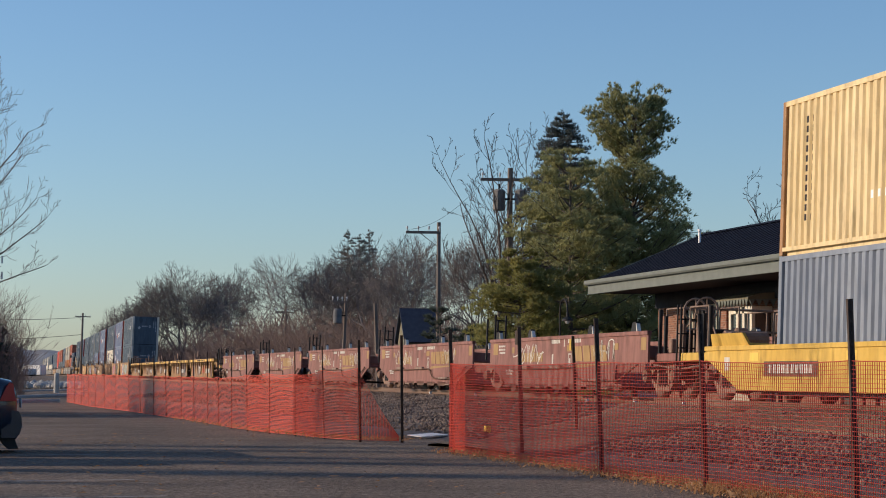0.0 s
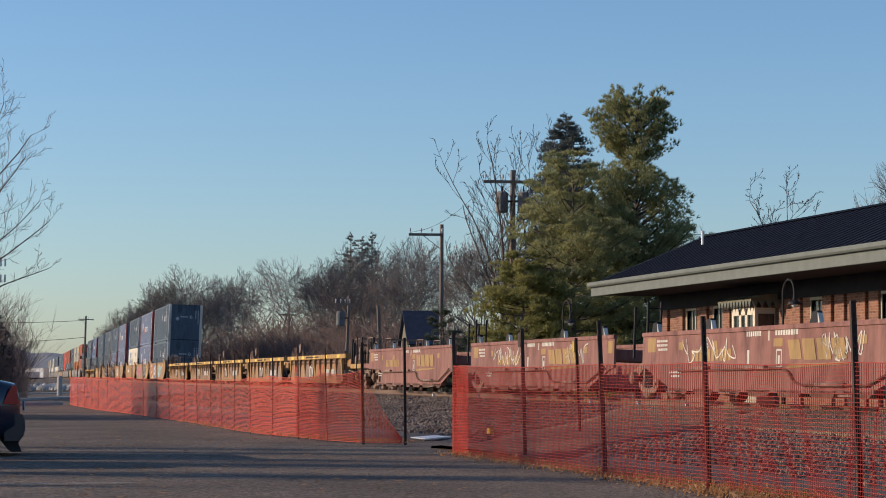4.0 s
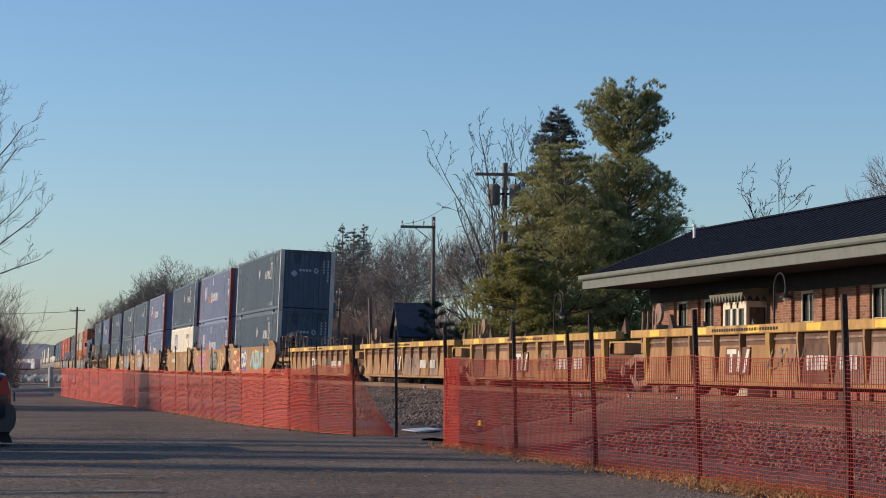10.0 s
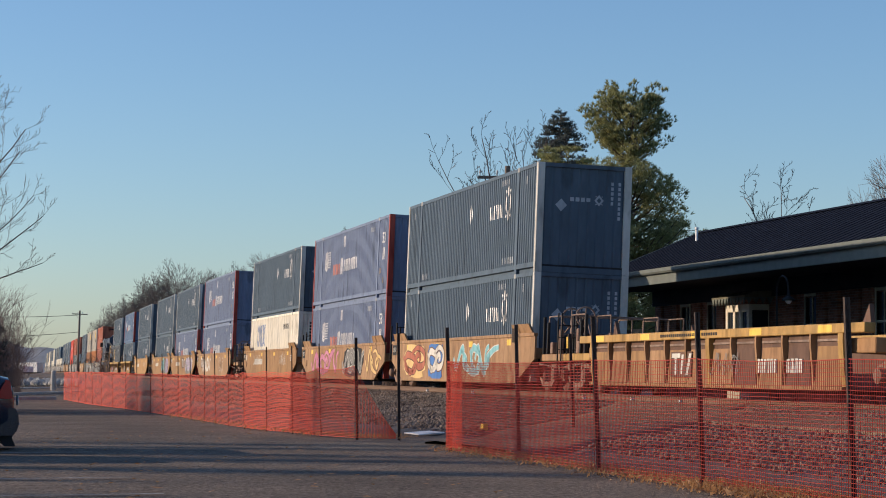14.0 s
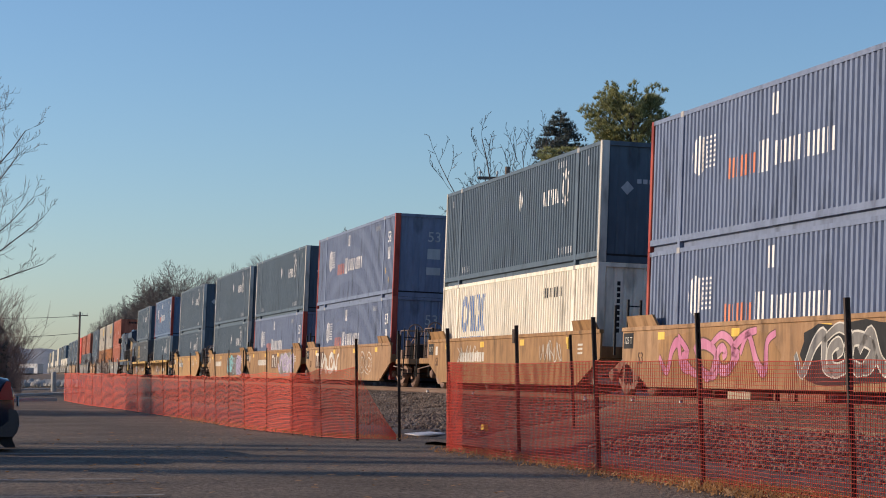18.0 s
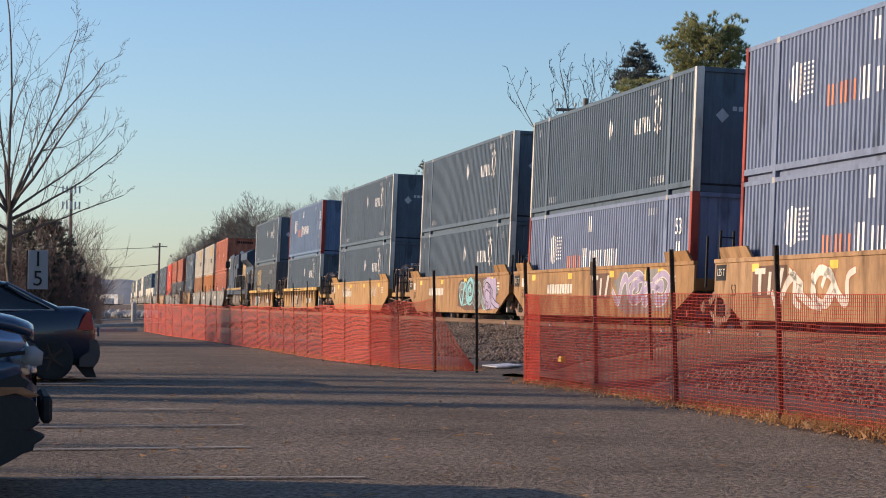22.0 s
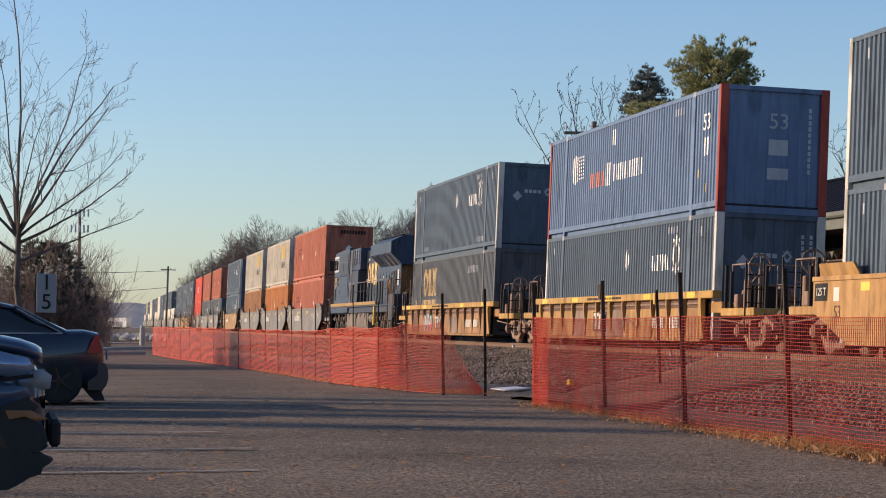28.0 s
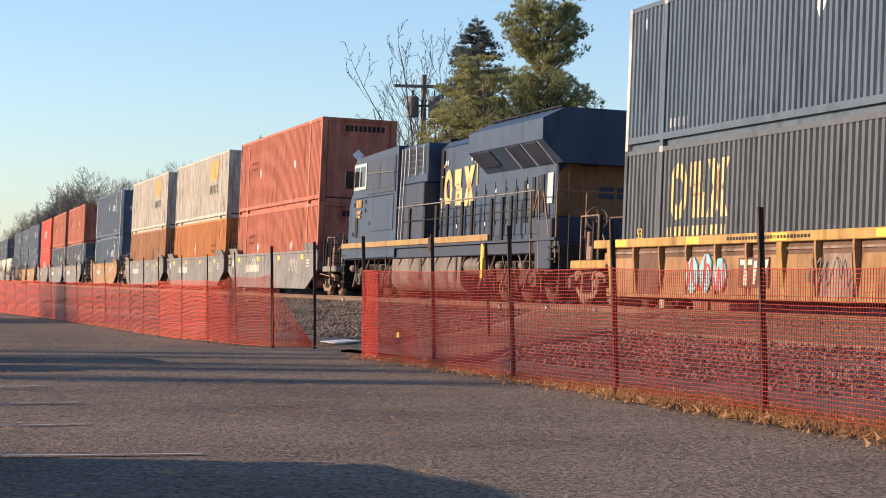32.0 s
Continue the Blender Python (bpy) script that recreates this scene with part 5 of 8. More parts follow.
def trees():
    conifer("white_pine", "tall white pine with an open ragged top", 18.95, 95, 13.75, 1.0, profile((1.0, 2.6), (5.0, 2.9), (8.3, 3.1), (9.6, 2.5), (10.2, 0.6), (10.5, 0.7), (10.8, 1.9), (11.6, 2.15), (12.4, 2.0), (13.2, 1.6), (13.75, 0.9)), 3,
            rise=0.30, step=0.18, clump=0.38, shoots=15, gaps=0.10, per=10, size=0.20, whorl=(4, 6), flat=1.0)
    conifer("white_pine", "broad bushy pine with low sweeping limbs", 17.25, 92, 10.75, 0.9, profile((0.9, 3.6), (3.0, 4.1), (4.5, 4.0), (6.0, 3.3), (7.6, 2.75), (9.2, 2.2), (10.2, 1.4), (10.75, 0.5)), 4,
            rise=0.10, step=0.36, clump=0.62, shoots=34, per=10, size=0.19, whorl=(4, 6), flat=0.55, gaps=0.06)
    conifer("white_pine", "low spreading yellow-green pine beside the track", 15.9, 90, 6.4, 0.3, profile((0.3, 3.2), (1.6, 3.0), (3.4, 2.3), (5.2, 1.3), (6.4, 0.4)), 6, "needles_warm", rise=0.02, step=0.24, clump=0.50, shoots=24, size=0.19, whorl=(4, 7))
    conifer("spruce", "dark narrow spruce rising behind the pines", 17.05, 103, 14.0, 3.0, profile((3.0, 3.6), (9.0, 2.6), (12.0, 1.6), (13.3, 0.7), (14.0, 0.15)), 7, "needles_blue", rise=-0.12, droop=0.30, step=0.10, clump=0.34, shoots=11, gaps=0.12, per=9, size=0.17, whorl=(2, 4), inner=0.10, flat=1.1)
    conifer("cedar_shrub", "dark rounded evergreen shrub by the poles", 13.75, 106, 4.3, 0.2, lambda z: 1.5 * (1 - z / 4.4) ** 0.5 + 0.2, 8, "needles_dark", clump=0.36)
    conifer("cedar_shrub", "dark evergreen shrub below the pines", 14.6, 100, 3.4, 0.2, lambda z: 1.6 * (1 - z / 3.5) ** 0.5 + 0.2, 9, "needles_dark", clump=0.36)
    conifer("cedar_shrub", "leafy green shrub under the pines", 17.9, 84, 2.6, 0.1, lambda z: 1.9 * (1 - z / 2.7) ** 0.4 + 0.2, 19, "needles_warm", clump=0.36)
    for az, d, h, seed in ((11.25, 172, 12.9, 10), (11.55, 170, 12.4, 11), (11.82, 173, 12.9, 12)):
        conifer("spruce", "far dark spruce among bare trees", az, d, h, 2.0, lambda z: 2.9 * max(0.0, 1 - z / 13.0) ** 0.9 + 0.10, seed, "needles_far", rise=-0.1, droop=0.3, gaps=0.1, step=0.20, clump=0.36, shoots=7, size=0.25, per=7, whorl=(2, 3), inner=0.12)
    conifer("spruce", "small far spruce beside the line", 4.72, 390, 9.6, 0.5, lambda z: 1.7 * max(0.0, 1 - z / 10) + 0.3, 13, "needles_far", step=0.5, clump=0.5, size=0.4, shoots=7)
    bare_tree("gaunt", 15.35, 97, 11.9, 40, "tall bare tree with reaching limbs beside the spruce")
    bare_tree("gaunt", 16.2, 101, 12.5, 160, "tall bare tree with reaching limbs beside the spruce", wide=0.8)
    # far row: crowns of uneven height and fullness
    for kind, az, d, h, turn, wide in (("round", 5.18, 300, 11.9, 0, 0.55), ("round", 6.05, 262, 12.6, 60, 0.80), ("round", 6.85, 255, 14.9, 130, 0.95), ("round", 7.35, 275, 13.6, 220, 0.7), ("round", 8.02, 300, 17.0, 20, 0.6), ("open_round", 8.75, 232, 12.6, 200, 0.8), ("open_round", 9.65, 205, 12.9, 90, 1.0),
                                       ("open_round", 10.3, 192, 11.2, 250, 0.8), ("round", 10.85, 182, 12.7, 45, 0.75), ("round", 11.6, 165, 11.2, 310, 0.8), ("open_round", 12.3, 160, 12.0, 170, 0.9), ("round", 12.75, 152, 11.2, 0, 0.65), ("open_round", 13.15, 146, 10.8, 70, 0.7), ("open_round", 14.2, 135, 9.0, 15, 0.6), ("round", 14.95, 128, 10.9, 110, 0.6),
                                       ("open_round", 20.9, 112, 9.2, 30, 0.55), ("round", 21.25, 110, 7.3, 200, 0.5), ("open", 22.75, 96, 9.9, 280, 1.0), ("round", 23.6, 104, 8.2, 10, 0.55), ("open_round", 26.5, 74, 8.7, 75, 0.7), ("round", 5.7, 310, 11.0, 15, 0.6), ("round", 4.75, 340, 9.6, 220, 0.6)):
        bare_tree(kind, az, d, h, turn, wide=wide)
    for i, (az, d, w, h) in enumerate(((6.6, 285, 7, 4.0), (7.6, 262, 10, 4.4), (8.9, 225, 9, 4.6), (10.0, 200, 9, 5.0), (11.1, 178, 8, 5.0), (12.2, 165, 7, 4.6), (13.2, 150, 6, 4.2), (14.4, 135, 5, 3.6), (20.6, 110, 4, 4.0), (22.0, 105, 5, 4.0), (6.9, 250, 9, 4.6), (8.2, 230, 9, 5.2), (9.4, 205, 9, 6.0), (10.5, 184, 8, 6.2), (11.7, 168, 7, 5.8), (12.7, 152, 6, 5.2), (13.8, 138, 5, 4.6), (6.5, 300, 6, 4.4))):
        x, y = polar(az, d)
        nm = "brush_%d" % (i % 3)
        if nm not in BARE:
            BARE[nm] = brush_mesh("thicket", 70 + i, 520, 1.0, 0.28, 1.0, M["brush"], 0.0042)
        ob = part("thicket", BARE[nm], None, at=pose(x, y, 0.4, 0, 0, -az) @ Matrix.Diagonal((w, w * 0.8, h, 1)))
        tagged(ob, "dense reddish-brown leafless thicket behind the track", "thicket", kind="stuff")
    # trees and hedge by the lot, on the sunny side
    bare_tree("slim", 0.25, 40, 8.7, 0, "slender bare street tree with upswept twigs", 0.0, "trees by the lot", 0.88)
    bare_tree("slim", -2.6, 38, 8.4, 140, "slender bare street tree with upswept twigs", 0.0, "trees by the lot", 1.0)
    for i, (az, d, w, dd, h, mt) in enumerate(((1.0, 62, 1.55, 1.0, 3.5, "hedge"), (0.2, 66, 1.9, 1.0, 3.2, "brush"), (1.75, 110, 1.7, 1.3, 5.0, "brush"), (2.0, 114, 1.4, 1.2, 3.8, "brush"), (-1.6, 60, 2.2, 1.2, 3.2, "brush"), (1.9, 150, 1.9, 3.0, 3.6, "brush"))):
        x, y = polar(az, d)
        me = brush_mesh("bush_stems", 90 + i, 520 if mt == "hedge" else 300, w, dd, h, M["brush"], 0.010)
        b = thing("bush", "dense dark clipped bush by the lot" if mt == "hedge" else "tangled leafless brown bush by the lot", "bush", "bushes by the lot", at=pose(x, y, 0, 0, 0, -az))
        part("stem_tangle", me, None, b)
        if mt == "hedge":
            rr = random.Random(33)
            cs = []
            for k in range(900):
                a, u = rr.uniform(0, 6.283), rr.random() ** 0.4
                zz = h * rr.random() ** 0.8
                q = max(0.15, 1 - (zz / h) ** 3)
                cs.append((Vector((math.cos(a) * w * u * q ** 0.5, math.sin(a) * dd * u * q ** 0.5, zz)), rr.uniform(0.7, 1.2), Vector((math.cos(a), math.sin(a), 0.2))))
            V, F = tufts(cs, rr, 9, 0.20, 0.03)
            part("foliage", mesh_of("foliage", V, F, M["needles_dark"]), None, b, "dark evergreen leaves")
    # unseen trees further left, added so that their long shadows reach the asphalt
    for x, y, h, turn in ((-9, 38.6, 6.0, 120), (-7.5, 36.2, 5.4, 220), (-9, 34, 5.8, 0), (-7.5, 31.6, 5.2, 60), (-7.5, 28.2, 5.2, 10), (-14, 34, 7.4, 200), (-13, 30.5, 7.0, 75), (-12, 24.5, 4.6, 15), (-12, 21.6, 4.4, 160), (-12.5, 27.5, 4.8, 250), (-12, 18.8, 4.2, 310)):
        bare_tree("small", math.degrees(math.atan2(x, y)), math.hypot(x, y), h, turn, "small leafless tree out of view, added to shade the lot", 0.0, "trees by the lot")


# ---- the train ----
PITCH = 0.22


def ribs(y0, y1, pitch=PITCH):
    """The outer flats of a corrugated panel between y0 and y1."""
    n = max(1, round((y1 - y0) / pitch))
    p = (y1 - y0) / n
    return [(y0 + p * i + p * 0.18, y0 + p * i + p * 0.64) for i in range(n)], p


def corrugated(y0, y1, z0, z1, x, side, pitch=PITCH, depth=0.046):
    fl, p = ribs(y0, y1, pitch)
    prof = [(y0, x - side * depth)]
    for a, b in fl:
        prof += [(a - p * 0.15, x - side * depth), (a, x), (b, x), (b + p * 0.10, x - side * depth)]
    prof.append((y1, x - side * depth))
    v = [(q, y, z) for y, q in prof for z in (z0, z1)]
    f = [(2 * i, 2 * i + 2, 2 * i + 3, 2 * i + 1) for i in range(len(prof) - 1)]
    return v, f


def clip_poly(poly, y0, y1):
    """Part of a convex (y, z) outline between y0 and y1."""
    for lim, keep in ((y0, lambda y: y >= y0), (y1, lambda y: y <= y1)):
        out = []
        for (a, c), (b, d) in zip(poly, poly[1:] + poly[:1]):
            if keep(a):
                out.append((a, c))
            if keep(a) != keep(b):
                t = (lim - a) / (b - a)
                out.append((lim, c + (d - c) * t))
        poly = out
        if len(poly) < 3:
            return []
    return poly


def paint_on(polys, x, flats=None, lift=0.003):
    """Thin paint films on the side that faces -x; broken at the grooves when flats are given."""
    g = Geo()
    for poly in polys:
        for c in ([clip_poly(poly, a, b) for a, b in flats] if flats else [poly]):
            if len(c) >= 3:
                k, n = len(g.v), len(c)
                g.v += [(x - lift, y, z) for y, z in c] + [(x + 0.001, y, z) for y, z in c]
                g.f += [tuple(range(k, k + n)), tuple(range(k + 2 * n - 1, k + n - 1, -1))]
                g.f += [(k + i, k + n + i, k + n + (i + 1) % n, k + (i + 1) % n) for i in range(n)]
    return g


def rect(y, z, w, h, slant=0.0):
    return [(y - w / 2, z - h / 2), (y + w / 2, z - h / 2), (y + w / 2 - slant, z + h / 2), (y - w / 2 - slant, z + h / 2)]


def disc(y, z, ry, rz, n=14):
    return [(y + ry * math.cos(6.2832 * i / n), z + rz * math.sin(6.2832 * i / n)) for i in range(n)]


def bars(y, z, w, h, n, gap=0.28, slant=0.0):
    """A row of plain upright bars that stands for unreadable or trade lettering."""
    p = w / n
    return [rect(y - w / 2 + p * (i + 0.5), z, p * (1 - gap), h * (1.0 if i % 3 else 0.94), slant) for i in range(n)]


MADE = {}


def container(kind, L, Wd, H, body, post, marks, label):
    """A ribbed steel container, its base centred on the origin; +y points to the train's rear."""
    key = (kind, L, H)
    if key in MADE:
        return copy_thing(MADE[key], pose(0, 0, 0))
    c = thing("shipping_container", label, "container", "containers on the train")
    hw, hl = Wd / 2, L / 2
    rail = 0.26 if L > 14 else 0.15
    top, pitch = 0.10, PITCH if L > 14 else 0.28
    inset = 1.98 if L > 14 else None
    for sd in (-1, 1):
        spans = [(-hl + 0.14, -hl + inset - 0.09), (-hl + inset + 0.09, hl - inset - 0.09), (hl - inset + 0.09, hl - 0.14)] if inset else [(-hl + 0.16, hl - 0.16)]
        for a, b in spans:
            v, f = corrugated(a, b, rail, H - top, sd * (hw - 0.012), sd, pitch)
            part("side_panel", mesh_of("side_panel", v, f, M[body]), None, c)
        part("bottom_rail", Geo().slab([(-hl, 0.0), (hl, 0.0), (hl, rail * 0.5), (-hl, rail * 0.5)], sd * (hw - 0.14), sd * (hw - 0.09)).slab([(-hl, rail * 0.5), (hl, rail * 0.5), (hl, rail), (-hl, rail)], sd * (hw - 0.10), sd * hw), M[body], c)
        part("top_rail", Geo().box(min(sd * hw, sd * (hw - 0.08)), max(sd * hw, sd * (hw - 0.08)), -hl, hl, H - top, H - 0.006), M[body], c)
        for e in (-1, 1):
            y = e * (hl - 0.07)
            part("corner_post", Geo().box(min(sd * (hw + 0.002), sd * (hw - 0.19)), max(sd * (hw + 0.002), sd * (hw - 0.19)), y - 0.072, y + 0.072, 0, H, 0.008), M[post], c)
            if inset:
                y = e * (hl - inset)
                part("mid_post", Geo().box(min(sd * (hw + 0.004), sd * (hw - 0.1)), max(sd * (hw + 0.004), sd * (hw - 0.1)), y - 0.085, y + 0.085, 0.0, H + 0.004, 0.008), M[body], c)
                part("casting", Geo().box(min(sd * (hw + 0.008), sd * (hw - 0.15)), max(sd * (hw + 0.008), sd * (hw - 0.15)), y - 0.09, y + 0.09, H - 0.12, H + 0.012, 0.01), M["steel"], c, "worn steel corner casting")
    part("roof", Geo().box(-hw + 0.085, hw - 0.085, -hl + 0.02, hl - 0.02, H - 0.05, H - 0.012), M[body], c)
    part("floor", Geo().box(-hw + 0.105, hw - 0.105, -hl + 0.02, hl - 0.02, 0.06, 0.2), M["black"], c)
    for e in (-1, 1):
        y = e * (hl - 0.06)
        g = Geo()
        n = 9
        w = (2 * hw - 0.38) / n
        prof = [(-hw + 0.19, y - e * 0.02)]
        for i in range(n):
            x0 = -hw + 0.19 + w * i
            prof += [(x0 + w * 0.2, y), (x0 + w * 0.8, y), (x0 + w, y - e * 0.02)]
        g.v = [(a, b, z) for a, b in prof for z in (0.12, H - 0.1)]
        g.f = [(2 * i, 2 * i + 2, 2 * i + 3, 2 * i + 1) for i in range(len(prof) - 1)]
        part("end_panel", g, M[body], c)
        part("end_sill", Geo().box(-hw + 0.19, hw - 0.19, min(y, y + e * 0.05), max(y, y + e * 0.05), 0.0, 0.15), M[body], c)
        part("end_header", Geo().box(-hw + 0.19, hw - 0.19, min(y, y + e * 0.05), max(y, y + e * 0.05), H - 0.11, H - 0.004), M[body], c)
    x = -(hw - 0.012)
    fl = []
    if inset:
        for a, b in ((-hl + 0.14, -hl + inset - 0.09), (-hl + inset + 0.09, hl - inset - 0.09), (hl - inset + 0.09, hl - 0.14)):
            fl += ribs(a, b, pitch)[0]
    else:
        fl = ribs(-hl + 0.16, hl - 0.16, pitch)[0]
    for nm, col, polys, lab in marks:
        part(nm, paint_on(polys, x, fl), M[col], c, lab)
    # markings on the end that faces forward
    yf = -(hl - 0.06)
    for nm, col, polys, lab in END_MARKS.get(kind, []):
        g = paint_on(polys, 0.0)
        g.v = [(yy, yf + xx, zz) for xx, yy, zz in g.v]
        part(nm, g, M[col], c, lab)
    if kind.startswith("navy"):
        for s_, y_, z_ in ((0.62, hl * 0 - 7.3, 2.05),):
            part("number_mark", text_mesh("53", 0.55, M["paintwhite"]), None, c, "white number 53", at=pose(x - 0.006, -7.1, 2.1, 90, 0, -90))
        part("number_mark", text_mesh("53", 0.5, M["markgrey"]), None, c, "pale number 53", at=pose(0.12, yf - 0.008, 2.1, 90, 0, 0))
    if kind == "darkcsx":
        part("number_mark", text_mesh("53", 0.30, M["gold"]), None, c, "yellow number 53", at=pose(x - 0.006, 7.1, 1.2, 90, 0, -90))
    MADE[key] = c
    return c


def knot(y, z, w, h):
    """An open diamond of four limbs with small tips beyond its corners."""
    out = []
    for a, b in ((1, 1), (-1, 1), (-1, -1), (1, -1)):
        q = [(y + a * w, z), (y, z + b * h), (y, z + b * h * 0.50), (y + a * w * 0.50, z)]
        out.append(q if a * b > 0 else q[::-1])
        t = [(y + a * w * 0.62, z + b * h * 0.55), (y + a * w * 0.85, z + b * h * 0.80), (y + a * w * 0.40, z + b * h * 0.72)]
        out.append(t if a * b > 0 else t[::-1])
    return out


def hoop(y, z, ry, rz, inner, n=12):
    """A flat ring as a row of convex pieces."""
    out = []
    for i in range(n):
        a, b = 6.2832 * i / n, 6.2832 * (i + 1) / n
        out.append([(y + ry * k * math.cos(v), z + rz * k * math.sin(v)) for k, v in ((1, a), (1, b), (inner, b), (inner, a))])
    return out


END_MARKS = {
    "slate": [("emblem", "markgrey", bars(-0.1, 1.96, 0.60, 0.11, 4) + knot(0.42, 1.96, 0.13, 0.15), "pale plain trade emblem"),
              ("placard", "markgrey", [[(-0.62, 1.62), (-0.46, 1.79), (-0.62, 1.96), (-0.78, 1.79)]], "pale diamond placard"),
              ("code_marking", "markgrey", [rect(0.78, 2.42 - 0.13 * i, 0.07, 0.09) for i in range(5)] + [rect(0.98, 2.42 - 0.13 * i, 0.07, 0.09) for i in range(8)], "pale column of code marks")],
    "navy": [("plate", "markgrey", [rect(0.12, 1.52, 0.46, 0.36), rect(0.12, 0.92, 0.5, 0.26)], "pale notice plates"),
             ("code_marking", "markgrey", [rect(0.86, 2.4 - 0.14 * i, 0.07, 0.1) for i in range(11)], "pale column of code marks")],
    "orange": [("placard", "paintwhite", [[(0.0, 1.45), (0.2, 1.65), (0.0, 1.85), (-0.2, 1.65)], ], "white diamond placard"),
               ("trade_marking", "black", bars(0.2, 2.55, 1.4, 0.2, 9), "dark plain trade bars")],
    "whitecsx": [("emblem", "markblue", [rect(0.35, 2.0, 0.3, 0.5), rect(0.7, 2.0, 0.25, 0.5)] + bars(0.5, 1.55, 0.9, 0.12, 6), "blue plain trade emblem"),
                 ("code_marking", "black", [rect(-0.75, 2.4 - 0.14 * i, 0.08, 0.1) for i in range(9)], "dark column of code marks")],
}
END_MARKS["navyred"] = END_MARKS["navy"]


def umax_marks(y=-4.1):
    return [("emblem", "paintwhite", knot(y - 0.95, 2.02, 0.36, 0.50) + bars(y + 0.35, 1.86, 1.5, 0.40, 4, 0.34, -0.10), "plain white trade emblem"),
            ("placard", "paintwhite", [[(y + 3.35, 1.68), (y + 3.58, 2.0), (y + 3.35, 2.32), (y + 3.12, 2.0)]], "white diamond placard"),
            ("code_marking", "markgrey", bars(y - 0.6, 2.62, 0.9, 0.16, 6) + bars(-7.0, 2.5, 0.2, 0.22, 2) + bars(7.2, 2.5, 0.2, 0.22, 2), "pale code marks"),
            ("specification_marking", "markgrey", bars(5.3, 0.42, 1.0, 0.18, 5) + bars(-5.2, 0.42, 1.3, 0.18, 5), "pale specification marks")]


def pacer_marks():
    return [("globe", "paintwhite", [disc(5.0, 1.85, 0.42, 0.42)] + [rect(4.45, 1.58 + 0.1 * i, 0.75, 0.05) for i in range(7)], "white striped globe emblem"),
            ("trade_marking", "coral", bars(2.65, 1.42, 1.6, 0.42, 5, 0.25), "coral plain trade bars"),
            ("trade_marking", "paintwhite", [rect(1.45, 1.5, 0.5, 0.62)] + bars(-0.45, 1.5, 3.0, 0.46, 8, 0.25), "white plain trade bars"),
            ("label_plate", "paintwhite", [rect(0.9, 2.45, 0.4, 0.42)], "white label plate"), ("label_plate", "paintwhite", [rect(-7.1, 1.55, 0.32, 0.42)], "white label plate"),
            ("code_marking", "markgrey", bars(-5.0, 2.55, 0.9, 0.18, 5), "pale code marks"),
            ("warning_marking", "gold", [rect(-6.6, 0.95, 0.16, 0.2), rect(-7.1, 0.6, 0.16, 0.2)], "small yellow labels")]


def csx_marks(col):
    third = [[(2.75, 1.45), (3.15, 1.45), (3.75, 2.52), (3.35, 2.52)], [(3.35, 1.45), (3.75, 1.45), (3.15, 2.52), (2.75, 2.52)]]
    return [("emblem_ring", col, hoop(5.15, 1.98, 0.46, 0.56, 0.5), "bold plain trade ring"),
            ("emblem_block", col, [rect(4.27, 2.28, 0.62, 0.46), rect(4.13, 1.69, 0.62, 0.46), rect(4.2, 1.98, 0.5, 0.24)], "bold plain trade block"), ("emblem_cross", col, third, "bold plain trade cross"),
            ("trade_marking", col, bars(4.25, 1.22, 2.9, 0.18, 10), "row of plain trade bars"),
            ("code_marking", "black" if col == "markblue" else "markgrey", bars(-4.2, 2.3, 1.8, 0.26, 6), "dark code marks")]


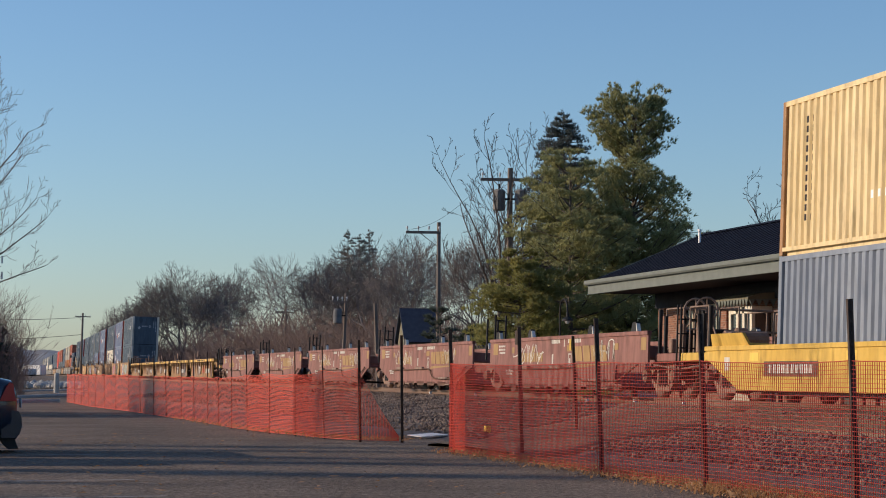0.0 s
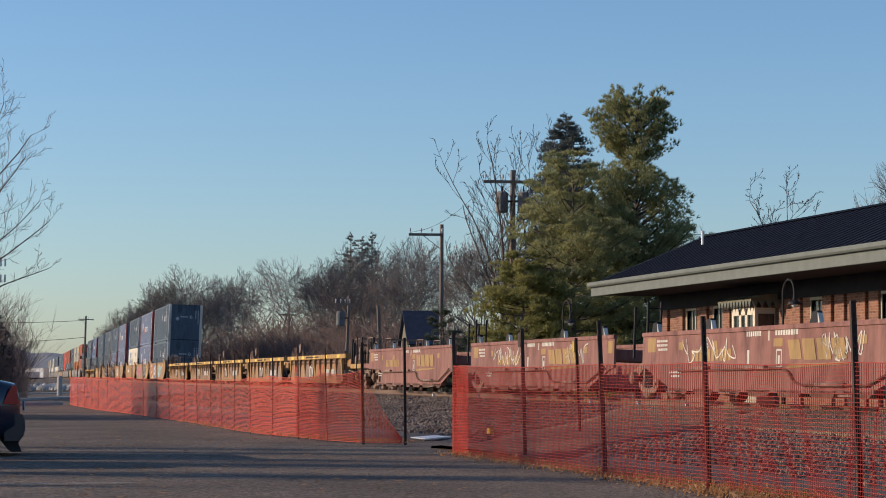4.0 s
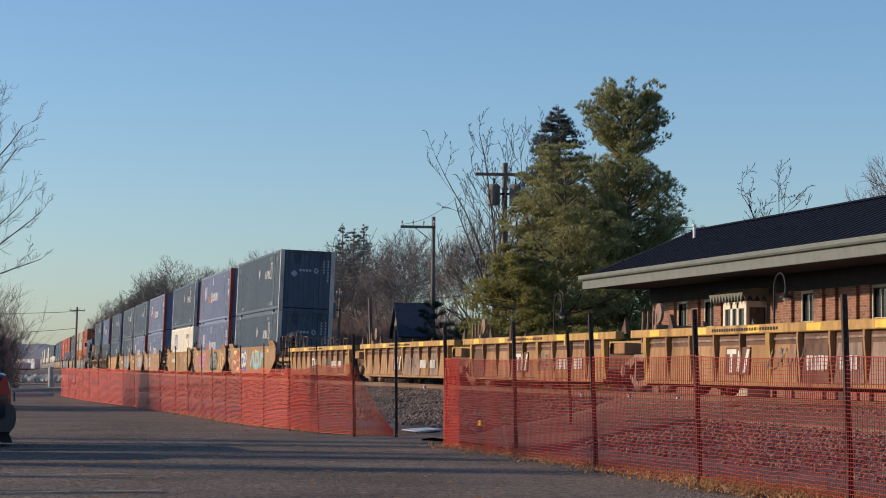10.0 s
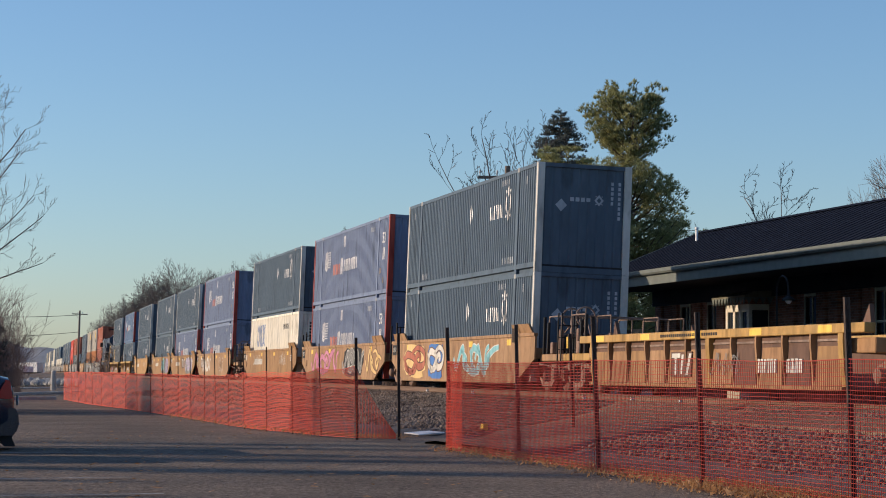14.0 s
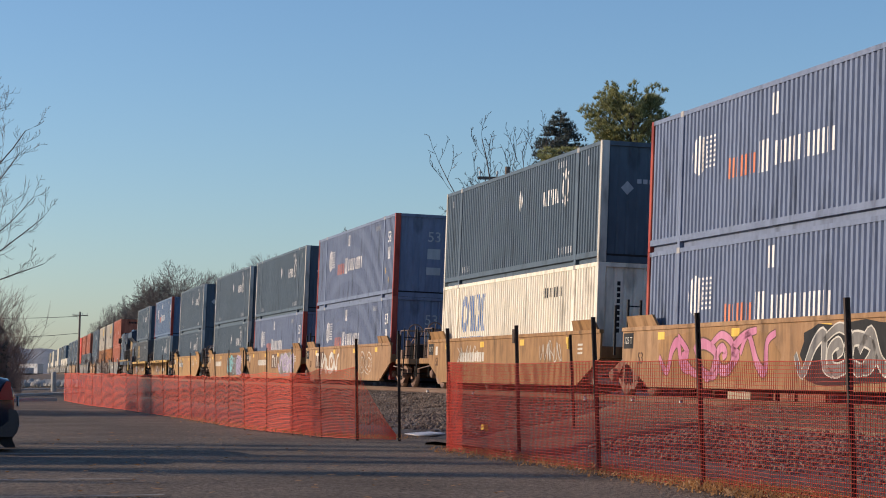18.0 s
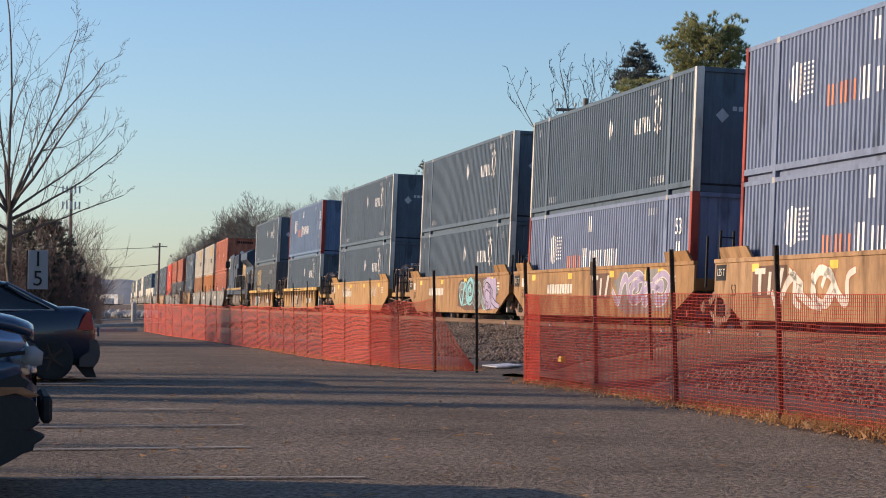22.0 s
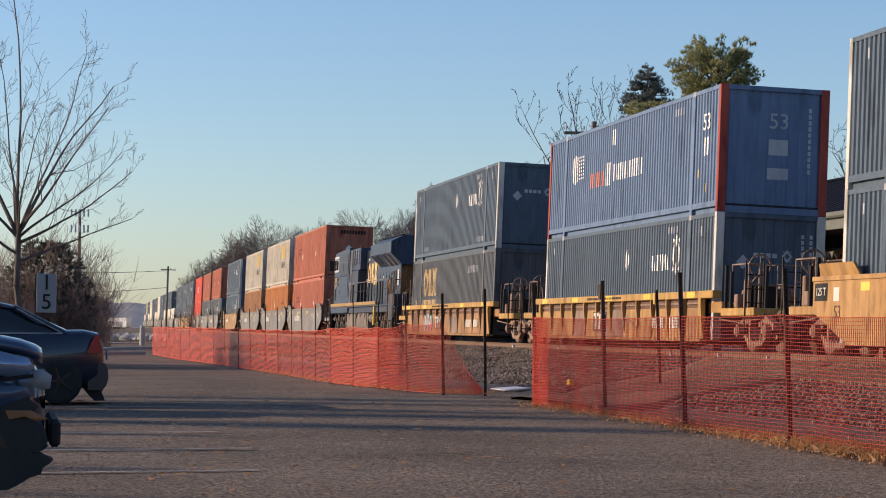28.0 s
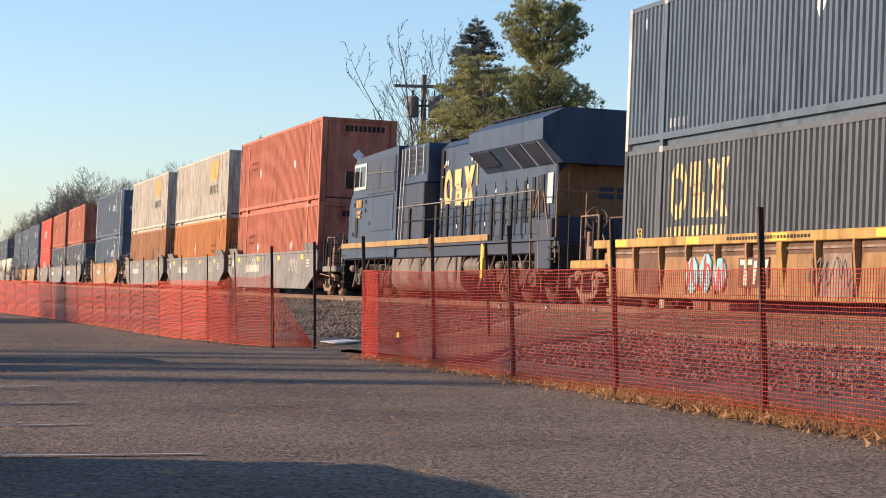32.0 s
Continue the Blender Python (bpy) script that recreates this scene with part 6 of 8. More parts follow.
KINDS = {
    "slate": ("slate", "dirtywhite", umax_marks(), "dark slate-blue ribbed container with white corner posts"),
    "slate_b": ("charcoal", "dirtywhite", umax_marks(), "charcoal ribbed container with white corner posts"),
    "navyred": ("navy", "redpost", pacer_marks(), "violet-blue ribbed container with red corner posts"),
    "navy": ("blue", "redpost", pacer_marks(), "bright blue ribbed container with red corner posts"),
    "whitecsx": ("white", "white", csx_marks("markblue"), "cream-white ribbed container with a blue emblem"),
    "darkcsx": ("charcoal", "charcoal", csx_marks("ochre"), "dark grey ribbed container with a yellow emblem"),
    "orange": ("orange", "orange", [("placard", "paintwhite", [[(y + 0.0, 1.25), (y + 0.2, 1.5), (y, 1.75), (y - 0.2, 1.5)] for y in (-3.4, 3.4)], "white diamond placards"), ("trade_marking", "black", bars(4.8, 1.7, 1.3, 0.1, 6) + bars(4.8, 1.95, 1.3, 0.12, 6), "dark plain trade bars")], "orange-red ribbed container, sun-faded"),
    "whiteyl": ("offwhite", "offwhite", [("emblem", "gold", [rect(-4.0, 2.2, 2.2, 0.85)], "yellow plain emblem block"), ("trade_marking", "black", bars(-4.0, 1.35, 2.4, 0.4, 6), "dark plain trade bars"), ("rust_streak", "rustmark", [rect(-7.0, 0.7, 0.3, 0.5), rect(1.0, 0.6, 0.2, 0.4)], "rusty patches")], "dirty white ribbed container with a yellow emblem"),
    "amber": ("amber", "amber", [("placard", "paintwhite", [[(0.9, 1.25), (1.1, 1.6), (0.9, 1.95), (0.7, 1.6)]], "white placard"), ("trade_marking", "black", bars(-4.6, 1.5, 1.3, 0.14, 6) + bars(-4.6, 1.75, 1.3, 0.14, 6), "dark plain trade bars")], "amber-orange ribbed steel container"),
    "rust": ("rust", "rust", [("trade_marking", "black", bars(-3.0, 1.6, 0.8, 0.6, 3), "dark worn bars")], "rust-brown weathered steel shipping container"),
    "red": ("red", "red", [("trade_marking", "paintwhite", bars(0.5, 1.5, 3.0, 0.7, 6), "white plain trade bars")], "faded red ribbed steel container"),
    "plainwhite": ("white", "white", [("trade_marking", "markgrey", bars(0, 1.7, 3.0, 0.5, 6), "grey plain trade bars")], "plain white ribbed steel container"),
    "cream": ("cream", "tan", [("trade_marking", "black", [rect(4.75, 2.45 - 0.18 * i, 0.12, 0.12) for i in range(11)] + [rect(4.95, 2.45 - 0.18 * i, 0.10, 0.12) for i in range(11)], "dark upright column of trade marks"), ("specification_marking", "paintwhite", bars(1.6, 0.85, 1.4, 0.14, 5), "pale marks")], "cream-yellow ribbed container, sunlit and streaked"),
    "bluegrey": ("greyblue", "greyblue", [("trade_marking", "paintwhite", [disc(0.6, 1.05, 0.42, 0.5), rect(-0.5, 1.05, 0.9, 0.95), rect(-1.7, 1.05, 0.9, 0.95)], "white plain trade shapes"), ("swoosh", "paintwhite", [[(-0.6, 1.9), (-0.2, 1.8), (-1.0, 2.2), (-1.2, 2.2)]], "white swoosh")], "grey-blue ribbed container with white emblem"),
}


def make(kind, L=16.154, Wd=2.59, H=2.896):
    b, p, m, lab = KINDS[kind]
    return container(kind, L, Wd, H, b, p, m, lab)


# wheels and trucks
TRUCK = {}


def truck(parent, y, r=0.42, base=1.78, name="truck"):
    key = (r, base)
    if key not in TRUCK:
        g = Geo()
        b = base / 2
        for sd in (-1, 1):
            lo, hi = sd * 1.0 - 0.07, sd * 1.0 + 0.07
            g.slab([(-b - 0.24, r + 0.02), (-b + 0.14, r + 0.02), (-0.38, r + 0.24), (0.38, r + 0.24), (b - 0.14, r + 0.02), (b + 0.24, r + 0.02), (b + 0.24, r + 0.16), (0.42, r + 0.38), (-0.42, r + 0.38), (-b - 0.24, r + 0.16)], lo, hi)
            g.slab([(-b + 0.0, r + 0.015), (-b + 0.06, r - 0.06), (-0.44, 0.14), (0.44, 0.14), (b - 0.06, r - 0.06), (b - 0.0, r + 0.015), (0.36, 0.27), (-0.36, 0.27)], lo, hi)
            for k in (-0.36, 0.36):
                g.box(lo, hi, k - 0.055, k + 0.055, 0.25, r + 0.25)
        g.box(-0.95, 0.95, -0.16, 0.16, r - 0.12, r + 0.2)
        fr = g.mesh("truck_frame", M["truck"])
        sp = Geo()
        for k in (-0.16, 0.0, 0.16):
            sp.lathe([(0, 0.05), (0.05, 0.075), (0.1, 0.05), (0.15, 0.075), (0.2, 0.05), (0.25, 0.075), (0.3, 0.05)], "z", 10, (0, k, r - 0.22))
        ws = Geo()
        for sd in (-1, 1):
            ws.lathe([(sd * 0.68, r + 0.025), (sd * 0.70, r + 0.025), (sd * 0.715, r), (sd * 0.82, r - 0.005), (sd * 0.82, r - 0.07), (sd * 0.79, r - 0.09), (sd * 0.77, 0.15), (sd * 0.86, 0.13), (sd * 0.86, 0.10)][::1 if sd > 0 else -1], "x", 22)
        ws.tube((-1.05, 0, 0), (1.05, 0, 0), 0.08, n=10)
        TRUCK[key] = (fr, sp.mesh("spring_nest", M["black"]), ws.mesh("wheelset", M["wheel"], True), Geo().lathe([(0, 0.15), (0.12, 0.14), (0.16, 0.08)], "x", 12).mesh("bearing_cap", M["truck"]))
    fr, sp, ws, cap = TRUCK[key]
    t = part(name, fr, None, parent, "rusty cast steel truck", at=pose(0, y, 0))
    for sd in (-1, 1):
        part("spring_nest", sp, None, t, at=pose(sd * 1.03, 0, 0))
        for e in (-1, 1):
            part("bearing_cap", cap, None, t, at=pose(sd * 1.06, e * base / 2, r, 0, 0, 0 if sd > 0 else 180))
    for e in (-1, 1):
        part("wheelset", ws, None, t, "worn steel wheels on an axle", at=pose(0, e * base / 2, r))
    return t


def stroke(rr, y, z, w, h, n, width, x):
    """One loose spray stroke: a ribbon along a wandering line on the side that faces -x."""
    pts = []
    for i in range(n + 1):
        t = i / n
        pts.append(Vector((y - w / 2 + w * t + rr.uniform(-1, 1) * w * 0.10, z + math.sin(i * 2.4 + rr.random() * 2) * h / 2)))
    fine = []
    for i in range(n):
        p0, p1, p2, p3 = pts[max(i - 1, 0)], pts[i], pts[i + 1], pts[min(i + 2, n)]
        for k in range(4):
            t = k / 4
            fine.append(0.5 * ((2 * p1) + (p2 - p0) * t + (2 * p0 - 5 * p1 + 4 * p2 - p3) * t * t + (3 * p1 - p0 - 3 * p2 + p3) * t ** 3))
    g = Geo()
    for i, p in enumerate(fine):
        d = fine[min(i + 1, len(fine) - 1)] - fine[max(i - 1, 0)]
        nrm = Vector((-d.y, d.x)).normalized() * width / 2
        g.v += [(x, p.x + nrm.x, p.y + nrm.y), (x, p.x - nrm.x, p.y - nrm.y)]
    g.f = [(2 * i, 2 * i + 1, 2 * i + 3, 2 * i + 2) for i in range(len(fine) - 1)]
    return g


def swollen(rr, y, z, ry, rz, n, rough):
    """A round-cornered lumpy outline."""
    out = []
    for i in range(n):
        a = 6.2832 * i / n
        k = 1 - rough / 2 + rr.uniform(-rough, rough)
        cx, cz = math.cos(a), math.sin(a)
        out.append((y + ry * k * math.copysign(abs(cx) ** 0.6, cx), z + rz * min(1.0, k) * math.copysign(abs(cz) ** 0.6, cz)))
    return out


LOOPS = (((0.0, 0.2), (0.5, 1.0), (0.95, 0.4), (0.3, 0.15), (0.15, 0.7), (0.8, 0.95), (1.1, 0.6)),
         ((-0.25, 0.5), (0.12, 0.95), (0.4, 0.3), (0.7, 0.1), (0.85, 0.75), (1.2, 0.95)),
         ((0.5, 0.5), (0.65, 0.6), (0.5, 0.75), (0.25, 0.55), (0.4, 0.2), (0.85, 0.3), (0.95, 0.8), (0.5, 1.05), (0.0, 0.8)),
         ((-0.15, 0.95), (0.4, 0.55), (0.18, 0.42), (0.7, 0.1), (1.2, 0.0)),
         ((-0.2, 0.1), (0.3, 0.05), (0.7, 0.5), (0.45, 0.85), (0.25, 0.55), (0.75, 0.3), (1.25, 0.45)))


def ribbon(pts, width, x):
    """A smooth band along points (y, z) on the side that faces -x."""
    pts = [Vector(p) for p in pts]
    n = len(pts) - 1
    fine = []
    for i in range(n):
        p0, p1, p2, p3 = pts[max(i - 1, 0)], pts[i], pts[i + 1], pts[min(i + 2, n)]
        for k in range(5):
            t = k / 5
            fine.append(0.5 * ((2 * p1) + (p2 - p0) * t + (2 * p0 - 5 * p1 + 4 * p2 - p3) * t * t + (3 * p1 - p0 - 3 * p2 + p3) * t ** 3))
    fine.append(pts[-1])
    g = Geo()
    for i, p in enumerate(fine):
        d = fine[min(i + 1, len(fine) - 1)] - fine[max(i - 1, 0)]
        e = min(1.0, 0.55 + 0.9 * min(i, len(fine) - 1 - i) / len(fine))
        nrm = Vector((-d.y, d.x)).normalized() * width / 2 * e
        g.v += [(x, p.x + nrm.x, p.y + nrm.y), (x, p.x - nrm.x, p.y - nrm.y)]
    g.f = [(2 * i, 2 * i + 1, 2 * i + 3, 2 * i + 2) for i in range(len(fine) - 1)]
    return g


def loops(rr, y, z, w, h, n):
    """Centre lines of n fat spray shapes that run into one another, from +y to -y."""
    p = w / n
    out = []
    for i in range(n):
        lean, up, ht = rr.uniform(-0.3, 0.3), rr.uniform(-0.06, 0.06), h * rr.uniform(0.75, 1.0)
        c = y + w / 2 - p * (i + 0.5)
        flip = 1 if i % 2 else -1
        out.append([(c - (u - 0.5) * p * 1.35 + (v - 0.5) * lean * p, z + up + (v - 0.5) * ht * flip) for u, v in LOOPS[(i * 2 + rr.randrange(2)) % len(LOOPS)]])
    return out


def blobs(rr, y, z, w, h, n):
    """Swollen spray-painted shapes side by side."""
    p = w / n
    return [[(a + rr.uniform(-0.05, 0.05) * p, b) for a, b in disc(y - w / 2 + p * (i + 0.5), z + rr.uniform(-0.06, 0.06), p * 0.46, h / 2 * rr.uniform(0.85, 1.05), 10)] for i in range(n)]


def end_gear(c, e, yb, color, z=0.95):
    """Platform, railings, ladder and coupler beyond a unit's body end at yb; e gives the direction."""
    p = part("end_platform", Geo().box(-1.3, 1.3, min(yb - e * 0.1, yb + e * 2.1), max(yb - e * 0.1, yb + e * 2.1), z - 0.18, z, 0.02), M[color], c)
    for x in (-1.25, -0.6, 0.6, 1.25):
        for q in (0.5, 1.6):
            part("railing_post", Geo().tube((x, yb + e * q, z), (x, yb + e * q, z + 0.95), 0.018, n=6), M["ribdirty"], p)
        part("handrail", Geo().tube((x, yb + e * 0.5, z + 0.95), (x, yb + e * 1.6, z + 0.95), 0.018, n=6), M["ribdirty"], p)
    for h in (0.95, 0.5):
        part("cross_rail", Geo().tube((-1.25, yb + e * 1.6, z + h), (1.25, yb + e * 1.6, z + h), 0.018, n=6), M["ribdirty"], p)
    g = Geo()
    for x in (-1.42, -1.02):
        g.tube((x, yb + e * 1.9, 0.35), (x, yb + e * 1.9, z + 1.0), 0.020, n=6)
    for i in range(5):
        g.tube((-1.42, yb + e * 1.9, 0.45 + 0.3 * i), (-1.02, yb + e * 1.9, 0.45 + 0.3 * i), 0.014, n=5)
    part("ladder", g, M["black"], p, "steel ladder and grab irons")
    g = Geo()
    rim = [(-0.95 + 0.24 * math.cos(0.3927 * i), yb + e * 1.45, z + 0.92 + 0.24 * math.sin(0.3927 * i)) for i in range(17)]
    for a, b in zip(rim, rim[1:]):
        g.tube(a, b, 0.022, n=6, caps=False)
    for i in range(0, 16, 4):
        g.tube((-0.95, yb + e * 1.45, z + 0.92), rim[i], 0.016, n=5)
    g.tube((-0.95, yb + e * 1.45, z), (-0.95, yb + e * 1.45, z + 0.92), 0.03, n=6)
    part("brake_wheel", g, M["ribdirty"], p, "round hand brake wheel on its stand")
    part("air_reservoir", Geo().lathe([(-0.5, 0.06), (-0.46, 0.17), (0.46, 0.17), (0.5, 0.06)], "x", 12, (-0.35, yb + e * 0.75, z + 0.3)), M["truck"], p, "rusty brake air reservoir")
    part("brake_valve", Geo().box(-1.05, -0.55, min(yb + e * 1.0, yb + e * 1.4), max(yb + e * 1.0, yb + e * 1.4), z + 0.002, z + 0.5, 0.03), M["black"], p, "dark brake valve box")
    for x, q, hh in ((-1.3, 0.25, 0.95), (-1.3, 0.62, 0.8), (-0.9, 1.75, 0.9)):
        part("stanchion", Geo().box(x - 0.035, x + 0.035, yb + e * q - 0.035, yb + e * q + 0.035, z + 0.002, z + hh, 0.008), M["black"], p)
    for x, q, w, hh in ((-1.2, 0.9, 0.10, 0.30), (-0.75, 0.3, 0.16, 0.42), (-0.3, 1.2, 0.12, 0.55), (-1.15, 1.25, 0.07, 0.62)):
        part("gear_case", Geo().box(x - w, x + w, yb + e * q - w, yb + e * q + w, z + 0.002, z + hh, 0.02), M["truck"], p, "rusty brake rigging case")
    part("pull_rod", Geo().tube((-1.1, yb + e * 0.2, z + 0.1), (-0.9, yb + e * 1.5, z + 0.85), 0.02, n=6), M["ribdirty"], p)
    part("release_rod", Geo().tube((-1.38, yb + e * 0.1, z - 0.25), (-1.38, yb + e * 1.9, z - 0.35), 0.018, n=6), M["ribdirty"], p)
    g = Geo().box(-0.14, 0.14, min(yb + e * 2.0, yb + e * 2.7), max(yb + e * 2.0, yb + e * 2.7), 0.72, 0.98, 0.03).box(-0.2, 0.2, min(yb + e * 2.55, yb + e * 2.85), max(yb + e * 2.55, yb + e * 2.85), 0.68, 1.02, 0.04)
    part("coupler", g, M["truck"], c, "rusty knuckle coupler")
    g = Geo()
    for x in (-0.35, 0.35):
        pts = [(x, yb + e * (2.05 + 0.15 * i), 0.8 - 0.5 * math.sin(math.pi * i / 6)) for i in range(7)]
        for a, b in zip(pts, pts[1:]):
            g.tube(a, b, 0.025, n=5)
    part("brake_hose", g, M["black"], c)


def smooth_well(L, col, seed, label, front=True, rear=True, art="", top=1.48, flap=True, tag=True):
    """A well car unit with plain plate sides; front and rear: end gear there (else an articulated joint)."""
    rr = random.Random(seed)
    c = thing("well_car", label, "railcar", "well cars of the train")
    hl, x = L / 2, 1.46
    for sd in (-1, 1):
        cut = 1.75
        out = [(-hl, 0.82), (-hl + 0.14 * cut, 0.74), (-hl + cut, 0.22), (hl - cut, 0.22), (hl - 0.14 * cut, 0.74), (hl, 0.82), (hl, top), (-hl, top)]
        if not flap:
            near = [(-hl, 0.74), (-hl + 2.25, 0.70), (-hl + 2.3, 0.22)] if front else [(-hl, 0.68), (-hl + 0.3, 0.65), (-hl + 1.9, 0.22)]
            back = [(hl - 2.3, 0.22), (hl - 2.25, 0.70), (hl, 0.74)] if rear else [(hl - 1.9, 0.22), (hl - 0.3, 0.65), (hl, 0.68)]
            out = near + back + [(hl, top), (-hl, top)]
        part("side_plate", Geo().slab(out, sd * x - 0.025, sd * x + 0.025), M[col], c)
        g = Geo().box(min(sd * (x - 0.05), sd * (x + 0.055)), max(sd * (x - 0.05), sd * (x + 0.055)), -hl, hl, top - 0.07, top + 0.02, 0.006)
        part("top_chord", g, M[col], c)
        part("bottom_sill", Geo().box(min(sd * (x - 0.12), sd * (x + 0.04)), max(sd * (x - 0.12), sd * (x + 0.04)), -hl + 1.75, hl - 1.75, 0.19, 0.27), M[col], c)
        if flap:
            for y in (-hl + 1.3, hl - 1.3):
                g = Geo()
                k = len(g.v)
                g.v += [(sd * x, y - 1.0, top), (sd * x, y + 1.0, top), (sd * (x + 0.10), y + 0.85, top + 0.26), (sd * (x + 0.10), y - 0.85, top + 0.26),
                        (sd * (x - 0.05), y - 1.0, top), (sd * (x - 0.05), y + 1.0, top), (sd * (x + 0.04), y + 0.85, top + 0.26), (sd * (x + 0.04), y - 0.85, top + 0.26)]
                g.f += [(0, 1, 2, 3), (7, 6, 5, 4), (0, 3, 7, 4), (1, 5, 6, 2), (3, 2, 6, 7), (0, 4, 5, 1)]
                part("guide_flap", g, M[col], c, "flared steel container guide")
        else:
            for y in (-hl + 0.9, -hl + 4.2, hl - 4.2, hl - 0.9):
                gc = part("guide_block", Geo().slab([(y + 0.02, top), (y + 0.42, top), (y + 0.30, top + 0.22), (y + 0.08, top + 0.24)], sd * x - 0.10 * (sd > 0), sd * x + 0.10 * (sd < 0)), M["black"], c, "dark container guide with a white face")
                part("guide_face", Geo().slab([(y - 0.06, top), (y + 0.018, top), (y + 0.06, top + 0.20), (y + 0.04, top + 0.20)], sd * x - 0.09 * (sd > 0), sd * x + 0.09 * (sd < 0)), M["dirtywhite"], gc)
    part("well_floor", Geo().box(-1.42, 1.42, -hl + 1.8, hl - 1.8, 0.17, 0.22), M["black"], c)
    if not flap:
        for i in range(7):
            y = -hl + 2.4 + i * (L - 4.8) / 6
            part("sill_bracket", Geo().slab([(y - 0.45, 0.12), (y + 0.45, 0.12), (y + 0.6, 0.24), (y - 0.6, 0.24)], -1.5, -1.38), M["ribdark"], c)
        g = Geo()
        run = [(4.4, 0.60), (-1.2, 0.64), (-1.5, 0.58), (-1.75, 0.40), (-2.1, 0.34), (-4.9, 0.34), (-5.3, 0.44), (-6.3, 0.70)]
        for (ya, za), (yb, zb) in zip(run, run[1:]):
            g.tube((-1.53, ya, za), (-1.53, yb, zb), 0.022, n=6)
        part("brake_pipe", g, M["ribdark"], c, "dark brake pipe along the side")
        for y, w in ((3.1, 0.45), (0.1, 0.5), (-3.4, 0.6)):
            part("pipe_guard", Geo().box(-1.57, -1.49, y - w, y + w, 0.62 if y > -1 else 0.32, 0.70 if y > -1 else 0.38, 0.01), M["ribdirty"], c)
        for y in (-4.2, 1.5, 4.6):
            part("foot_step", Geo().box(-1.62, -1.49, y - 0.3, y + 0.3, 0.14, 0.18, 0.006), M["ribdirty"], c)
    for e in (-1, 1):
        part("bulkhead", Geo().box(-1.42, 1.42, min(e * (hl - 0.3), e * (hl - 1.7)), max(e * (hl - 0.3), e * (hl - 1.7)), 0.84, 1.12, 0.02), M[col], c)
    for e, gear in ((-1, front), (1, rear)):
        if gear:
            end_gear(c, e, e * hl, col)
            truck(c, e * (hl - 0.15), 0.46)
        elif e == 1:
            truck(c, hl + 0.75, 0.46)
            part("joint", Geo().box(-0.3, 0.3, hl - 0.4, hl + 1.7, 0.75, 1.0, 0.03), M["black"], c, "dark articulated joint")
            g = Geo()
            for xx in (-1.3, -1.0):
                g.tube((xx, hl + 0.25, 0.9), (xx, hl + 0.25, 2.15), 0.03, n=6)
                part("grab_iron", Geo().tube((xx, hl + 1.15, 0.9), (xx, hl + 1.15, 2.05), 0.03, n=6), M["black"], c)
            for i in range(4):
                g.tube((-1.3, hl + 0.25, 1.1 + 0.3 * i), (-1.0, hl + 0.25, 1.1 + 0.3 * i), 0.016, n=5)
            part("end_ladder", g, M["black"], c, "dark end ladder between the units")
    xf = -(x + 0.025)
    if art in ("violet", "white"):
        yy = (-0.12 if art == "violet" else 0.62) * hl
        k = part("emblem_panel", paint_on([rect(yy, 0.98, 2.0, 0.66)], xf, None, 0.003), M["ribdark"], c, "dark emblem panel")
        part("emblem", paint_on([rect(yy + 0.55, 1.20, 0.62, 0.12), rect(yy + 0.55, 0.93, 0.18, 0.42), rect(yy, 0.95, 0.16, 0.46, 0.05), rect(yy - 0.52, 0.97, 0.18, 0.56, 0.22)], xf, None, 0.005), M["dirtywhite"], k, "plain white trade bars")
    if tag and art not in ("pink", "teal", "white"):
        if seed == 101:
            part("number_board", paint_on([rect(hl - 4.35, 0.60, 2.5, 0.28)], xf), M["ribdark"], c, "dark number board")
        yn, zn, wn_, hn = (hl - 4.35, 0.60, 2.1, 0.16) if seed == 101 else ((3.3, 0.93, 2.9, 0.27) if flap else (2.6, 0.92, 2.3, 0.24))
        part("number_marking", paint_on(bars(yn, zn, wn_, hn, 10), xf, None, 0.006), M["dirtywhite" if flap else "ochremark"], c, "row of plain number bars")
        if flap:
            part("notice_marking", paint_on(bars(-hl + 1.6, top - 0.32, 0.4, 0.05, 3, 0.1) + bars(-hl + 1.6, top - 0.42, 0.4, 0.05, 3, 0.1) + bars(-hl + 1.6, top - 0.52, 0.4, 0.05, 3, 0.1) + [rect(hl - 1.2, top - 0.33, 0.28, 0.26)], xf), M["dirtywhite"], c)
    if flap and seed >= 150:
        y = hl - 0.42
        nb = part("capacity_plate", paint_on([rect(y, top - 0.28, 0.66, 0.34)], xf), M["black"], c, "dark plate lettered 125 T")
        part("plate_lettering", text_mesh("125 T", 0.22, M["dirtywhite"]), None, nb, at=pose(xf - 0.008, y, top - 0.28, 90, 0, -90))
        part("length_lettering", text_mesh("53", 0.36, M["ribdark"]), None, c, "dark number 53", at=pose(xf - 0.006, y - 0.85, 0.80, 90, 0, -90))
    if flap:
        spots = [(-hl + 2.6 + q * (L - 5.2) / 3, top - 0.2, 0.42, 0.16) for q in range(4)]
    else:
        spots = [(hl - 0.62, top - 0.26, 0.50, 0.30), (4.4, top - 0.30, 0.26, 0.16), (2.4, top - 0.30, 0.30, 0.16), (-0.9, top - 0.30, 0.44, 0.15), (-4.6, top - 0.30, 0.36, 0.15), (-hl + 0.3, top - 0.26, 0.36, 0.28)]
        part("owner_marking", paint_on(bars(0.32, top - 0.12, 0.76, 0.10, 7) + [rect(-0.45, top - 0.13, 0.06, 0.26)] + bars(-1.3, top - 0.12, 1.1, 0.10, 9), xf, None, 0.006), M["dirtywhite"], c, "small row of plain white bars")
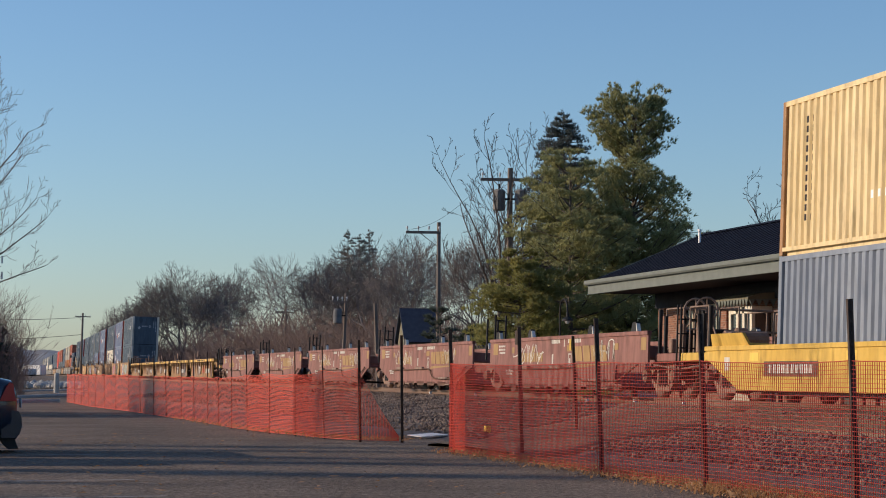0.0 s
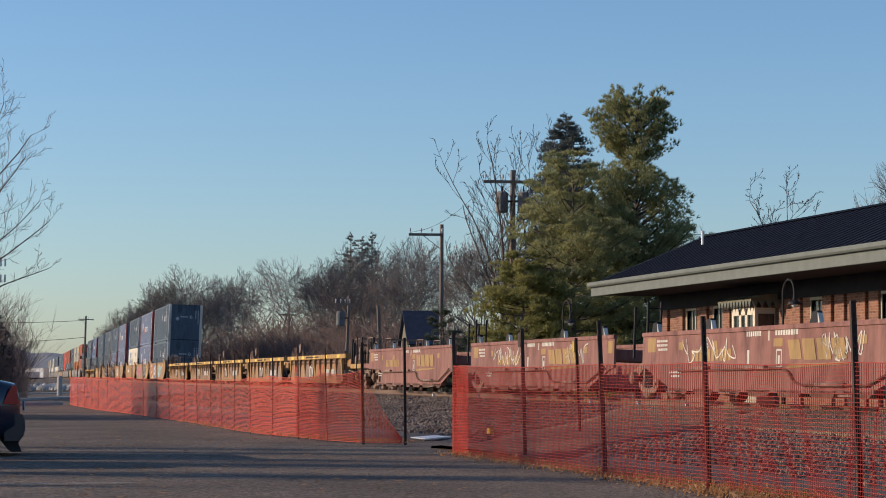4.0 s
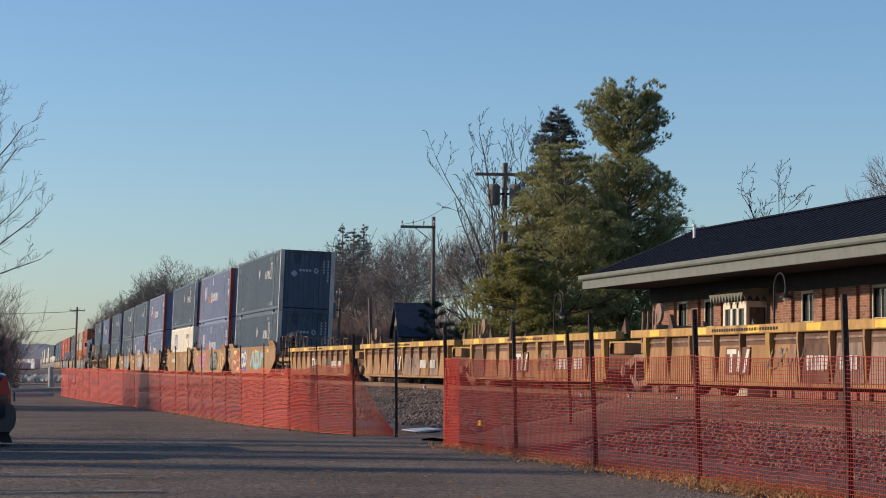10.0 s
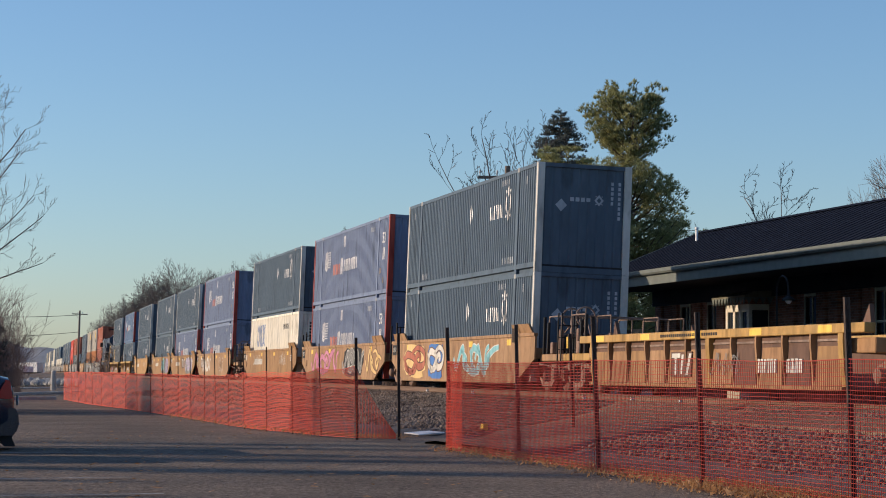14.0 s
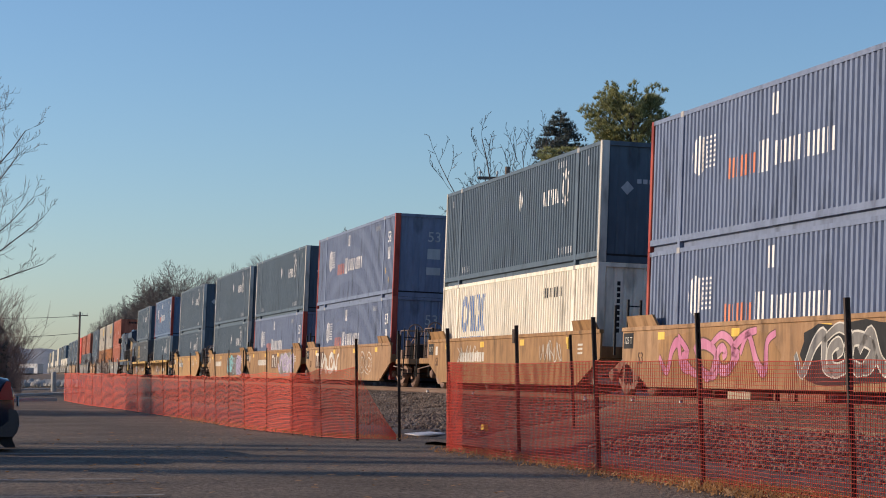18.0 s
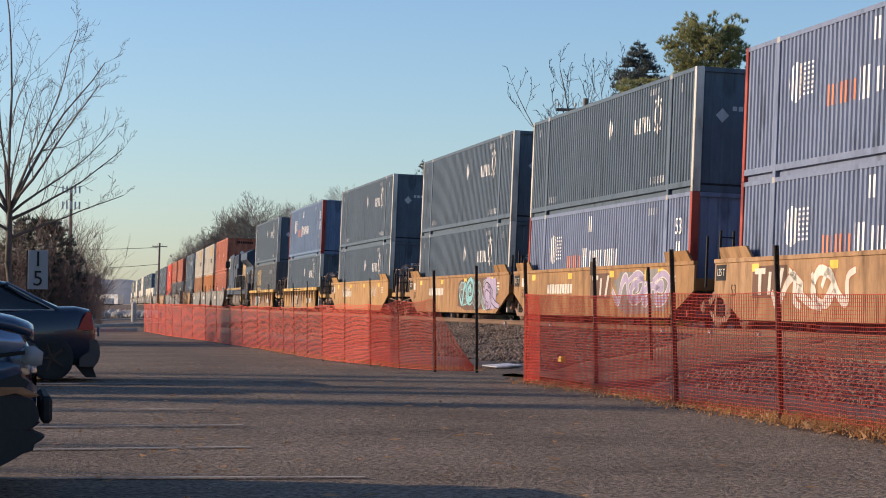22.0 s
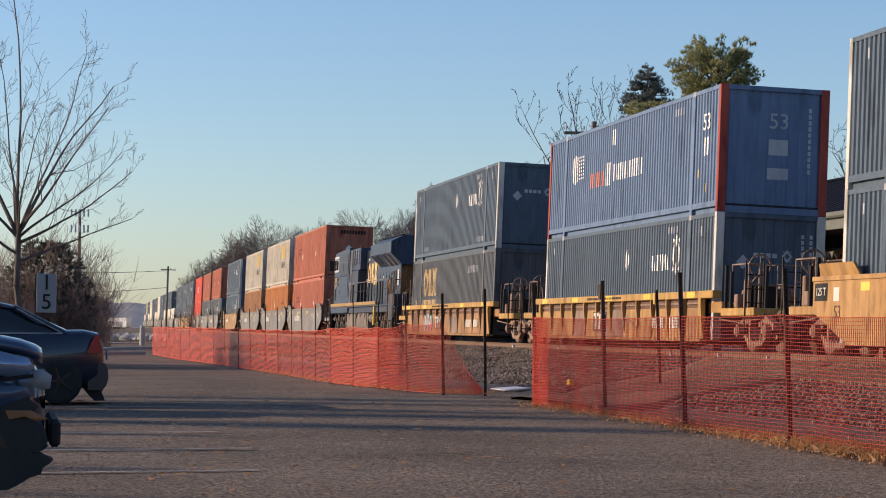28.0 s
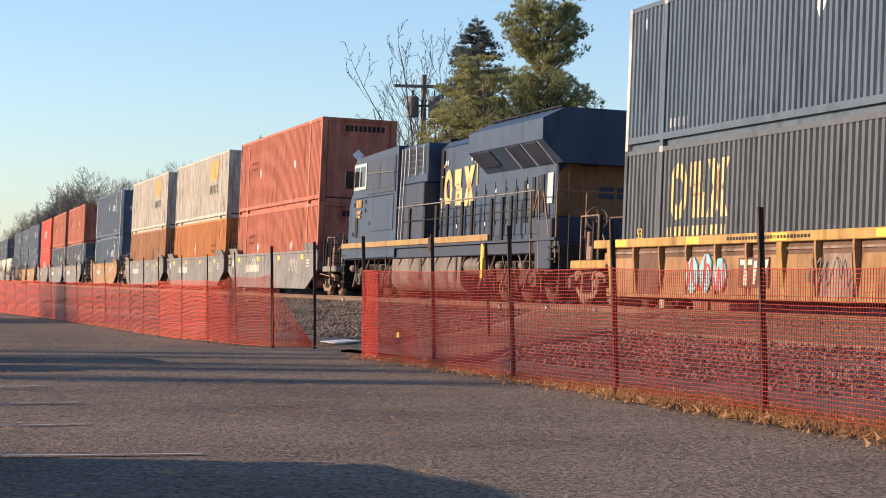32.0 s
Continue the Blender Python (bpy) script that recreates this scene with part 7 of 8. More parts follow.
        part("test_marking", paint_on([rect(-0.96, 0.98, 0.26, 0.03), rect(-0.96, 0.66, 0.26, 0.03), rect(-0.84, 0.82, 0.03, 0.34), rect(-1.08, 0.82, 0.03, 0.34), rect(-0.96, 0.80, 0.08, 0.16), rect(0.57, 0.86, 0.12, 0.26)], xf, None, 0.006), M["dirtywhite"], c, "white framed test mark")
        part("load_marking", paint_on(bars(hl - 1.3, top - 0.18, 0.7, 0.05, 6) + bars(hl - 1.3, top - 0.27, 0.7, 0.05, 6) + bars(hl - 1.35, top - 0.36, 0.6, 0.05, 5) + bars(4.7, 0.58, 0.8, 0.05, 7) + bars(4.7, 0.50, 0.6, 0.05, 5), xf, None, 0.006), M["dirtywhite"], c)
    for yy, zz, w, h in spots:
        part("reflector", paint_on([rect(yy, zz, w, h)], xf, None, 0.004), M["gold" if flap else "ochremark"], c, "yellow reflector patch")
    if art:
        for i, (fill, edge, back, yy, w, n) in enumerate(ART[art]):
            lift = 0.003 + 0.004 * i
            if back:
                part("graffiti_ground", paint_on([swollen(rr, yy * hl, 0.82, w * 0.60, 0.58, 22, 0.12)], xf, None, lift), M[back], c, "sprayed ground of a graffiti piece")
            wd = min(0.22, w / n * 0.24)
            for q in loops(rr, yy * hl, 0.84, w, 0.86, n):
                part("graffiti_outline", ribbon(q, wd + 0.08, xf - lift - 0.001), M[edge], c, "sprayed outline")
                part("graffiti_patch", ribbon(q, wd, xf - lift - 0.0025), M[fill], c, "spray-painted fat looping shape")
    elif seed not in (101, 114):
        for yy, w in ((-0.55, 1.8), (0.40, 2.8)):
            part("graffiti_line", stroke(rr, yy * hl, 1.02, w, 0.5, 24, 0.03, xf - 0.010), M["dirtywhite"], c, "loose pale spray-painted stroke")
    return c


ART = {
    "pink": [("pinkpaint", "ribdark", "ochrecar", 0.36, 5.6, 6), ("grey", "dirtywhite", "black", -0.34, 3.6, 4), ("ochre", "ribdark", None, -0.78, 2.2, 3)],
    "teal": [("tealpaint", "dirtywhite", None, -0.30, 4.4, 5), ("orange", "ribdark", "ochre", 0.60, 2.8, 2), ("dirtywhite", "ribdark", "markblue", 0.26, 1.9, 2)],
    "violet": [("violetpaint", "dirtywhite", "grey", -0.54, 4.2, 4)],
    "mural": [("grey", "tealpaint", "ribdark", -0.45, 5.6, 5), ("tealpaint", "black", None, -0.28, 1.8, 2), ("violetpaint", "black", "violetpaint", -0.70, 1.8, 2)],
    "white": [("dirtywhite", "rustmark", None, 0.35, 3.6, 4), ("tan", "dirtywhite", None, -0.5, 2.0, 3)],
}


def ribbed_well(L, panel, chord, seed, label, front, rear, art="", top=1.32):
    """A well car unit with a deep top chord and pressed side panels between tapering posts."""
    rr = random.Random(seed)
    c = thing("well_car", label, "railcar", "well cars of the train")
    hl, x = L / 2, 1.40
    for sd in (-1, 1):
        part("side_plate", Geo().slab([(-hl + 0.9, 0.24), (hl - 0.9, 0.24), (hl - 0.9, top - 0.14), (-hl + 0.9, top - 0.14)], sd * x - 0.02, sd * x + 0.02), M["ribdark"], c)
        part("top_chord", Geo().box(min(sd * (x - 0.08), sd * (x + 0.13)), max(sd * (x - 0.08), sd * (x + 0.13)), -hl, hl, top - 0.15, top + 0.02, 0.012), M[chord], c, "worn yellow top chord")
        part("bottom_sill", Geo().box(min(sd * (x - 0.1), sd * (x + 0.12)), max(sd * (x - 0.1), sd * (x + 0.12)), -hl + 0.85, hl - 0.85, 0.19, 0.26, 0.008), M["ochrecar"], c, "worn ochre bottom sill")
        n = max(4, round((L - 1.9) / 1.34))
        w = (L - 1.9) / n
        if sd < 0:
            for i in range(n):
                y = -hl + 0.95 + w * (i + 0.5)
                g = Geo().slab([(y - w * 0.44, 0.27), (y + w * 0.44, 0.27), (y + w * 0.34, top - 0.36), (y - w * 0.36, top - 0.36)], -(x + 0.06), -(x + 0.02))
                part("side_panel", g, M[(panel, panel, "ribdirty", "ochrecar", "ribdark")[rr.choice((0, 0, 0, 1, 1, 2, 3, 3, 4))]], c)
                part("slot_bar", Geo().box(-(x + 0.05), -(x + 0.022), y - w * 0.40, y + w * 0.40, top - 0.275, top - 0.235), M["ribdirty"], c)
            for i in range(n + 1):
                y = -hl + 0.95 + w * i
                wide = 0.10 if i in (0, n, n // 2) else 0.035
                part("side_post", Geo().prism([(-(x + 0.05), 0.26), (-(x + 0.02), 0.26), (-(x + 0.02), top - 0.15), (-(x + 0.13), top - 0.15), (-(x + 0.13), top - 0.30)], y - wide, y + wide), M[panel if wide < 0.05 else chord], c)
    part("well_floor", Geo().box(-1.37, 1.37, -hl + 1.2, hl - 1.2, 0.17, 0.23), M["black"], c)
    for e in (-1, 1):
        part("bulkhead", Geo().box(-1.3, 1.3, min(e * (hl - 0.05), e * (hl - 1.1)), max(e * (hl - 0.05), e * (hl - 1.1)), 0.84, 1.1, 0.02), M[panel], c)
        for xx in (-0.95, 0.95):
            part("guide_fin", Geo().slab([(e * (hl - 1.3), top), (e * (hl - 0.9), top), (e * (hl - 1.0), top + 0.38)], xx - 0.04, xx + 0.04), M["ribdark"], c, "triangular container guide")
    for e, gear in ((-1, front), (1, rear)):
        if gear:
            end_gear(c, e, e * hl, chord)
            truck(c, e * (hl + 1.6), 0.46)
        elif e == 1:
            truck(c, hl + 0.6, 0.46)
            part("joint", Geo().box(-0.3, 0.3, hl - 0.4, hl + 1.5, 0.75, 1.0, 0.03), M["black"], c)
            g = Geo().lathe([(-0.03, 0.22), (0.03, 0.22)], "x", 14, (-1.0, hl - 0.35, top + 0.42)).box(-1.2, 0.9, hl - 0.7, hl - 0.5, top + 0.0, top + 0.16, 0.02)
            for yy in (hl - 0.55, hl - 0.2, hl + 0.15):
                g.tube((-1.2, yy, 1.0), (-1.2, yy, top + 0.45), 0.028, n=6)
            part("brake_rigging", g, M["truck"], c, "rusty brake rigging above the joint")
    xf = -(x + 0.06)
    part("chord_lettering", paint_on(bars(0.5, top - 0.065, 3.4, 0.06, 26, 0.25), -(x + 0.13)), M["black"], c, "small dark notice bars on the chord")
    for q in range(5):
        part("reflector", paint_on([rect(-hl + 1.6 + q * (L - 3.2) / 4, top - 0.065, 0.6, 0.13)], -(x + 0.13)), M["gold"], c, "bright yellow reflector patch")
    part("number_marking", paint_on(bars(-hl + 3.0, 0.62, 0.75, 0.26, 4) + bars(-hl + 4.3, 0.62, 0.95, 0.26, 6), xf, None, 0.03), M["dirtywhite"], c, "row of plain number bars")
    k = part("emblem_panel", paint_on([rect(hl * 0.12, 0.66, 1.25, 0.52)], xf, None, 0.031), M["ribdark"], c, "dark emblem panel")
    part("emblem", paint_on([rect(hl * 0.12 + 0.30, 0.84, 0.50, 0.09), rect(hl * 0.12 + 0.32, 0.62, 0.13, 0.36), rect(hl * 0.12 - 0.05, 0.66, 0.12, 0.40, 0.05), rect(hl * 0.12 - 0.36, 0.66, 0.14, 0.44, 0.20)], xf, None, 0.035), M["dirtywhite"], k, "plain white trade bars")
    for yy, w in ((-0.2, 1.6), (0.7, 1.2))[:1 if art != "red" else 2]:
        part("graffiti_line", stroke(rr, yy * hl, 0.68, w, 0.45, 18, 0.026, xf - 0.038), M["grey" if art != "red" else "markred"], c, "loose spray-painted stroke")
    if art == "teal":
        for q in blobs(rr, hl * 0.35, 0.66, 1.9, 0.72, 3):
            part("graffiti_patch", paint_on([q], xf, None, 0.033), M["tealpaint"], c, "pale blue spray-painted shape")
        part("graffiti_line", stroke(rr, hl * 0.35, 0.66, 1.9, 0.65, 14, 0.05, xf - 0.040), M["markred"], c, "red spray-painted stroke")
    return c


def locomotive():
    """A six-axle diesel seen from its rear end; the cab stands at +y."""
    c = thing("locomotive", "dark blue diesel locomotive with a yellow sill stripe, trailing backwards", "locomotive")
    X, H = 1.5, 0.98
    ya, yb, ye = -10.7, 10.55, -9.1
    part("under_frame", Geo().box(-1.42, 1.42, ya, yb, 1.12, 1.40, 0.02), M["blueblack"], c)
    deck = part("walkway", Geo().box(-X, X, ya + 0.02, yb - 0.02, 1.404, 1.46), M["blueblack"], c)
    for sd in (-1, 1):
        part("sill_stripe", Geo().box(min(sd * X, sd * (X + 0.03)), max(sd * X, sd * (X + 0.03)), -5.6, yb - 0.05, 1.47, 1.63, 0.01), M["ochremark"], c, "worn yellow sill stripe")
    part("side_skirt", Geo().box(-1.49, -1.46, 3.8, yb - 0.05, 1.16, 1.436, 0.006), M["loco"], c, "dusty lower edge of the cab")
    # cab: slanted windscreen, short blunt nose, dark shaded band along its side
    cab = part("cab", Geo().slab([(3.75, 1.464), (9.25, 1.464), (9.3, 3.25), (9.2, 4.05), (8.9, 4.22), (3.75, 4.34)], -X + 0.02, X - 0.02), M["loco"], c, "wide driving cab")
    part("nose", Geo().slab([(9.305, 1.464), (10.5, 1.464), (10.45, 2.75), (10.2, 3.12), (9.305, 3.38)], -1.32, 1.32), M["loco"], cab, "blunt sloping nose")
    part("cab_roof", Geo().prism([(-1.40, 4.06), (-1.10, 4.36), (1.10, 4.36), (1.40, 4.06)], 3.9, 9.0), M["loco"], cab)
    # flat blue-black: shade over the cab's side windows put into the colour
    band = part("window_band", Geo().box(-X - 0.004, -X + 0.018, 3.95, 7.35, 3.06, 4.10, 0.006), M["blueblack"], cab, "dark blue band for shaded cab glazing")
    for y0, y1 in ((4.05, 5.6), (5.75, 7.25)):
        part("side_glass", Geo().box(-X - 0.014, -X - 0.006, y0, y1, 3.2, 4.0), M["blueblack"], band)
    part("glazing_rail", Geo().tube((-X - 0.04, 3.9, 3.62), (-X - 0.04, 7.4, 3.70), 0.016, n=6), M["grey"], band, "pale grab rail across the glass")
    ws = part("window_surround", Geo().box(-X - 0.008, -X + 0.018, 7.55, 9.15, 3.24, 4.04, 0.01), M["paintgrey"], cab, "pale grey window surround")
    for y0, y1 in ((7.68, 8.32), (8.44, 9.04)):
        part("window_pane", Geo().box(-X - 0.016, -X - 0.01, y0, y1, 3.34, 3.94), M["glass"], ws)
    part("mirror", Geo().box(-X - 0.28, -X - 0.02, 9.20, 9.26, 3.32, 3.86, 0.01), M["black"], cab, "dark folding rear mirror")
    part("cab_panel", Geo().box(-X - 0.002, -X + 0.018, 4.1, 6.9, 1.95, 2.95, 0.008), M["loco"], cab, "riveted side door panel")
    part("panel_seam", Geo().box(-X - 0.008, -X, 4.1, 9.2, 2.98, 3.0), M["black"], cab)
    part("vent_slot", Geo().box(-X - 0.008, -X, 8.55, 8.85, 1.80, 2.42, 0.006), M["black"], cab, "dark upright vent slot")
    for y, z in ((9.0, 2.8), (7.5, 2.86), (7.5, 2.6), (9.1, 1.9), (6.9, 2.2)):
        part("lug", Geo().box(-X - 0.014, -X, y - 0.04, y + 0.04, z - 0.06, z + 0.06), M["black"], cab)
    part("number_marking", paint_on(bars(8.35, 2.82, 0.7, 0.24, 3) + [rect(8.4, 2.55, 0.5, 0.10, 0.1), rect(8.3, 2.42, 0.4, 0.08, -0.1)], -X, None, 0.012), M["chordyellow"], cab, "plain yellow number bars")
    # louvred block and dark cabinet behind the cab
    blk = part("equipment_block", Geo().box(-1.34, 1.34, 1.02, 3.74, 3.20, 4.28, 0.03), M["loco"], c, "equipment block with a grid of louvres")
    for k in range(4):
        for i in range(3):
            y = 1.35 + 0.78 * i
            part("louvre", Geo().box(-1.365, -1.342, y, y + 0.56, 3.50 + 0.18 * k, 3.61 + 0.18 * k), M["black"], blk)
    for i in range(4):
        part("louvre_post", Geo().box(-1.40, -1.366, 1.24 + 0.78 * i, 1.30 + 0.78 * i, 3.42, 4.22), M["paintgrey"], blk)
    part("access_hatch", Geo().box(-1.36, -1.342, 3.30, 3.66, 3.42, 4.18, 0.006), M["blueblack"], blk)
    cb = part("cabinet", Geo().box(-1.42, 1.42, 1.02, 3.72, 1.464, 3.18, 0.02), M["blueblack"], c, "dark blue electrical cabinet")
    part("cabinet_ladder", Geo().tube((-1.46, 3.55, 1.47), (-1.46, 3.30, 4.2), 0.022, n=6).tube((-1.46, 3.20, 1.47), (-1.46, 2.95, 4.2), 0.022, n=6), M["paintgrey"], cb, "pale grab rods up to the roof")
    # engine hood with doors, latches and vents
    hood = part("engine_hood", Geo().box(-H, H, ye, 1.0, 1.464, 4.12, 0.04), M["loco"], c, "engine hood of many doors")
    part("hood_crown", Geo().prism([(-0.96, 4.121), (0.96, 4.121), (0.74, 4.30), (-0.74, 4.30)], -3.6, 1.0), M["loco"], hood)
    for i in range(11):
        y = -8.7 + i * 0.87
        d = part("hood_door", Geo().box(-H - 0.022, -H - 0.002, y, y + 0.80, 1.62, 2.98, 0.006), M["loco"], hood)
        for z in (1.9, 2.7):
            part("door_latch", Geo().box(-H - 0.04, -H - 0.022, y + 0.70, y + 0.77, z, z + 0.10), M["paintwhite"] if (i * 7 + int(z)) % 3 == 0 else M["black"], d)
    for y, z0, z1, w in ((0.62, 3.35, 4.05, 0.26), (0.62, 2.75, 3.3, 0.26), (-8.2, 2.1, 2.98, 0.28), (-7.55, 2.0, 2.95, 0.20), (-6.9, 1.9, 2.9, 0.22), (-6.2, 1.9, 2.75, 0.2)):
        part("hood_vent", Geo().box(-H - 0.05, -H - 0.024, y - w / 2, y + w / 2, z0, z1, 0.008), M["black"], hood, "dark upright vent")
    for y in (-2.9, -2.2, 0.1, 0.3, -3.1):
        part("lift_lug", Geo().box(-H - 0.03, -H, y - 0.05, y + 0.05, 3.62, 3.74), M["paintwhite"], hood, "small pale lifting lug")
    part("lamp_panel", Geo().box(-H - 0.03, -H - 0.024, -8.95, -8.55, 2.30, 3.0, 0.004), M["paintgrey"], hood, "pale panel with a marker lamp")
    part("emblem", paint_on(hoop(0.0, 2.98, 0.40, 0.52, 0.5) + [rect(-0.93, 3.24, 0.6, 0.44), rect(-1.05, 2.72, 0.6, 0.44), rect(-1.0, 2.98, 0.46, 0.2)] + [[(-2.5, 2.46), (-2.12, 2.46), (-1.5, 3.5), (-1.88, 3.5)], [(-1.88, 2.46), (-1.5, 2.46), (-2.12, 3.5), (-2.5, 3.5)]], -H - 0.024, None, 0.004), M["ochre"], hood, "bold faded yellow trade shapes")
    part("emblem_frame", paint_on([rect(0.62, 2.9, 0.07, 1.5), rect(0.5, 3.6, 0.2, 0.08), rect(-2.72, 3.3, 0.07, 0.7), rect(-2.6, 3.6, 0.2, 0.08)], -H - 0.024, None, 0.004), M["ochre"], hood, "thin faded yellow frame lines")
    # radiator wings over the rear of the hood
    rad = part("radiator_wing", Geo().prism([(-H, 3.20), (H, 3.20), (X, 3.70), (X, 4.18), (0.95, 4.46), (-0.95, 4.46), (-X, 4.18), (-X, 3.70)], -9.55, -3.55), M["loco"], c, "overhanging radiator wing")
    for y0, y1, lo in ((-5.3, -3.75, 0.30), (-7.75, -6.7, 0.06), (-9.0, -7.95, 0.06)):
        g = Geo()
        for dx, dz in ((-0.02, -0.02), (0.02, 0.02)):
            for yy in (y0, y1):
                for f in (lo, 0.94):
                    g.v.append((-H - 0.52 * f + dx, yy, 3.20 + 0.50 * f + dz))
        g.f = [(0, 1, 3, 2), (4, 6, 7, 5), (0, 2, 6, 4), (1, 5, 7, 3), (0, 4, 5, 1), (2, 3, 7, 6)]
        part("intake_screen", g, M["blueblack"], rad, "dark slanting intake screen")
    for y in (-6.62, -7.85, -9.08):
        part("screen_rib", Geo().tube((-H - 0.03, y, 3.19), (-X + 0.03, y, 3.68), 0.025, n=5), M["paintgrey"], rad)
    part("wing_rail", Geo().tube((-1.0, -9.4, 4.49), (-1.0, -3.8, 4.49), 0.022, n=5), M["black"], rad)
    for i in range(9):
        part("roof_cleat", Geo().box(-0.98, -0.86, -9.3 + 0.66 * i, -9.2 + 0.66 * i, 4.46, 4.52), M["black"], rad)
    # hood end: ochre arch, lamps, plain bars
    z0, z1 = 2.0, 2.78
    arch = [(-0.95, z0), (0.95, z0), (0.95, z1)] + [(0.95 * math.cos(0.3142 * i), z1 + 0.68 * math.sin(0.3142 * i)) for i in range(1, 10)] + [(-0.95, z1)]
    part("end_patch", Geo().prism(arch, ye - 0.02, ye - 0.004), M["locogold"], hood, "ochre arched panel on the hood end")
    part("end_emblem", Geo().box(0.05, 0.40, ye - 0.034, ye - 0.022, 2.45, 2.72).box(0.48, 0.80, ye - 0.034, ye - 0.022, 2.45, 2.72), M["blueblack"], hood, "plain dark trade bars")
    part("number_box", Geo().box(-0.42, 0.0, ye - 0.036, ye - 0.022, 3.16, 3.30), M["blueblack"], hood, "dark number bars above the arch")
    part("end_door", Geo().box(-0.32, 0.34, ye - 0.04, ye - 0.022, 1.464, 2.0, 0.006), M["blueblack"], hood)
    for xx in (0.55, 0.75):
        part("end_light", Geo().lathe([(ye - 0.12, 0.08), (ye - 0.02, 0.10)], "y", 12, (xx, 0, 3.56)), M["paintwhite"], hood, "round rear lamp")
    for xx in (-0.7, -0.35):
        part("grab_iron", Geo().tube((xx, ye - 0.07, 2.2), (xx, ye - 0.07, 3.0), 0.022, n=6).tube((xx, ye - 0.07, 3.0), (xx + 0.2, ye - 0.07, 3.05), 0.022, n=6), M["locogold"], hood)
    part("exhaust_stack", Geo().box(-0.35, 0.35, -1.7, -0.7, 4.30, 4.50, 0.03), M["black"], c)
    part("horn", Geo().lathe([(-0.3, 0.03), (0.2, 0.05), (0.3, 0.1)], "y", 8, (-0.5, 2.4, 4.38)), M["black"], c)
    part("antenna_plate", Geo().box(-0.7, 0.5, 1.1, 2.0, 4.30, 4.42, 0.02), M["black"], c, "flat dark roof box")
    # walkway handrail on black stanchions
    for y in (3.35, 2.35, 0.7, -0.5, -1.6, -3.0, -3.9, -5.6, -6.5, -7.2):
        part("stanchion", Geo().box(-1.475, -1.42, y - 0.09, y + 0.09, 1.40, 2.50, 0.01), M["black"], deck)
    part("handrail", Geo().tube((-1.45, 3.8, 2.56), (-1.45, -9.0, 2.56), 0.018, n=6), M["grey"], deck, "dusty walkway handrail")
    part("mid_rail", Geo().tube((-1.45, 3.8, 2.14), (-1.45, -8.8, 2.14), 0.016, n=6), M["black"], deck)
    g = Geo()
    for y in (-8.9, -9.5):
        g.tube((-1.46, y, 0.7), (-1.46, y + 0.15, 2.56), 0.024, n=6)
    g.tube((-1.46, -9.35, 2.56), (-1.46, -9.0, 2.1), 0.024, n=6).tube((-1.46, -10.2, 1.46), (-1.46, -9.7, 2.5), 0.024, n=6)
    part("stair_rail", g, M["locogold"], deck, "ochre stair handrails")
    g = Geo()
    for xx in (-1.44, -0.75, 0.75, 1.44):
        g.tube((xx, -10.6, 0.9), (xx, -10.6, 2.5), 0.024, n=6)
    g.tube((-1.44, -10.6, 2.5), (1.44, -10.6, 2.5), 0.024, n=6)
    part("end_rail", g, M["locogold"], deck, "ochre end handrails")
    part("battery_box", Geo().box(-1.47, -1.0, -10.3, -9.2, 0.75, 1.9, 0.03), M["blueblack"], c, "dark step housing")
    for i in range(4):
        for y in (-10.68, 10.0):
            part("step", Geo().box(-1.5, -1.0, y, y + 0.5, 0.42 + 0.27 * i, 0.46 + 0.27 * i), M["black"], c)
    part("yellow_post", Geo().box(-1.50, -1.42, -5.15, -4.98, 0.55, 1.40, 0.01), M["gold"], c, "yellow grab post")
    # fuel tank, pipes, trucks
    tank = [(-1.42, 1.10), (-1.43, 0.55)] + [(-1.43 + 0.36 * (1 - math.cos(0.3142 * i)), 0.55 - 0.36 * math.sin(0.3142 * i)) for i in range(1, 6)] + [(1.07, 0.19), (1.43, 0.55), (1.42, 1.10)]
    ft = part("fuel_tank", Geo().prism(tank, -3.0, 4.2), M["tank"], c, "dusty grey fuel tank with rounded lower edge")
    for y in (0.9, 1.05, -2.6):
        part("tank_band", Geo().box(-1.45, -1.432, y - 0.05, y + 0.05, 0.5, 1.09), M["gear"], ft)
    part("air_tank", Geo().lathe([(-4.7, 0.1), (-4.65, 0.23), (-3.3, 0.23), (-3.25, 0.1)], "y", 14, (-1.22, 0, 0.86)), M["tank"], c, "round air reservoir")
    for i in range(14):
        y = -8.6 + 1.3 * i
        part("air_pipe", Geo().tube((-1.44, y, 1.10), (-1.40, y + 0.5, 0.84 - 0.06 * (i % 3)), 0.026, n=5).tube((-1.40, y + 0.5, 0.84 - 0.06 * (i % 3)), (-1.36, y + 0.9, 1.1), 0.022, n=5), M["gear" if i % 2 else "tank"], c)
    for y in (-6.7, 7.2):
        g = Geo()
        for sd in (-1, 1):
            g.slab([(-2.6, 0.66), (-2.2, 0.66), (-1.9, 0.40), (-1.0, 0.52), (-0.4, 0.34), (0.4, 0.34), (1.0, 0.52), (1.9, 0.40), (2.2, 0.66), (2.6, 0.66), (2.6, 0.80), (1.3, 0.98), (-1.3, 0.98), (-2.6, 0.80)], sd * 1.1 - 0.08, sd * 1.1 + 0.08)
        t = part("locomotive_truck", g, M["gear"], c, "dusty three-axle truck", at=pose(0, y, 0))
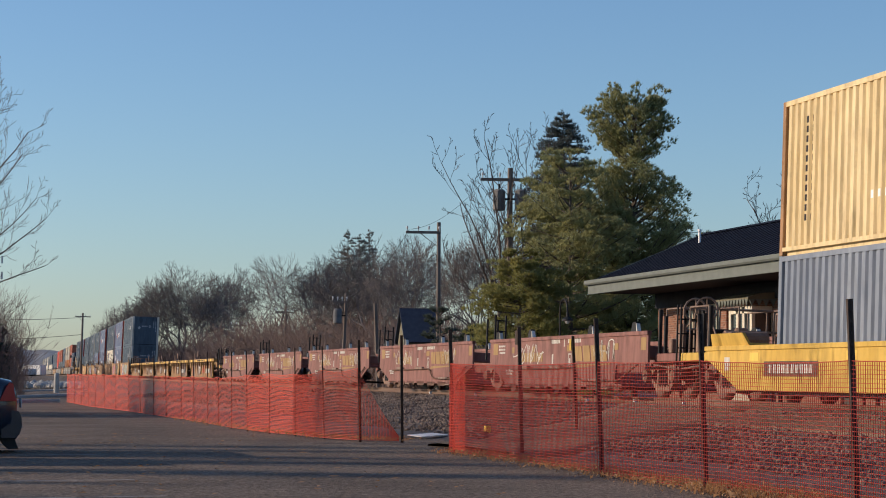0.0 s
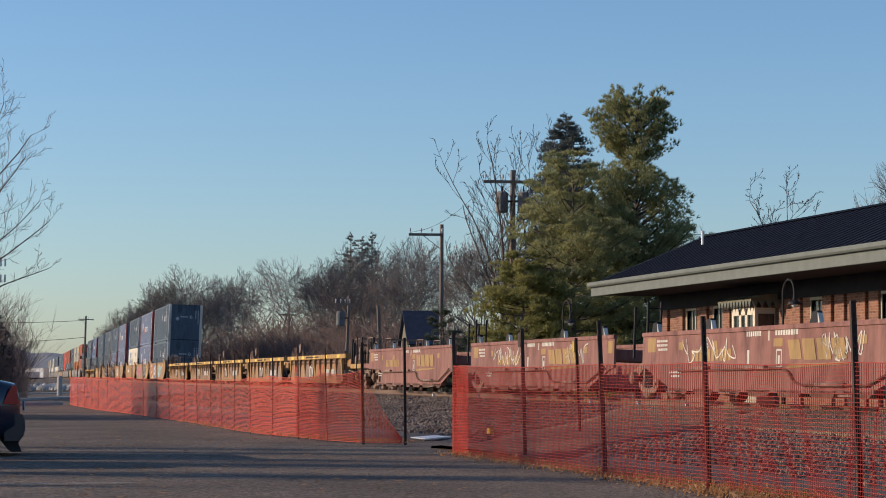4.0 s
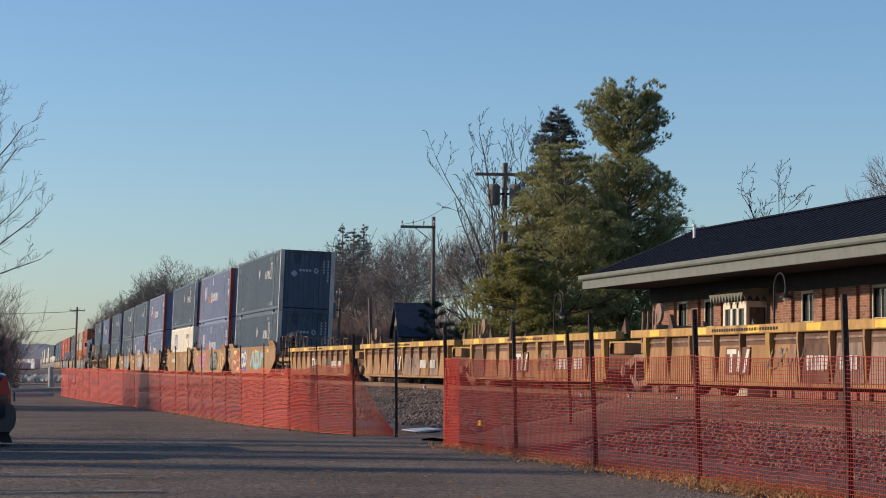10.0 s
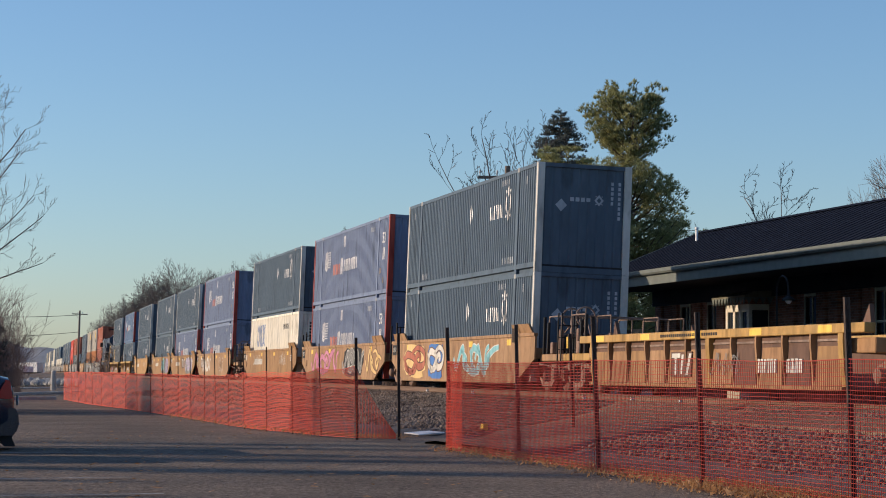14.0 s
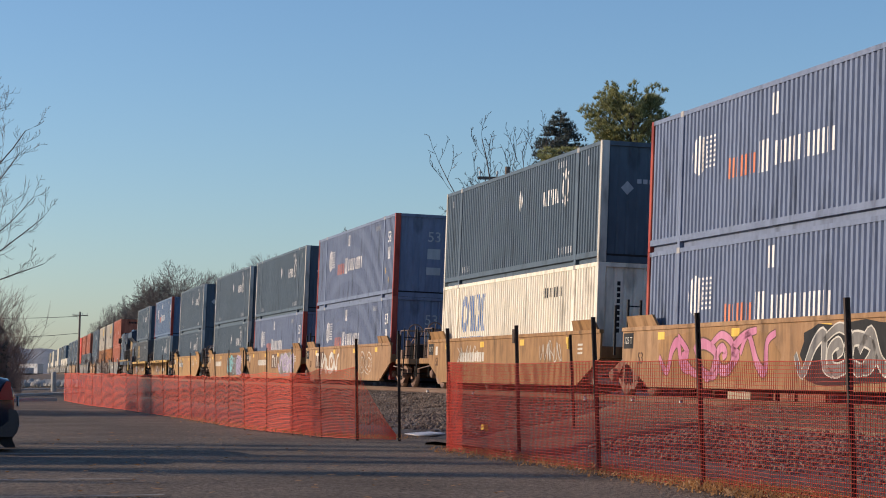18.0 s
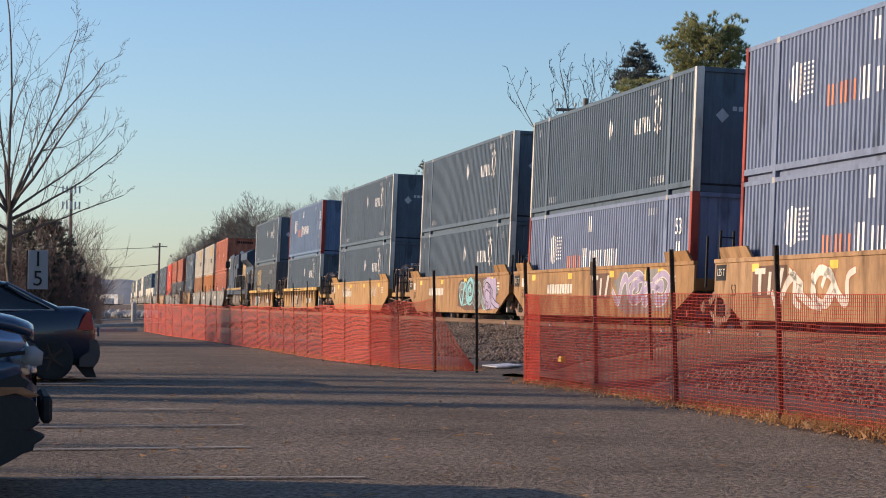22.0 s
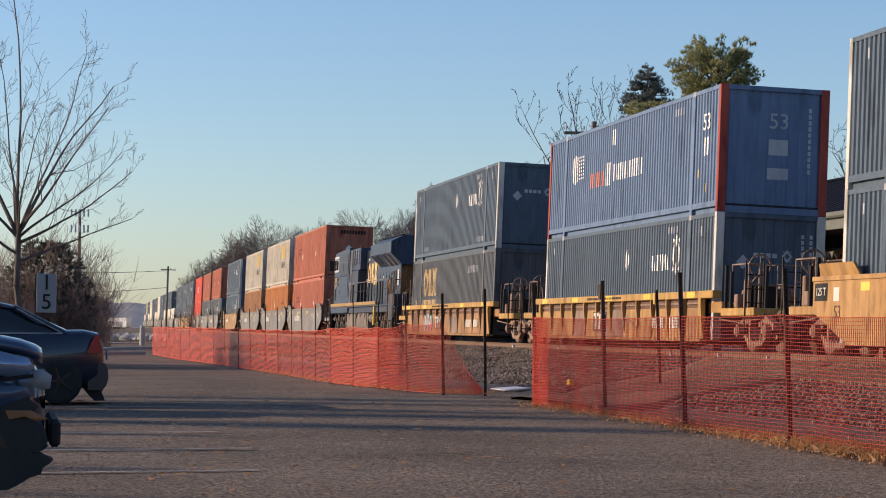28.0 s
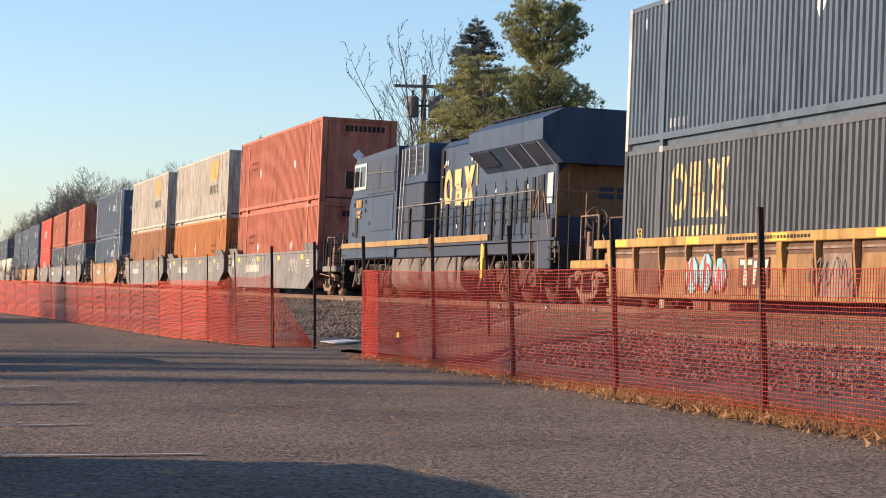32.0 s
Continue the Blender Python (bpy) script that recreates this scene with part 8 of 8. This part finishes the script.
        for k in (-1.85, 0.0, 1.85):
            part("wheelset", Geo().lathe([(-0.82, 0.48), (-0.72, 0.53), (-0.68, 0.55), (-0.66, 0.2), (0.66, 0.2), (0.68, 0.55), (0.72, 0.53), (0.82, 0.48)], "x", 22), M["wheel"], t, at=pose(0, k, 0.53), smooth=True)
            part("journal_box", Geo().box(-1.30, -1.10, k - 0.19, k + 0.19, 0.36, 0.70, 0.04), M["tank"], t, "pale dusty journal box")
            part("bearing_cap", Geo().lathe([(-1.36, 0.06), (-1.34, 0.11), (-1.30, 0.13)], "x", 12, (0, k, 0.53)), M["gear"], t)
            part("brake_cylinder", Geo().lathe([(-0.20, 0.05), (-0.16, 0.10), (0.16, 0.10), (0.20, 0.05)], "y", 10, (-1.27, k + 0.72, 0.86)), M["tank"], t)
            part("brake_rod", Geo().tube((-1.24, k + 0.28, 0.92), (-1.24, k + 0.78, 0.30), 0.035, n=6), M["tank"], t)
            part("brake_hanger", Geo().tube((-1.22, k - 0.35, 0.95), (-1.22, k - 0.55, 0.25), 0.03, n=6), M["gear"], t)
            part("spring", Geo().lathe([(0, 0.06), (0.05, 0.09), (0.1, 0.06), (0.15, 0.09), (0.2, 0.06)], "z", 10, (-1.22, k - 0.42, 0.62)), M["gear"], t)
    for e, yy in ((-1, ya), (1, yb)):
        part("pilot", Geo().slab([(yy + e * 0.05, 0.22), (yy + e * 0.12, 0.22), (yy + e * 0.06, 1.3), (yy - e * 0.01, 1.3)][::e], -1.4, 1.4), M["black"], c)
        part("coupler", Geo().box(-0.15, 0.15, min(yy, yy + e * 0.55), max(yy, yy + e * 0.55), 0.72, 1.0, 0.03), M["truck"], c)
    return c


def the_train():
    # head: yellow car with a 40 ft stack, then five red-brown and five ribbed tan units, all empty
    L = 18.4
    ride(smooth_well(L, "yellow", 101, "bright yellow plate-sided well car", True, True, "", 1.03), -157.4 + L / 2)
    ride(make("bluegrey", 12.19, 2.44, 2.59), -148.15, 0.12)
    ride(make("cream", 12.19, 2.44, 2.896), -148.15, 0.12 + 2.60)
    for i in range(5):
        a = -135.4 + 15.8 * i
        u = smooth_well(13.75, "oxide", 110 + i, "red-brown plate-sided well car, empty and graffitied", i == 0, i == 4, "", 1.42, False)
        part("emblem", paint_on(bars(-2.75, 0.98, 2.6, 0.38, 4, 0.16, -0.14) + [[(-1.3, 0.64), (-1.5, 0.72), (-4.2, 0.74), (-4.2, 0.71)]], -1.486, None, 0.009), M["ochremark"], u, "ochre plain trade bars with a streak below")
        ride(u, a + 6.87)
    for i, (a, b) in enumerate(((-53.7, -38.4), (-37.2, -22.8), (-21.7, -7.3), (-6.2, 8.7), (10.0, 26.0))):
        ride(ribbed_well(b - a, "tan", "chordyellow", 130 + i, "tan ribbed well car with a yellow top chord, empty", i == 0, i == 4, "red" if i == 0 else ""), (a + b) / 2)
    # loaded units: front end of the containers, upper, lower, car
    S = [(31.1, "slate", "slate", ("s", "rustcar", "teal", True, False)), (50.5, "navyred", "navyred", ("s", "rustcar", "pink", False, False)), (70.3, "slate", "whitecsx", ("s", "ochrecar", "", False, True)),
         (94.3, "navyred", "navyred", ("s", "rustcar", "white", True, False)), (113.9, "slate", "navyred", ("s", "ochrecar", "violet", False, False)), (132.7, "slate", "slate", ("s", "ochrecar", "mural", False, True)),
         (156.1, "slate", "slate", ("s", "goldcar", "", True, True)), (179.9, "navy", "slate", ("r", "goldcar", "", True, True)), (203.4, "slate", "darkcsx", ("r", "tan", "teal", True, True)),
         (249.2, "orange", "orange", ("s", "grey", "", True, False)), (268.5, "whiteyl", "amber", ("s", "grey", "", False, False)), (288.2, "whiteyl", "rust", ("s", "grey", "", False, True)),
         (311.0, "slate", "slate", ("s", "rustcar", "", True, True)), (337.5, "orange", "slate_b", ("s", "grey", "", True, False)), (356.9, "orange", "slate_b", ("s", "grey", "", False, False)), (376.3, "red", "red", ("s", "grey", "", False, True)),
         (400.0, "slate", "slate", ("s", "rustcar", "", True, False)), (419.5, "slate", "slate", ("s", "rustcar", "", False, False)), (439.0, "slate", "slate", ("s", "grey", "", False, True))]
    far = [(None, "plainwhite"), ("slate", "plainwhite"), ("slate_b", "plainwhite"), ("slate", "slate"), ("plainwhite", "plainwhite"), ("slate", "plainwhite"), ("slate_b", "slate"), ("plainwhite", "plainwhite"), ("slate", "plainwhite"), ("whiteyl", "slate"), ("slate", "plainwhite")]
    S += [(463.0 + 19.6 * i + 4.0 * (i // 3), u, l, ("s", "grey", "", i % 3 == 0, i % 3 == 2)) for i, (u, l) in enumerate(far)]
    for i, (a, up, low, (ty, col, art, fr, re)) in enumerate(S):
        mid = a + 8.077
        if ty == "s":
            lab = {"rustcar": "rust-brown plate-sided well car with spray paint", "ochrecar": "ochre-brown plate-sided well car, weathered", "goldcar": "weathered golden-yellow plate-sided well car under a stack", "grey": "dusty grey plate-sided well car"}[col]
            ride(smooth_well(18.1, col, 150 + i, lab, fr, re, art), mid)
        else:
            ride(ribbed_well(18.2 if i == 8 else 17.4, col, "chordyellow", 150 + i, "yellow-tan ribbed well car under a stack", True, True, art), mid)
        ride(make(low), mid, 0.24)
        if up:
            ride(make(up), mid, 0.24 + 2.90)
    ride(locomotive(), 233.9)


# ---- parked cars ----
def loft(sections, mat, name, parent, label=""):
    """Sections along the car: each a list of (x, z) half outline mirrored, at a y; lofted with smooth shading."""
    V, F = [], []
    k = None
    for y, half in sections:
        ring = [(x, y, z) for x, z in half] + [(-x, y, z) for x, z in reversed(half)]
        k = len(ring)
        V += ring
    for i in range(len(sections) - 1):
        F += [(i * k + j, i * k + (j + 1) % k, (i + 1) * k + (j + 1) % k, (i + 1) * k + j) for j in range(k)]
    F += [tuple(range(k - 1, -1, -1)), tuple(range((len(sections) - 1) * k, len(sections) * k))]
    return part(name, mesh_of(name, V, F, mat, True), mat, parent, label)


def lens(pts, x, bulge, inner=0.55):
    """A bulging lamp glass over an outline of (y, z) on the side at x."""
    cy, cz = sum(p[0] for p in pts) / len(pts), sum(p[1] for p in pts) / len(pts)
    n = len(pts)
    V = [(x, y, z) for y, z in pts] + [(x + bulge * 0.8, cy + (y - cy) * inner, cz + (z - cz) * inner) for y, z in pts] + [(x + bulge, cy, cz)]
    F = [(i, (i + 1) % n, n + (i + 1) % n, n + i) for i in range(n)] + [(n + i, n + (i + 1) % n, 2 * n) for i in range(n)]
    g = Geo()
    g.v, g.f = V, F
    return g


def torn_front(c, paint):
    """Front end of a car that has lost its bumper skin: bare dark core, hanging flap, exposed lamps."""
    ys = (-2.30, -2.27, -2.18, -2.0, -1.8)
    loft([(y, [(0.40, z - 0.02), (w * 0.95, z - 0.03), (w, z - 0.005), (w * 0.97, z + 0.02), (w * 0.5, z + 0.04)]) for y, w, z in zip(ys, (0.70, 0.78, 0.83, 0.86, 0.875), (0.735, 0.752, 0.778, 0.806, 0.83))], M[paint], "hood_lip", c, "curled front edge of the hood")
    for sd in (-1, 1):
        lamp = part("headlight", lens([(-1.82, 0.72), (-1.95, 0.672), (-2.10, 0.645), (-2.20, 0.648), (-2.255, 0.69), (-2.22, 0.735), (-2.05, 0.768), (-1.82, 0.79)], sd * 0.868, sd * 0.05), M["headlight"], c, "scuffed clear headlight", smooth=True)
        part("reflector_bowl", lens([(-1.90, 0.70), (-2.05, 0.675), (-2.08, 0.72), (-1.93, 0.755)], sd * 0.912, sd * 0.012), M["steel"], lamp, smooth=True)
        part("lamp_bezel", Geo().tube((sd * 0.885, -1.82, 0.712), (sd * 0.885, -2.10, 0.638), 0.010, n=5).tube((sd * 0.885, -2.10, 0.638), (sd * 0.885, -2.25, 0.655), 0.010, n=5), M["black"], lamp)
        part("corner_lamp", lens([(-2.225, 0.612), (-2.30, 0.590), (-2.345, 0.598), (-2.352, 0.655), (-2.30, 0.685), (-2.25, 0.68)], sd * 0.80, sd * 0.04), M["signface"], c, "loose pale corner lamp", smooth=True)
        part("fender_edge", lens([(-1.80, 0.66), (-2.08, 0.625), (-2.22, 0.60), (-2.24, 0.56), (-2.02, 0.50), (-1.80, 0.50)], sd * 0.862, sd * 0.03), M[paint], c, "creased fender edge", smooth=True)
        part("torn_skin", lens([(-2.10, 0.50), (-2.24, 0.50), (-2.335, 0.462), (-2.28, 0.452), (-2.20, 0.47), (-2.12, 0.46)], sd * 0.872, sd * 0.012), M["rust"], c, "torn reddish-brown bumper skin")
        part("dent_fold", lens([(-1.85, 0.47), (-2.05, 0.45), (-2.12, 0.33), (-1.95, 0.30), (-1.85, 0.33)], sd * 0.868, sd * 0.02), M["gear"], c, "dusty folded metal")
        part("hanging_flap", Geo().slab([(-1.8, 0.29), (-2.22, 0.315), (-2.30, 0.30), (-2.365, 0.278), (-2.345, 0.262), (-2.31, 0.245), (-2.30, 0.215), (-2.24, 0.20), (-2.17, 0.165), (-2.12, 0.145), (-1.8, 0.14)], sd * 0.60, sd * 0.874), M["rubber"], c, "hanging black plastic flap")
    core = Geo().slab([(-1.8, 0.60), (-2.19, 0.588), (-2.22, 0.575), (-2.235, 0.545), (-2.28, 0.52), (-2.25, 0.485), (-2.23, 0.462), (-2.30, 0.44), (-2.325, 0.40), (-2.335, 0.36), (-2.29, 0.315), (-2.0, 0.295), (-1.8, 0.295)], -0.866, 0.866)
    part("bumper_core", core, M["rubber"], c, "bare dark bumper core")
    part("bumper_beam", Geo().box(-0.62, 0.62, -2.41, -2.345, 0.325, 0.45, 0.018), M["rubber"], c, "black end of the bumper beam")


def sedan(paint, label, at, torn=False):
    """A sedan on its wheels, 4.7 m long, nose towards -y of its own frame, tail at +y."""
    c = thing("parked_car", label, "car", "cars parked in the lot", at=at)
    body = []
    for y, w, z0, z1, zs in ((-2.32, 0.62, 0.36, 0.60, 0.5), (-2.25, 0.76, 0.24, 0.70, 0.55), (-1.9, 0.86, 0.20, 0.82, 0.6), (-1.3, 0.90, 0.20, 0.90, 0.62), (-0.8, 0.90, 0.20, 0.96, 0.64), (0.9, 0.90, 0.20, 0.99, 0.66), (1.6, 0.90, 0.22, 1.03, 0.68), (2.1, 0.86, 0.22, 1.04, 0.70), (2.3, 0.80, 0.22, 1.0, 0.68), (2.38, 0.70, 0.30, 0.82, 0.62)):
        body.append((y, [(w * 0.5, z0), (w * 0.92, z0 + 0.04), (w, z0 + 0.2), (w, zs), (w * 0.985, z1 - 0.09), (w * 0.90, z1 - 0.015), (w * 0.5, z1 + 0.015)]))
    loft(body, M[paint], "body", c)
    cab = []
    for y, w, z in ((-0.95, 0.72, 0.98), (-0.55, 0.70, 1.16), (-0.1, 0.66, 1.36), (0.25, 0.64, 1.43), (0.75, 0.63, 1.44), (1.15, 0.64, 1.36), (1.55, 0.68, 1.18), (1.85, 0.72, 1.05)):
        cab.append((y, [(0.80, 0.90), (0.79, 0.98), ((w + 0.8) / 2 + 0.03, (z + 0.98) / 2), (w + 0.01, z - 0.05), (w - 0.10, z - 0.005), (w * 0.4, z + 0.012)]))
    loft(cab, M["glass_car"], "greenhouse", c, "dark tinted car glass")
    roof = [(y, [(w + 0.012, z - 0.045), (w + 0.016, z - 0.02), (w - 0.08, z + 0.016), (w * 0.4, z + 0.03)]) for y, w, z in ((-0.12, 0.66, 1.36), (0.25, 0.64, 1.43), (0.75, 0.63, 1.44), (1.12, 0.64, 1.37))]
    loft(roof, M[paint], "roof", c)
    for sd in (-1, 1):
        for a, d in (((sd * 0.80, -0.95, 0.97), (sd * 0.665, -0.1, 1.355)), ((sd * 0.80, 0.42, 0.98), (sd * 0.66, 0.42, 1.42)), ((sd * 0.80, 1.85, 1.0), (sd * 0.655, 1.12, 1.37))):
            part("pillar", Geo().tube(a, d, 0.035, n=6), M[paint], c)
    tyre = Geo().lathe([(-0.1, 0.22), (-0.11, 0.29), (-0.09, 0.32), (0.09, 0.32), (0.11, 0.29), (0.1, 0.22)], "x", 24).mesh("tyre", M["rubber"], True)
    rim = Geo().lathe([(-0.105, 0.03), (-0.105, 0.06), (-0.08, 0.07), (-0.085, 0.2), (-0.10, 0.22), (0.10, 0.22), (0.085, 0.2), (0.08, 0.06)], "x", 20).mesh("rim", M["gear"])
    for sd in (-1, 1):
        for y in (-1.42, 1.76):
            w = part("wheel", tyre, None, c, at=pose(sd * 0.80, y, 0.32, 0, 0, 0 if sd < 0 else 180))
            part("rim", rim, None, w)
            for i in range(5):
                a = 6.2832 * i / 5
                part("spoke", Geo().tube((-0.10, 0, 0), (-0.10, 0.2 * math.cos(a), 0.2 * math.sin(a)), 0.022, n=5), M["gear"], w)
        part("tail_light", Geo().slab([(2.13, 0.72), (2.355, 0.72), (2.315, 0.97), (2.26, 0.985), (2.20, 0.88)], sd * 0.56, sd * 0.868), M["taillight"], c, "red tail light")
        if not torn:
            part("headlight", Geo().slab([(-2.27, 0.60), (-2.02, 0.63), (-1.86, 0.70), (-1.88, 0.775), (-2.14, 0.735)], sd * 0.46, sd * 0.868), M["headlight"], c, "clear headlight")
        part("window_trim", Geo().tube((sd * 0.815, -0.9, 0.985), (sd * 0.815, 1.8, 1.0), 0.012, n=5).tube((sd * 0.815, 1.8, 1.0), (sd * 0.69, 1.16, 1.345), 0.012, n=5), M["steel"], c, "thin bright window trim")
        m = part("mirror", Geo().box(min(sd * 0.86, sd * 1.04), max(sd * 0.86, sd * 1.04), -0.72, -0.60, 0.95, 1.08, 0.03), M[paint], c)
        part("mirror_glass", Geo().box(min(sd * 0.88, sd * 1.02), max(sd * 0.88, sd * 1.02), -0.598, -0.59, 0.965, 1.065), M["headlight"], m)
        for y in (0.35, -0.55):
            part("door_handle", Geo().box(min(sd * 0.90, sd * 0.93), max(sd * 0.90, sd * 0.93), y + 0.2, y + 0.36, 0.80, 0.825, 0.006), M["black"], c)
    part("rear_bumper", Geo().slab([(2.16, 0.20), (2.36, 0.20), (2.42, 0.26), (2.45, 0.36), (2.44, 0.50), (2.40, 0.58), (2.26, 0.60), (2.16, 0.56)], -0.80, 0.80), M[paint], c)
    if not torn:
        # low dark piece, shaped to fit the outline from the camera's view
        part("bumper_skirt", Geo().slab([(2.10, 0.24), (2.42, 0.26), (2.36, 0.17), (2.41, 0.05), (2.26, 0.045), (2.20, 0.12)], -0.78, 0.70), M["rubber"], c, "dark piece under the tail, shaped to fit the view")
        part("bumper_trim", Geo().tube((-0.80, 2.455, 0.36), (0.80, 2.455, 0.36), 0.012, n=5), M["steel"], c)
    if torn:
        torn_front(c, paint)
    else:
        loft([(y, [(w * 0.5, 0.24 + k), (w * 0.9, 0.25 + k), (w, 0.30 + k), (w, 0.44), (w * 0.95, 0.475), (w * 0.5, 0.485)]) for y, w, k in ((-2.40, 0.50, 0.05), (-2.38, 0.66, 0.03), (-2.32, 0.76, 0.0), (-2.2, 0.83, -0.03), (-2.0, 0.885, -0.05))], M["carblack"], "front_bumper", c, "dark bumper with a chin below it")
        for sd in (-1, 1):
            part("turn_signal", Geo().slab([(-2.335, 0.49), (-2.26, 0.485), (-2.22, 0.51), (-2.315, 0.528)], sd * 0.52, sd * 0.77), M["signal"], c, "amber turn signal lens")
        part("plate_bracket", Geo().box(-0.20, 0.20, -2.445, -2.395, 0.35, 0.475, 0.008), M["black"], c, "empty black plate bracket")
        part("hood_seam", Geo().tube((-0.62, -2.2, 0.715), (0.62, -2.2, 0.715), 0.008, n=4), M["black"], c)
        part("grille", Geo().box(-0.40, 0.40, -2.345, -2.25, 0.52, 0.62, 0.02), M["black"], c)
    pl = part("number_plate", Geo().box(-0.26, 0.26, 2.452, 2.462, 0.62, 0.76), M["paintwhite"], c)
    part("plate_bars", Geo().box(-0.18, -0.04, 2.463, 2.466, 0.66, 0.72).box(0.02, 0.16, 2.463, 2.466, 0.66, 0.72), M["markblue"], pl)
    part("exhaust", Geo().tube((0.5, 2.0, 0.25), (0.5, 2.36, 0.24), 0.035, n=8), M["steel"], c)
    part("under_body", Geo().box(-0.75, 0.75, -2.0, 2.0, 0.17, 0.24), M["black"], c)
    return c


def cars():
    # tails point into the lot, towards +x
    sedan("carblack", "black sedan parked with its tail to the lane", pose(-1.02, 31.4, 0, 0, 0, -90))
    # unseen car behind the near one, added to deepen the shadow on the lot
    sedan("carblack", "dark sedan hidden from view, added for its shadow", pose(-2.45, 28.6, 0, 0, 0, -90))
    sedan("carblue", "dark blue car with a torn-off front bumper", pose(-2.1, 12.9, 0, 0, 0, 90) @ Matrix.Diagonal((1, 1, 1.24, 1)), True)


ground()
crossing()
ballast()
rails()
lot_details()
fences()
station()
gooseneck(20.3, 66.5, 0.35, 3.4)
gooseneck(24.0, 57.0, 0.33, 3.75)
far_things()
speed_sign()
cars()
trees()
the_train()
motions()
